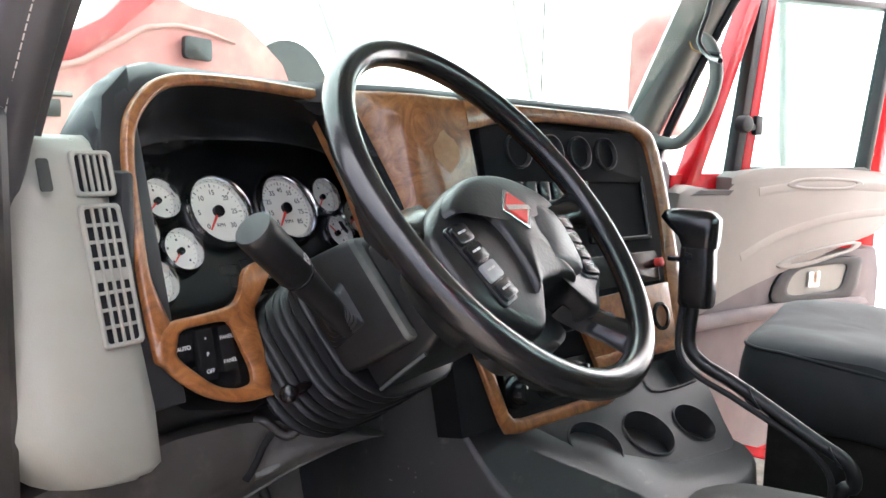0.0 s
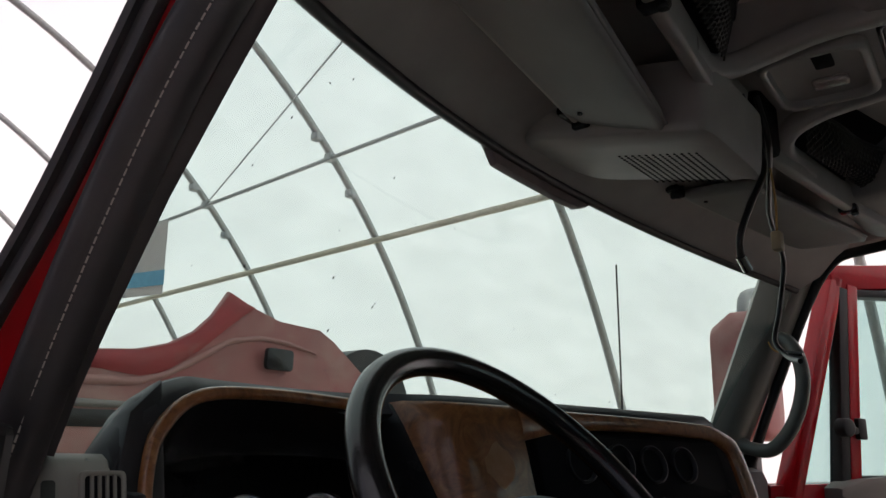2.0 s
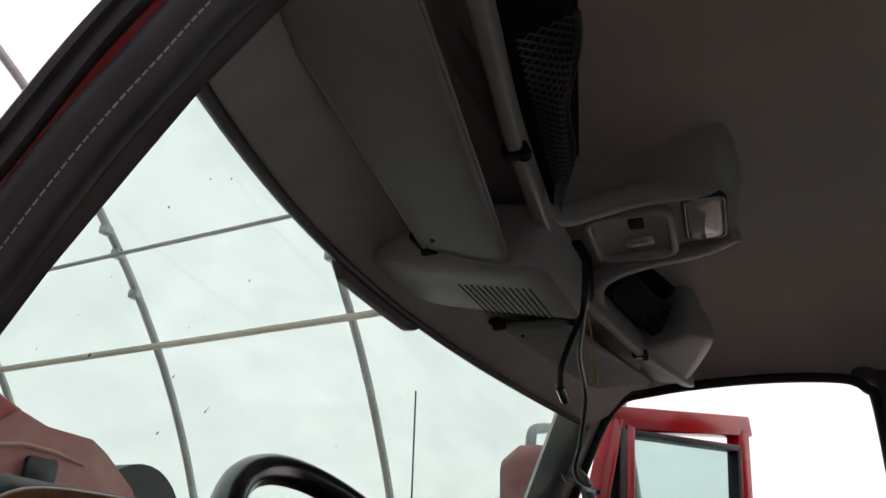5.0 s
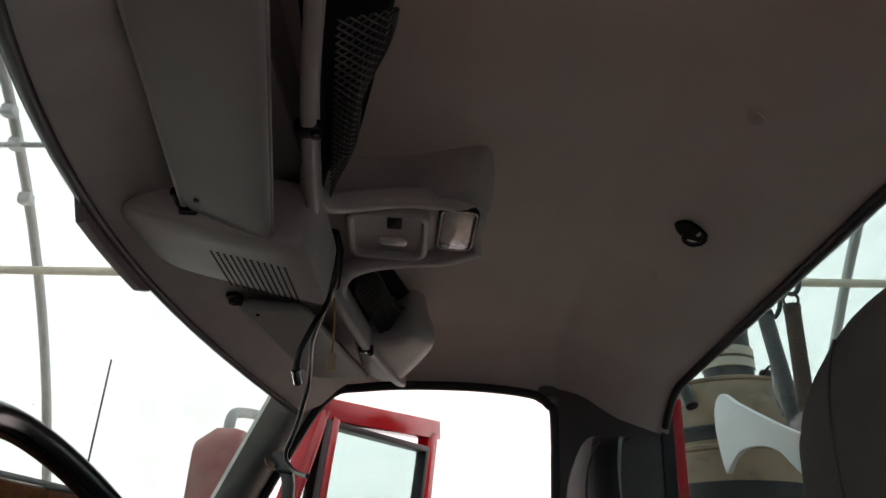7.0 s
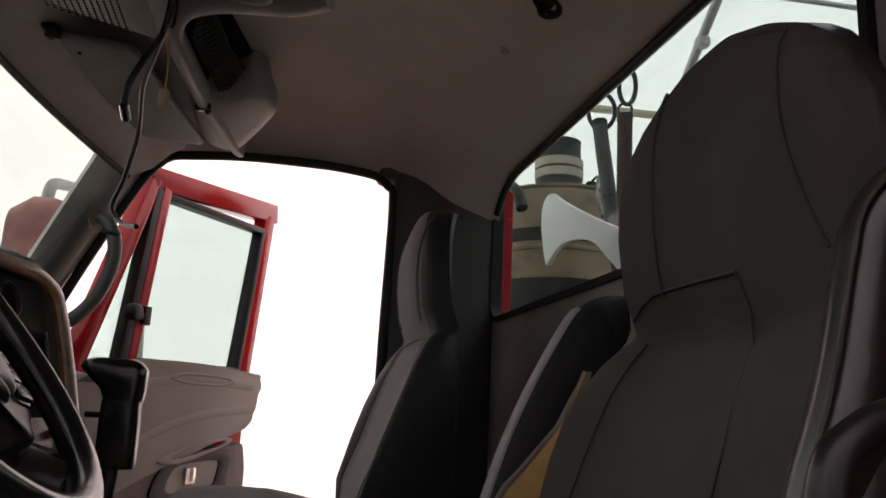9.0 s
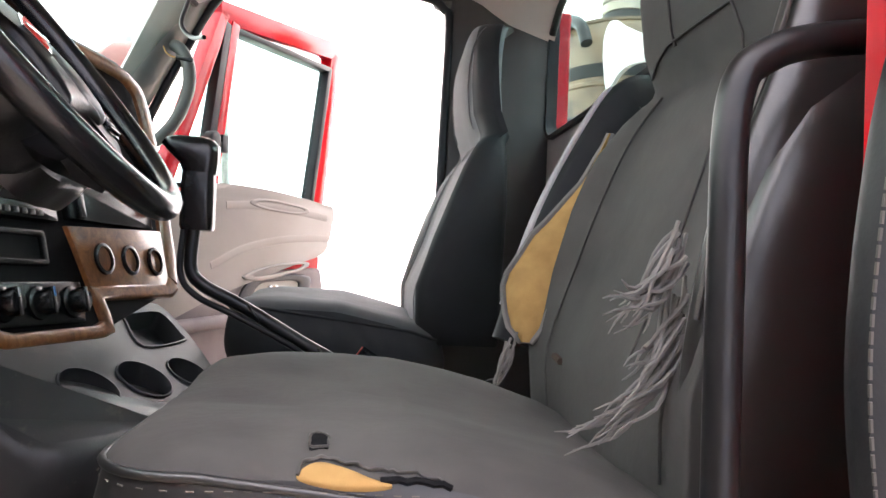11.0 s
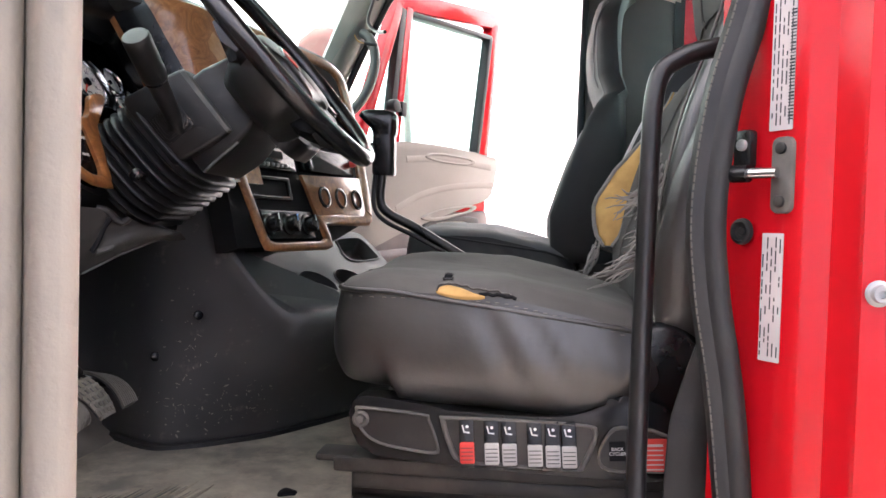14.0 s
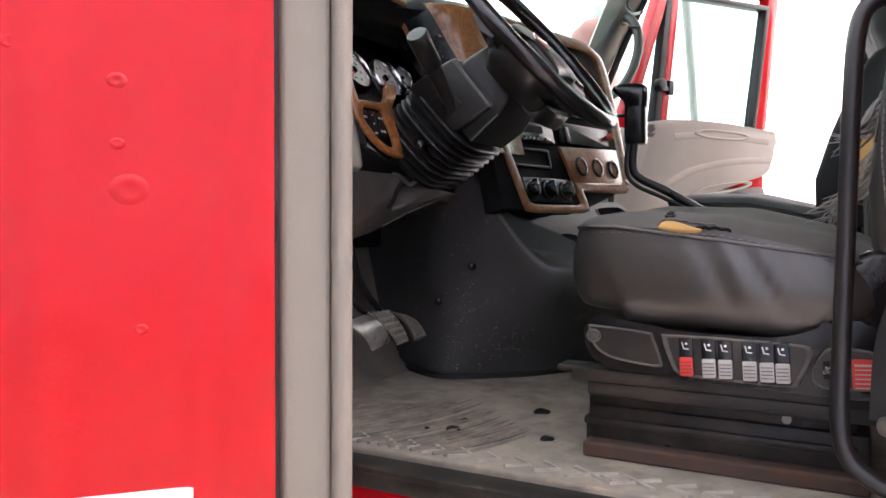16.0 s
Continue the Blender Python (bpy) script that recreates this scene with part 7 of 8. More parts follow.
for path in ([(1.395, 0.060, 2.640), (1.43, 0.12, 2.636), (1.44, 0.20, 2.632), (1.445, 0.27, 2.622), (1.462, 0.315, 2.606), (1.52, 0.330, 2.588), (1.60, 0.318, 2.580)],
             [(1.245, 0.062, 2.645), (1.212, 0.12, 2.640), (1.202, 0.20, 2.636), (1.196, 0.26, 2.624), (1.175, 0.305, 2.606), (1.12, 0.325, 2.588), (1.04, 0.318, 2.580)]):
    part("pod_flange", sweep(bmesh.new(), smooth_path(path, 6), rrect(0.030, 0.034, 0.010, 3), up=(0, 0, 1)), M_OVER, over, smooth=50)
# near-black block added as the shade in the console's opening
part("console_void", boxes(((1.375, 0.34, 2.60), (0.10, 0.05, 0.10)), bevel=0.01), M_SHADEBLACK, over)
MDB = down(1.325, 0.226, 2.634) @ Matrix.Rotation(-0.06, 4, "Z")
part("dome_bezel", ring_plate(rrect(0.186, 0.148, 0.03, 5), rrect(0.160, 0.122, 0.024, 5), 0.016, MDB, round_=0.006), M_OVER, over, smooth=50)
part("dome_recess", loft(bmesh.new(), [[MDB @ V(x * kx, y * ky, z) for x, y in rrect(0.162, 0.124, 0.024, 5)] for kx, ky, z in ((1.0, 1.0, 0.014), (0.98, 0.96, 0.003), (0.9, 0.86, 0.001))], True, False, True), M_OVER, over, smooth=40)
part("dome_switch", plate(rrect(0.048, 0.026, 0.004), 0.006, MDB @ Matrix.Translation((-0.045, 0.012, 0.001)), 0.002), M_SHADEBLACK, over, smooth=40)
part("map_lens", plate(rrect(0.032, 0.052, 0.010), 0.008, MDB @ Matrix.Translation((0.032, 0.010, 0.001)), 0.004), M_LENS, over, smooth=40)
part("map_reflector", plate(rrect(0.028, 0.048, 0.009), 0.001, MDB @ Matrix.Translation((0.032, 0.010, 0.001))), M_LABEL, over)
MLN = down(1.298, 0.102, 2.634) @ Matrix.Rotation(-0.06, 4, "Z")
part("lens_bezel", ring_plate(rrect(0.162, 0.070, 0.020, 5), rrect(0.146, 0.054, 0.016, 5), 0.010, MLN, round_=0.004), M_BLACK, over, smooth=50)
part("lamp_lens", plate(rrect(0.146, 0.054, 0.016), 0.012, MLN, 0.005), M_LENS, over, "clear dome lamp lens", smooth=40)
part("lamp_reflector", plate(rrect(0.140, 0.050, 0.015), 0.002, MLN), M_LABEL, over)
# sun visors: the driver's hangs a little lower than the passenger's
def visor(pi, fi, fo, po):
    vs = empty("sun_visor", "grey-green padded sun visor folded against the header", "sun visor", "cab sun visors")
    c = [Vector(p) for p in (pi, fi, fo, po)]
    def at(u, v):
        return c[0].lerp(c[3], u).lerp(c[1].lerp(c[2], u), v)
    nrm = (c[3] - c[0]).cross(c[1] - c[0]).normalized()
    nrm = nrm if nrm.z < 0 else -nrm
    ol = [(x + 0.5, y + 0.5) for x, y in rrect(1.0, 1.0, 0.09, 5)]
    part("pad", loft(bmesh.new(), [[at(0.5 + (u - 0.5) * k, 0.5 + (v - 0.5) * k) + nrm * d for u, v in ol] for k, d in ((0.97, -0.008), (1.0, -0.003), (1.0, 0.004), (0.985, 0.009), (0.9, 0.011), (0.4, 0.012))]), M_VISOR, vs, smooth=60)
    part("pivot", tube([at(-0.03, -0.03), at(1.0, -0.03)], 0.007, 10), M_OVER, vs, smooth=60)
    part("edge_welt", tube([at(u, 1.0) + nrm * 0.002 for u in (0.04, 0.3, 0.6, 0.96)], 0.0028, 6), M_VISOR, vs, smooth=60)
    q = at(0.0, -0.04)
    part("clip", boxes((q + V(0, 0, 0.002), (0.055, 0.026, 0.014)), (q + V(0.012 if pi[0] < CX else -0.012, -0.006, -0.004), (0.012, 0.028, 0.024)), bevel=0.004), M_BLACK, vs, smooth=40)
    part("screw", disc(bmesh.new(), Matrix.Translation(at(0.09, 0.20) + nrm * 0.010) @ MZ, 0.004, 0.004, 10), M_BLACK, vs)
    return vs


visor((1.085, 0.505, 2.548), (1.120, 0.378, 2.508), (0.490, 0.265, 2.513), (0.520, 0.418, 2.548))
visor((1.545, 0.540, 2.572), (1.540, 0.405, 2.566), (2.060, 0.310, 2.566), (2.030, 0.455, 2.560))
# loose wiring hanging from the console
wire = empty("loose_wiring", "loose black cables with plug hanging from the console", "cable")
part("cable", tube(smooth_path([(1.30, 0.335, 2.62), (1.33, 0.325, 2.55), (1.335, 0.322, 2.50), (1.30, 0.335, 2.44), (1.288, 0.35, 2.39), (1.298, 0.355, 2.362)], 7), 0.0055, 8), M_BARK, wire, smooth=60)
part("plug", tube([(1.298, 0.355, 2.362), (1.318, 0.352, 2.345)], 0.008, 12), M_CHROME, wire, "chrome cable plug", smooth=60)
part("cable", tube(smooth_path([(1.32, 0.318, 2.62), (1.34, 0.312, 2.55), (1.45, 0.348, 2.515), (1.55, 0.379, 2.493), (1.68, 0.40, 2.465), (1.71, 0.408, 2.43), (1.70, 0.42, 2.35), (1.715, 0.437, 2.297), (1.69, 0.41, 2.262), (1.62, 0.37, 2.243)], 7), 0.0048, 8), M_BARK, wire, smooth=60)
part("wire", tube(smooth_path([(1.33, 0.310, 2.50), (1.31, 0.302, 2.44), (1.288, 0.298, 2.39)], 5), 0.0018, 6), M_FOAM, wire, smooth=60)
part("connector", boxes(((1.283, 0.297, 2.372), (0.018, 0.014, 0.028)), bevel=0.003), mat("amber_nylon", (0.42, 0.33, 0.20), None, 0.5), wire, "yellowed nylon connector", smooth=40)
part("wire", tube(smooth_path([(2.15, 0.60, 2.46), (2.135, 0.585, 2.40), (2.125, 0.572, 2.36), (2.12, 0.555, 2.335), (2.115, 0.515, 2.325)], 6), 0.0022, 6), M_FOAM, wire, smooth=60)
part("wire_end", tube([(2.118, 0.535, 2.329), (2.112, 0.49, 2.322)], 0.0055, 8), M_BARK, wire, smooth=60)
# headliner hole and buttons
for x, y, r, m_ in ((1.292, -0.311, 0.022, M_SHADEBLACK), (0.957, -0.300, 0.010, M_LINER), (1.50, -0.30, 0.008, M_LINER)):
    z = liner_z(x, y)
    b = loft(bmesh.new(), [[V(x + q * r * math.cos(t) * (1 + 0.12 * math.sin(3 * t)), y + q * r * math.sin(t), z - h + 0.5 * q * r * math.sin(t)) for t in [2 * math.pi * i / 24 for i in range(24)]] for q, h in ((1.25, 0.0005), (1.1, 0.006), (0.95, 0.005), (0.7, 0.001))], True, False, True)
    tagged(part("headliner_plug", b, m_, smooth=60), "dark torn plug hole in the headliner" if r > 0.02 else "cloth covered headliner button", "headliner plug")
tagged(part("coat_hook", tube(smooth_path([(1.292, -0.300, 2.638), (1.290, -0.296, 2.622), (1.286, -0.306, 2.612), (1.280, -0.322, 2.612), (1.278, -0.330, 2.620)], 5), 0.0042, 8), M_BLACK, smooth=60), "small black coat hook in the headliner", "coat hook")

# dark tab strip hanging from the windscreen's upper edge
rings = []
for k in range(13):
    x = 1.052 + 0.372 * k / 12
    t = ws_top((x - CX) / 0.8)
    e_ = min(1.0, k / 1.0, (12 - k) / 1.6)
    lo_ = 0.004 + 0.028 * max(0.0, e_)
    rings.append([t + V(0, 0.010, 0.006), t + V(0, -0.004, 0.006), t + V(0, -0.004, -lo_ + 0.002), t + V(0, 0.0, -lo_), t + V(0, 0.010, -lo_)])
bm = loft(bmesh.new(), rings)
bmesh.ops.recalc_face_normals(bm, faces=bm.faces)
tagged(part("header_tab", bm, mat("mauve_grey_plastic", (0.20, 0.16, 0.165), (0.16, 0.13, 0.135), 0.4), smooth=40), "dark mauve plastic tab on the windscreen's upper edge", "trim tab", kind="structure")

# ---- outside, seen through the glass ----
HOOD_TOP = [(0.55, 2.20), (1.0, 2.33), (1.35, 2.395), (1.485, 2.409), (1.62, 2.425), (1.74, 2.460), (1.84, 2.518), (1.92, 2.60), (1.98, 2.70), (2.10, 2.655), (2.245, 2.618), (2.36, 2.615), (2.47, 2.612), (2.56, 2.57), (2.65, 2.51), (2.74, 2.45)]


def hood_ring(y, dz, s):
    pts = HOOD_TOP + [(2.80, 2.35), (2.84, 2.2), (2.86, 1.6), (2.86, 1.2), (0.55, 1.2)]
    return [V(1.9 + (x - 1.9) * s, y, z + dz) for x, z in pts]


hood = empty("raised_hood", "faded red fibreglass truck hood tilted up ahead of the cab", "truck hood")
bm = loft(bmesh.new(), [hood_ring(2.60, 0, 1.0), hood_ring(2.62, 0.004, 1.0), hood_ring(2.72, -0.08, 1.0), hood_ring(3.0, -0.35, 0.96)])
bmesh.ops.recalc_face_normals(bm, faces=bm.faces)
part("shell", bm, M_FADEDHAZE, hood, smooth=35)


def hood_band(name, top, low, material, d, bulge):
    """Moulded band across the hood's inner face between two lines."""
    n = 40
    x0, x1 = max(top[0][0], low[0][0]), min(top[-1][0], low[-1][0])
    rows = [[], [], [], []]
    for k in range(n + 1):
        x = x0 + (x1 - x0) * k / n
        zt = float(np.interp(x, [a for a, b in top], [b for a, b in top]))
        zl = min(zt - 0.002, float(np.interp(x, [a for a, b in low], [b for a, b in low])))
        for r_, (q, dy) in enumerate(((0, 0), (0.3, bulge), (0.7, bulge), (1, 0))):
            rows[r_].append(V(x, 2.6 - d - dy, zt + (zl - zt) * q))
    part(name, loft(bmesh.new(), rows, closed=False), material, hood, smooth=60)


M_LIP = mat("dull_red_fibreglass", (0.40, 0.028, 0.034), (0.33, 0.04, 0.042), 0.45, scale=7, spots=(0.34, 0.15, 0.13), spot_scale=9, spot_edge=(0.55, 0.8))
M_PINKB = mat("chalky_pink_fibreglass", (0.46, 0.25, 0.22), (0.40, 0.19, 0.17), 0.6, scale=8)
hood_band("upper_lip", [(a, b - 0.003) for a, b in HOOD_TOP], [(0.55, 2.12), (1.35, 2.335), (1.476, 2.343), (1.625, 2.33), (1.72, 2.352), (1.797, 2.40), (1.88, 2.46), (1.955, 2.529), (2.053, 2.612), (2.10, 2.65)], M_LIP, 0.004, 0.012)
hood_band("pink_wave", [(1.1, 2.29), (1.50, 2.322), (1.625, 2.322), (1.74, 2.36), (1.86, 2.43), (2.0, 2.515), (2.15, 2.545), (2.30, 2.54), (2.45, 2.51)], [(1.1, 2.25), (1.50, 2.29), (1.625, 2.295), (1.74, 2.335), (1.86, 2.40), (2.0, 2.49), (2.15, 2.525), (2.30, 2.52), (2.45, 2.50)], M_PINKB, 0.004, 0.010)
hood_band("pale_band", [(0.7, 2.235), (1.45, 2.238), (1.70, 2.237)], [(0.7, 2.205), (1.45, 2.210), (1.70, 2.218)], M_CREAM, 0.006, 0.012)
# dark band paints the shadow below the pale band
hood_band("seal_strip", [(0.7, 2.20), (1.45, 2.203), (1.72, 2.21)], [(0.7, 2.12), (1.45, 2.145), (1.66, 2.148)], M_DIRTY, 0.004, 0.004)
part("vent_plug", plate(rrect(0.14, 0.09, 0.02), 0.02, basis((2.227, 2.575, 2.452), (1, 0, 0), (0, 0, 1)), 0.004), M_BLACK, hood, smooth=40)
part("fender_liner", loft(bmesh.new(), [[V(2.92 + 0.30 * math.cos(t), y, 2.28 + 0.31 * math.sin(t)) for t in [2 * math.pi * i / 30 for i in range(30)]] for y in (2.72, 3.0)]), M_RUBBER, hood, smooth=40)
mir = empty("side_mirror", "red side mirror on a bent grey tube arm", "mirror")
part("housing", loft(bmesh.new(), [[V(3.125 + x * k, 0.925 + d_, 2.39 + y * k) for x, y in rrect(0.27, 0.47, 0.09, 5)] for k, d_ in ((0.86, -0.06), (0.97, -0.05), (1.0, -0.02), (1.0, 0.05), (0.8, 0.12))]), M_FADEDHAZE, mir, smooth=60)
part("arm", tube(smooth_path([(3.135, 0.955, 2.58), (3.145, 0.955, 2.66), (3.185, 0.955, 2.705), (3.315, 0.955, 2.74), (3.515, 0.945, 2.78)], 6), 0.022, 10), M_STEEL, mir, smooth=60)
tagged(part("whip_antenna", tube([(3.20, 1.5, 1.9), (3.19, 1.5, 2.91)], 0.004, 6), M_BLACK), "thin black whip antenna beside the hood", "antenna")
BEHIND = []
tank = empty("banded_tank", "brown banded tank with black neck standing behind the cab", "tank")
BEHIND.append(tank)
TX, TY = 2.665, -0.86
M_BROWN = mat("brown_tank_coating", (0.34, 0.245, 0.15), (0.23, 0.155, 0.095), 0.35, scale=6, spots=(0.07, 0.052, 0.038), spot_scale=5, spot_edge=(0.5, 0.72))
M_WEATHER = mat("weathered_dark_steel", (0.055, 0.058, 0.056), (0.033, 0.034, 0.034), 0.5, scale=20, spots=(0.10, 0.055, 0.04), spot_scale=24, spot_edge=(0.58, 0.78))


def turned(rz, n=40):
    """Rings of a body turned about the tank's axis, from (radius, height) pairs."""
    return loft(bmesh.new(), [[V(TX + r * math.cos(t), TY + r * math.sin(t), z) for t in [2 * math.pi * i / n for i in range(n)]] for r, z in rz])


part("body", turned(((0.235, 1.5), (0.24, 2.30), (0.24, 2.485), (0.246, 2.49), (0.246, 2.50), (0.24, 2.505), (0.24, 2.685), (0.232, 2.70), (0.237, 2.703), (0.237, 2.712), (0.20, 2.724), (0.09, 2.735))), M_BROWN, tank, smooth=40)
part("neck", turned(((0.083, 2.725), (0.083, 2.79), (0.078, 2.795), (0.078, 2.92), (0.080, 2.935), (0.072, 2.938), (0.068, 2.90)), 28), M_WEATHER, tank, smooth=40)
for z, h in ((2.515, 0.050), (2.27, 0.125)):
    part("tank_band", turned(((0.235, z), (0.2425, z + 0.003), (0.2425, z + h - 0.003), (0.235, z + h))), M_FRAME, tank, "dark strap round the tank", smooth=40)
for z in (2.789, 2.829):
    part("neck_band", turned(((0.076, z), (0.088, z + 0.003), (0.088, z + 0.033), (0.076, z + 0.036)), 28), M_BEIGE, tank, "beige clamp band", smooth=40)
kn = part("clamp_knob", boxes(((TX - 0.060, TY - 0.10, 2.765), (0.030, 0.034, 0.036)), bevel=0.006), M_FRAME, tank, smooth=40)
part("wire", tube(smooth_path([(TX - 0.07, TY - 0.09, 2.77), (2.46, -0.92, 2.755), (2.32, -0.86, 2.68), (2.10, -0.76, 2.565), (1.99, -0.73, 2.48)], 6), 0.0045, 6), M_RUBBER, kn, smooth=60)
part("hose", tube(smooth_path([(2.62, -0.62, 2.70), (2.55, -0.62, 2.715), (2.45, -0.63, 2.67), (2.41, -0.64, 2.60)], 6), 0.020, 10), M_RUBBER, tank, smooth=60)
pan = smooth2([(-2.005, 2.49), (-1.985, 2.512), (-1.94, 2.513), (-1.87, 2.475), (-1.72, 2.405), (-1.576, 2.343), (-1.34, 2.25), (-1.34, 2.12), (-1.584, 2.270), (-1.66, 2.322), (-1.753, 2.352), (-1.85, 2.362), (-1.92, 2.350), (-1.972, 2.328), (-2.0, 2.40), (-2.014, 2.453)], 3)
BEHIND.append(tagged(part("white_fairing", plate(pan, 0.012, basis((0, -0.576, 0), (-1, 0, 0), (0, 0, 1)), 0.003), mat("white_painted_steel", (0.66, 0.645, 0.65), (0.60, 0.585, 0.59), 0.4, scale=4), smooth=40), "white curved painted steel fairing behind the cab", "fairing"))
RGT = V(-0.40, -0.916, 0)           # across the struts' rings
for top, low, r, m_, ring in (((1.994, -0.72, 2.747), (1.83, -0.72, 2.17), 0.0205, M_WEATHER, (0.036, 0.052, 0.034)), ((1.836, -0.72, 2.707), (1.848, -0.72, 2.15), 0.0195, M_RUST, (0.021, 0.050, 0.082))):
    st = empty("gas_strut", "dark weathered strut with ring hook behind the cab", "strut", "struts behind the cab")
    BEHIND.append(st)
    a, e_ = Vector(top), Vector(low)
    part("tube", tube([e_, a], r, 14), m_, st, smooth=60)
    part("cap", tube([a.lerp(e_, 0.02), a + V(0, 0, 0.004)], r * 1.08, 14), M_FRAME, st, smooth=40)
    rx, rz, up_ = ring
    if rx < 0.03:
        part("eye", tube([a + RGT * 0.017 * math.cos(t) + V(0, 0, 0.018 + 0.017 * math.sin(t)) for t in [2 * math.pi * i / 16 for i in range(16)]], 0.0036, 6, closed=True), M_WEATHER, st, smooth=60)
    part("ring", tube([a + RGT * (rx * math.cos(t) + 0.006) + V(0, 0, up_ + rz * math.sin(t)) for t in [2 * math.pi * i / 24 for i in range(24)]], 0.0062, 8, closed=True), M_WEATHER, st, smooth=60)
tagged(part("red_upright", boxes(((2.372, -0.556, 2.11), (0.085, 0.07, 1.02)), bevel=0.01), M_RED), "red painted upright post behind the cab", "post")
SETBACK = Matrix.Translation((0.110, 0.118, 1.965)) @ Matrix.Scale(1.4, 4) @ Matrix.Translation((-0.110, -0.118, -1.965))
for ob in BEHIND:
    for o_ in [ob, *ob.children_recursive]:
        if o_.data:
            o_.data.transform(SETBACK)
# bright debris on the ground beyond the passenger side
random.seed(11)
for k in range(14):
    x, y = random.uniform(3.6, 5.2), random.uniform(-0.7, 1.0)
    bm = boxes(((0, 0, 0.04), (random.uniform(0.15, 0.5), random.uniform(0.08, 0.25), random.uniform(0.06, 0.14))), bevel=0.015, M=Matrix.Translation((x, y, 0)) @ Matrix.Rotation(random.uniform(0, 3), 4, "Z"))
    tagged(part("timber_offcut", bm, random.choice((M_FOAM, M_CREAM, M_TAUPE, M_WOOD))), "pale timber offcut lying on the ground", "offcut", "offcuts on the ground")

# ---- red door jamb fittings ----
MJ = basis((0.357, -0.2772, 1.8), (-0.83, -0.55, 0), (0, 0, 1))
MJ = MJ if (MJ.to_3x3() @ V(0, 0, 1)).x < 0 else basis((0.357, -0.2772, 1.8), (0.83, 0.55, 0), (0, 0, 1)) 
JS = 1 if (MJ.to_3x3() @ V(1, 0, 0)).x < 0 else -1


def jam(name, cx, z, w, h, d, material, label, category, r=0.002, z0=0.0, bevel=0.0):
    return tagged(part(name, plate(rrect(w, h, r, 3), d, MJ @ Matrix.Translation((JS * cx, z - 1.8, z0)), bevel), material, smooth=40), label, category)


for nm, z, h, n_ in (("label_sticker", 1.90, 0.135, 12), ("label_sticker", 1.667, 0.128, 14)):
    st = jam(nm, -0.002 if z > 1.8 else -0.006, z, 0.027 if z > 1.8 else 0.025, h, 0.0008, M_LABEL, "pale specification sticker with fine print on the red jamb", "sticker", 0.001, 0.0015)
    b = bmesh.new()
    random.seed(int(z * 100))
    for c in range(5):
        zz = -h / 2 + 0.005
        while zz < h / 2 - 0.008:
            ln = random.uniform(0.003, 0.014)
            if random.random() < 0.75:
                box(b, (-0.0105 + 0.005 * c, zz + ln / 2, 0.0026), (0.0012, ln, 0.0004), 0, MJ @ Matrix.Translation((JS * (-0.002 if z > 1.8 else -0.006), z - 1.8, 0)))
            zz += ln + random.uniform(0.001, 0.004)
    if z > 1.8:
        for k in range(34):
            box(b, (0.011, -h / 2 + 0.01 + 0.0032 * k, 0.0027), (0.006, random.choice((0.0008, 0.0014, 0.002)), 0.0004), 0, MJ @ Matrix.Translation((JS * -0.002, z - 1.8, 0)))
    tagged(part("print_bars", b, M_MARK, st), kind="stuff")
strk = empty("door_striker", "steel door striker pin on a bolted plate", "striker")
part("plate", plate(rrect(0.024, 0.075, 0.008), 0.006, MJ @ Matrix.Translation((JS * 0.004, -0.012, 0.001)), 0.002), M_WORN, strk, smooth=40)
for dz in (0.014, -0.038):
    part("screw", disc(bmesh.new(), MJ @ Matrix.Translation((JS * 0.004, dz, 0.007)), 0.006, 0.003, 12, 0.001), M_FRAME, strk, smooth=40)
part("pin", tube([MJ @ V(JS * 0.004, -0.010, 0.012), MJ @ V(JS * -0.030, -0.010, 0.020)], 0.0055, 12), M_CHROME, strk, smooth=60)
part("pin_cap", tube([MJ @ V(JS * -0.024, -0.010, 0.0185), MJ @ V(JS * -0.042, -0.010, 0.022)], 0.009, 12), M_BLACK, strk, smooth=60)
part("switch_block", plate(rrect(0.022, 0.040, 0.005), 0.010, MJ @ Matrix.Translation((JS * -0.042, 0.016, 0.001)), 0.003), M_BLACK, strk, smooth=40)
part("plunger", disc(bmesh.new(), MJ @ Matrix.Translation((JS * -0.040, 0.020, 0.011)), 0.006, 0.004, 12, 0.001), M_STEEL, strk, smooth=40)
plug = MJ @ Matrix.Translation((JS * -0.045, -0.068, 0.001))
tagged(part("rubber_plug", loft(bmesh.new(), [[plug @ V(r * math.cos(t), r * math.sin(t), h) for t in [2 * math.pi * i / 20 for i in range(20)]] for r, h in ((0.014, 0), (0.013, 0.004), (0.010, 0.005), (0.009, 0.001), (0.005, 0.0005), (0.004, 0.002))], True, False, True), M_RUBBER, smooth=50), "black rubber plug in the red jamb", "plug")
MBT = basis((0.3095, -0.352, 1.678), (0, -1, 0), (0, 0, 1))
tagged(part("hinge_bolt", loft(bmesh.new(), [[MBT @ V(r * math.cos(t), r * math.sin(t), h) for t in [2 * math.pi * i / 20 for i in range(20)]] for r, h in ((0.0125, 0.0005), (0.0115, 0.001), (0.011, 0.003), (0.0088, 0.004), (0.0084, 0.008), (0.0075, 0.0095), (0.0042, 0.0095), (0.0038, 0.005), (0.002, 0.0045))], True, False, True), M_STEEL, smooth=40), "socket-head bolt in the red cab side", "bolt")
# white placard low on the driver's door edge, dents and chips
part("placard", door_prism(-0.150, -0.070, 1.35, 1.520, -0.0015, 0.004, 0.0006), M_WHITE, ddoor, "white placard on the door edge")
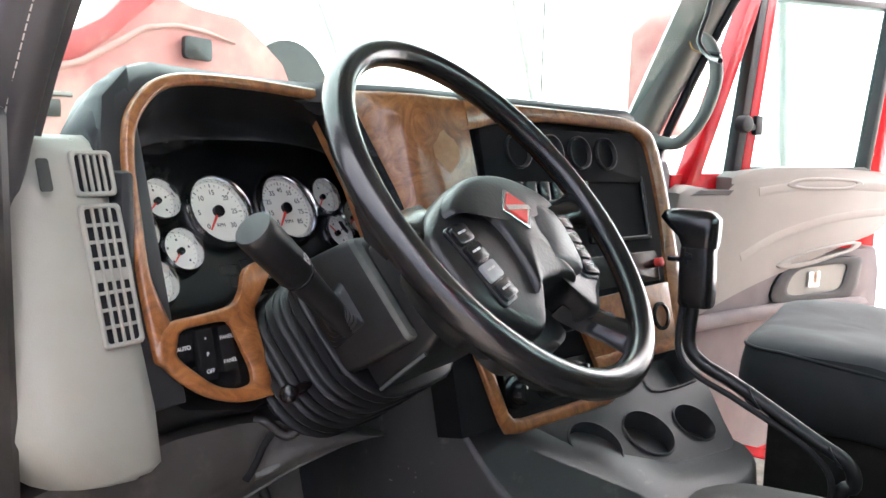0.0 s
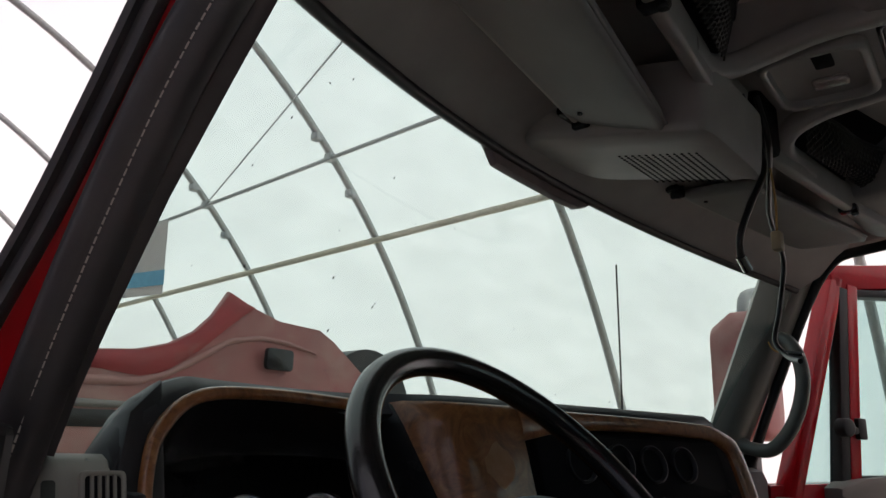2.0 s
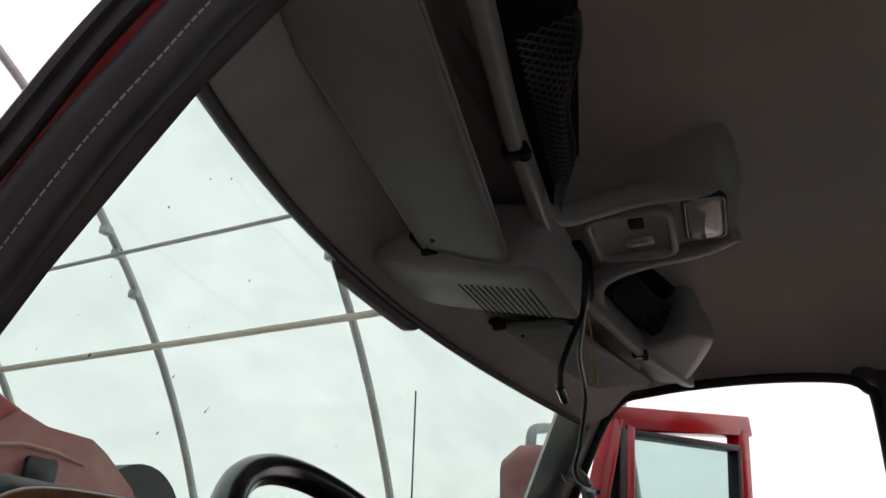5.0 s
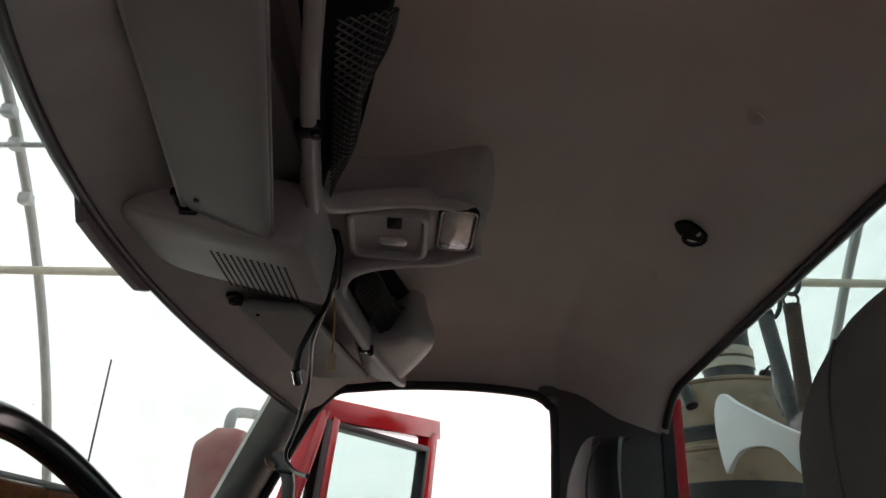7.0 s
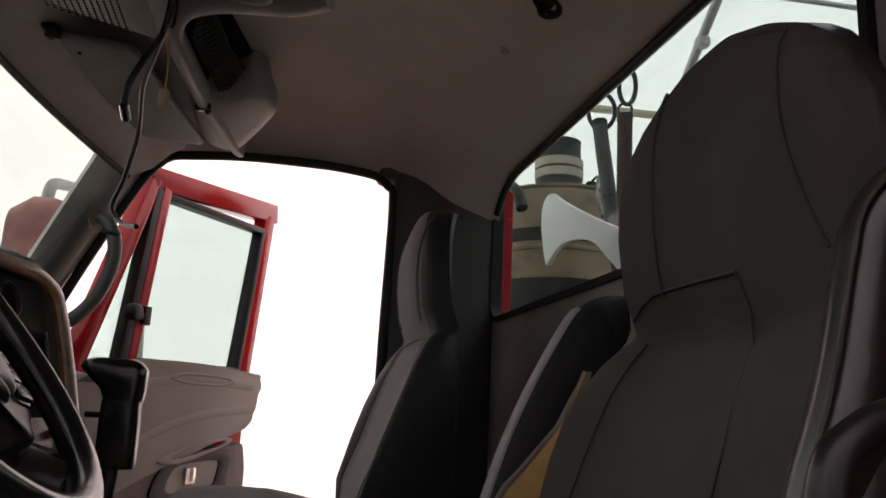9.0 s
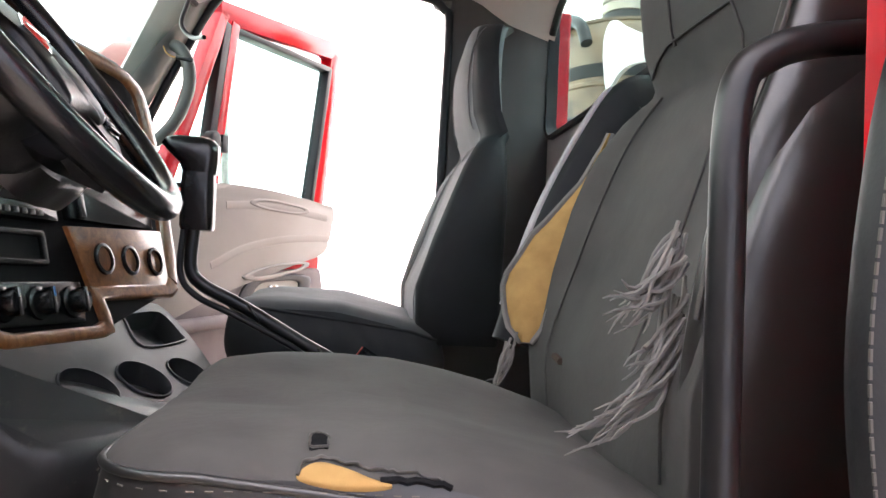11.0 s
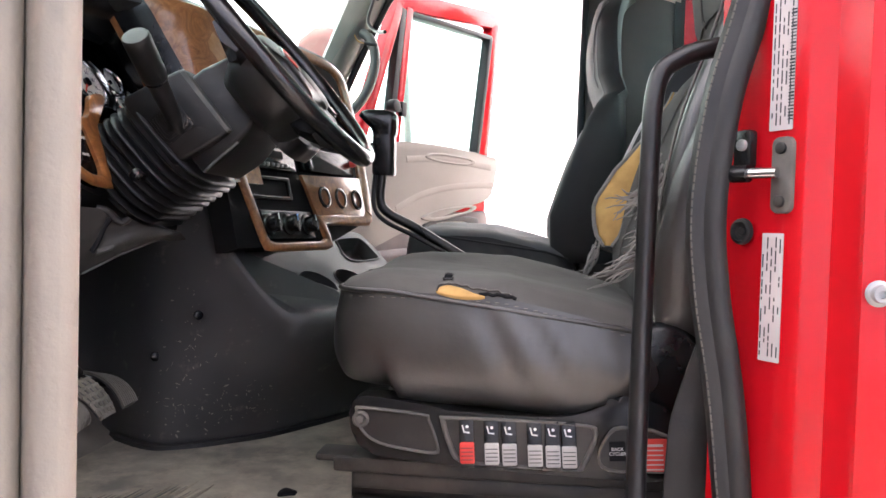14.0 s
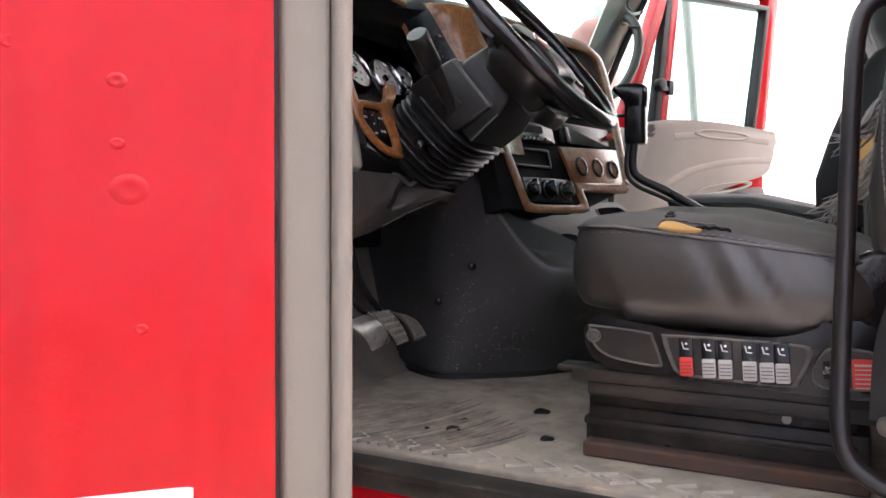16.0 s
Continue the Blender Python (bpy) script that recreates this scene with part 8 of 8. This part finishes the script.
for x, z, r in ((-0.112, 1.80, 0.008), (-0.110, 1.668, 0.008), (-0.115, 1.72, 0.004), (-0.115, 1.69, 0.003), (-0.160, 1.735, 0.004), (-0.105, 1.60, 0.003)):
    b = loft(bmesh.new(), [[MO @ V(sgn * x + q * r * math.cos(t), z + q * r * math.sin(t) * 0.8, h) for t in [2 * math.pi * i / 16 for i in range(16)]] for q, h in ((1.3, 0.0001), (1.0, 0.0012), (0.6, 0.0014), (0.3, 0.001))], True, False, True)
    part("dent", b, M_RED, ddoor, smooth=180)
def edge_press(x, z):
    """Relief of the pressed latch edge: a curved crease, a long bead and shallow waves."""
    xc = float(np.interp(z, (1.30, 1.48, 1.58, 1.64, 1.68, 1.72, 1.80, 2.02), (-0.072, -0.071, -0.068, -0.063, -0.056, -0.049, -0.042, -0.036)))
    d_ = x - xc
    bead = 0.0022 * math.exp(-((x + 0.150) / 0.010) ** 2)
    return 0.0016 * math.tanh(d_ / 0.007) + 0.0012 * math.exp(-((d_ + 0.010) / 0.007) ** 2) + bead + 0.0011 * noise.noise(V(x * 11, z * 5, 2)) + 0.0004 * noise.noise(V(x * 45, z * 22, 5))


b = loft(bmesh.new(), [[MO @ V(sgn * x, z, 0.0022 + edge_press(x, z)) for x in np.linspace(-0.174, -0.0415, 54)] for z in np.linspace(1.01, 2.015, 90)], closed=False)
bmesh.ops.recalc_face_normals(b, faces=b.faces)
part("edge_skin", b, M_RED, ddoor, "pressed red sheet on the door's latch edge", smooth=180)

# ---- pedals ----
def pedal(name, corners, bend, material, label, across=0, along=0, arm=()):
    """Bent pad between its upper left, upper right, lower right and lower left corners."""
    p_ = empty(name, label, "pedal", "foot pedals")
    tl, tr, br_, bl = [Vector(c) for c in corners]
    nr = (tr - tl).cross(bl - tl).normalized()
    nr = nr if nr.y < 0 else -nr
    def at(u, v, h=0.0):
        return tl.lerp(tr, u).lerp(bl.lerp(br_, u), v) + nr * (bend * (1 - (2 * v - 1) ** 2) + h)
    b = bmesh.new()
    n = 12
    rows_ = []
    for i in range(n + 1):
        v = i / n
        c_ = 0.06 * max(0, abs(2 * v - 1) - 0.8) / 0.2
        rows_.append([at(c_, v, -0.003), at(c_ + 0.02, v, 0.0), at(0.5, v, 0.001), at(0.98 - c_, v, 0.0), at(1 - c_, v, -0.003), at(0.5, v, -0.006)])
    loft(b, rows_)
    bmesh.ops.recalc_face_normals(b, faces=b.faces)
    part("pad", b, material, p_, smooth=50)
    for i in range(across):
        v = (i + 0.3) / (across - 0.4)
        part("tread_rib", sweep(bmesh.new(), [at(u, v, 0.002) for u in (0.01, 0.5, 0.99)], rrect(0.0036, 0.006, 0.001, 2)), M_PADRIB, p_)
    for i in range(along):
        u = (i + 0.3) / (along - 0.4)
        part("tread_rib", sweep(bmesh.new(), [at(u, k / 8, 0.002) for k in range(9)], rrect(0.0032, 0.006, 0.001, 2)), M_PADRIB, p_)
    part("arm", tube(smooth_path([at(0.5, 0.4, -0.006), *arm], 5), 0.0085, 10), M_FRAME, p_, smooth=60)
    return p_


M_PADRIB = mat("dusty_pedal_rubber", (0.19, 0.175, 0.15), (0.13, 0.12, 0.10), 0.7, scale=30)
M_PADSTEEL = mat("worn_bare_steel", (0.62, 0.60, 0.57), (0.36, 0.34, 0.32), 0.30, metal=0.75, scale=22, bump=0.3, bump_scale=120, spots=(0.05, 0.045, 0.04), spot_scale=25, spot_edge=(0.54, 0.66))
pedal("clutch_pedal", [(0.535, 0.640, 1.464), (0.615, 0.642, 1.472), (0.676, 0.628, 1.411), (0.608, 0.626, 1.403)], 0.014, M_PADSTEEL, "bare shiny steel clutch pedal with torn rubber", arm=[(0.606, 0.675, 1.462), (0.566, 0.70, 1.527), (0.555, 0.76, 1.66)])
pedal("brake_pedal", [(0.700, 0.700, 1.460), (0.783, 0.702, 1.458), (0.832, 0.680, 1.387), (0.784, 0.678, 1.385)], 0.008, M_DIRTY, "brake pedal with worn gridded rubber pad", 6, 5, [(0.76, 0.73, 1.45), (0.715, 0.75, 1.50), (0.70, 0.80, 1.66)])
pedal("accelerator_pedal", [(0.908, 0.785, 1.437), (0.958, 0.782, 1.423), (0.933, 0.692, 1.383), (0.889, 0.695, 1.380)], 0.014, M_DIRTY, "long dusty accelerator pedal with lengthwise ribs", 0, 8, [(0.94, 0.80, 1.42), (0.95, 0.88, 1.50), (0.95, 0.92, 1.62)])

# ---- floor relief ----
random.seed(3)
b = bmesh.new()
for k in range(26):
    y = 0.34 + 0.0165 * k
    x1 = 0.80 - 0.012 * abs(k - 12) + random.uniform(-0.03, 0.03)
    bow = 0.05 + 0.004 * k
    pp = [(0.452 + (x1 - 0.452) * t, y + bow * (1 - t) ** 2 - 0.02 * t, FLOOR) for t in [i / 12 for i in range(13)]]
    sweep(b, pp, [(-0.0042, -0.001), (-0.0028, 0.0042), (0.0028, 0.0042), (0.0042, -0.001)], up=(0, 0, 1), scale=[1.0] * 10 + [0.8, 0.5, 0.2])
tagged(part("mat_ribs", b, mat("dust_topped_rubber_rib", (0.27, 0.24, 0.19), (0.12, 0.112, 0.095), 0.7, scale=24, bump=0.5, bump_scale=200)), "raised ribs moulded in the rubber mat", "floor mat", kind="stuff")
b = bmesh.new()
for k in range(25):
    y = 0.348 + 0.0165 * k
    x1 = 0.78 - 0.012 * abs(k - 12) + random.uniform(-0.05, 0.04)
    x0 = 0.456 + random.uniform(0, 0.05)
    bow = 0.05 + 0.004 * k
    pp = [(x0 + (x1 - x0) * t, y + bow * (1 - t) ** 2 - 0.02 * t, FLOOR) for t in [i / 12 for i in range(13)]]
    sweep(b, pp, [(-0.0026, -0.001), (-0.002, 0.0012), (0.002, 0.0012), (0.0026, -0.001)], up=(0, 0, 1), scale=[0.3, 0.8] + [1.0] * 8 + [0.8, 0.5, 0.2])
tagged(part("mat_grooves", b, M_DIRTY), "dark grooves between the mat's ribs", "floor mat", kind="stuff")
b = bmesh.new()
for k in range(17):
    y = 0.56 - 0.048 * k
    s_ = 1 if k < 9 else -1
    if k == 9:
        continue
    sweep(b, [(0.452, y + 0.016 * s_, FLOOR), (0.475, y - 0.016 * s_, FLOOR), (0.498, y + 0.016 * s_, FLOOR)], [(-0.0045, -0.001), (-0.003, 0.004), (0.003, 0.004), (0.0045, -0.001)], up=(0, 0, 1))
for r in (0.030, 0.016):
    sweep(b, [(0.475 + r * 0.8 * math.cos(t), 0.125 + r * 1.2 * math.sin(t), FLOOR) for t in [math.pi / 2 * i for i in range(4)]], [(-0.003, -0.001), (-0.002, 0.004), (0.002, 0.004), (0.003, -0.001)], up=(0, 0, 1), closed=True)
tagged(part("mat_chevrons", b, M_CHEV), "pale worn chevron tread along the mat's edge", "floor mat", kind="stuff")
for x, y, r in ((0.60, 0.448, 0.014), (0.79, 0.352, 0.016), (0.66, 0.455, 0.007), (0.575, 0.49, 0.006), (0.62, 0.28, 0.012)):
    bl = loft(bmesh.new(), [[V(x + q * r * math.cos(t) * (1 + 0.3 * math.sin(3 * t + x * 40)), y + q * r * 1.2 * math.sin(t) * (1 + 0.2 * math.cos(2 * t)), FLOOR + h) for t in [2 * math.pi * i / 18 for i in range(18)]] for q, h in ((1.0, -0.001), (0.9, 0.0035), (0.5, 0.005))], True, False, True)
    tagged(part("tar_lump", bl, M_SHADEBLACK, smooth=60), "black tar lump stuck on the rubber mat", "tar lump", "lumps on the floor")
tagged(part("seat_belt", sweep(bmesh.new(), smooth_path([(0.455, -0.245, 1.60), (0.46, -0.225, 1.53), (0.458, -0.218, 1.49), (0.458, -0.215, 1.41)], 5), rrect(0.004, 0.046, 0.0015, 2), up=(0.1, 1, 0)), M_RUBBER, smooth=40), "black seat belt webbing on its lower anchor", "seat belt")
tagged(part("belt_anchor", disc(bmesh.new(), basis((0.448, -0.212, 1.408), (0, -1, 0), (0, 0, 1)), 0.012, 0.012, 18, 0.003), M_WORN, smooth=40), "worn steel belt anchor bolt", "bolt")
tagged(part("recliner_cover", loft(bmesh.new(), [[V(xx, -0.205 + r * math.cos(t), 1.555 + r * 1.1 * math.sin(t)) for t in [2 * math.pi * i / 24 for i in range(24)]] for r, xx in ((0.055, 0.60), (0.055, 0.56), (0.045, 0.548))]), M_BLACK, smooth=50), "black round recliner cover at the seat hinge", "seat cover")

# belt buckle leaning on the passenger cushion
bk = empty("belt_buckle", "black seat belt buckle with red release strip", "belt buckle")
MBK = basis((1.597, 0.004, 1.607), (0, 0.84, 0.54), (-0.3, -0.50, 0.81))
part("housing", boxes(((0, 0, 0), (0.058, 0.030, 0.020)), bevel=0.004, M=MBK), M_BLACK, bk, smooth=40)
part("release_strip", boxes(((0.0285, 0, 0.001), (0.004, 0.024, 0.014)), bevel=0.001, M=MBK), M_REDSW, bk, "red release strip")
part("strap", tube([MBK @ V(-0.027, 0, 0), (1.615, -0.06, 1.575), (1.63, -0.11, 1.54)], 0.007, 8), M_RUBBER, bk, smooth=60)
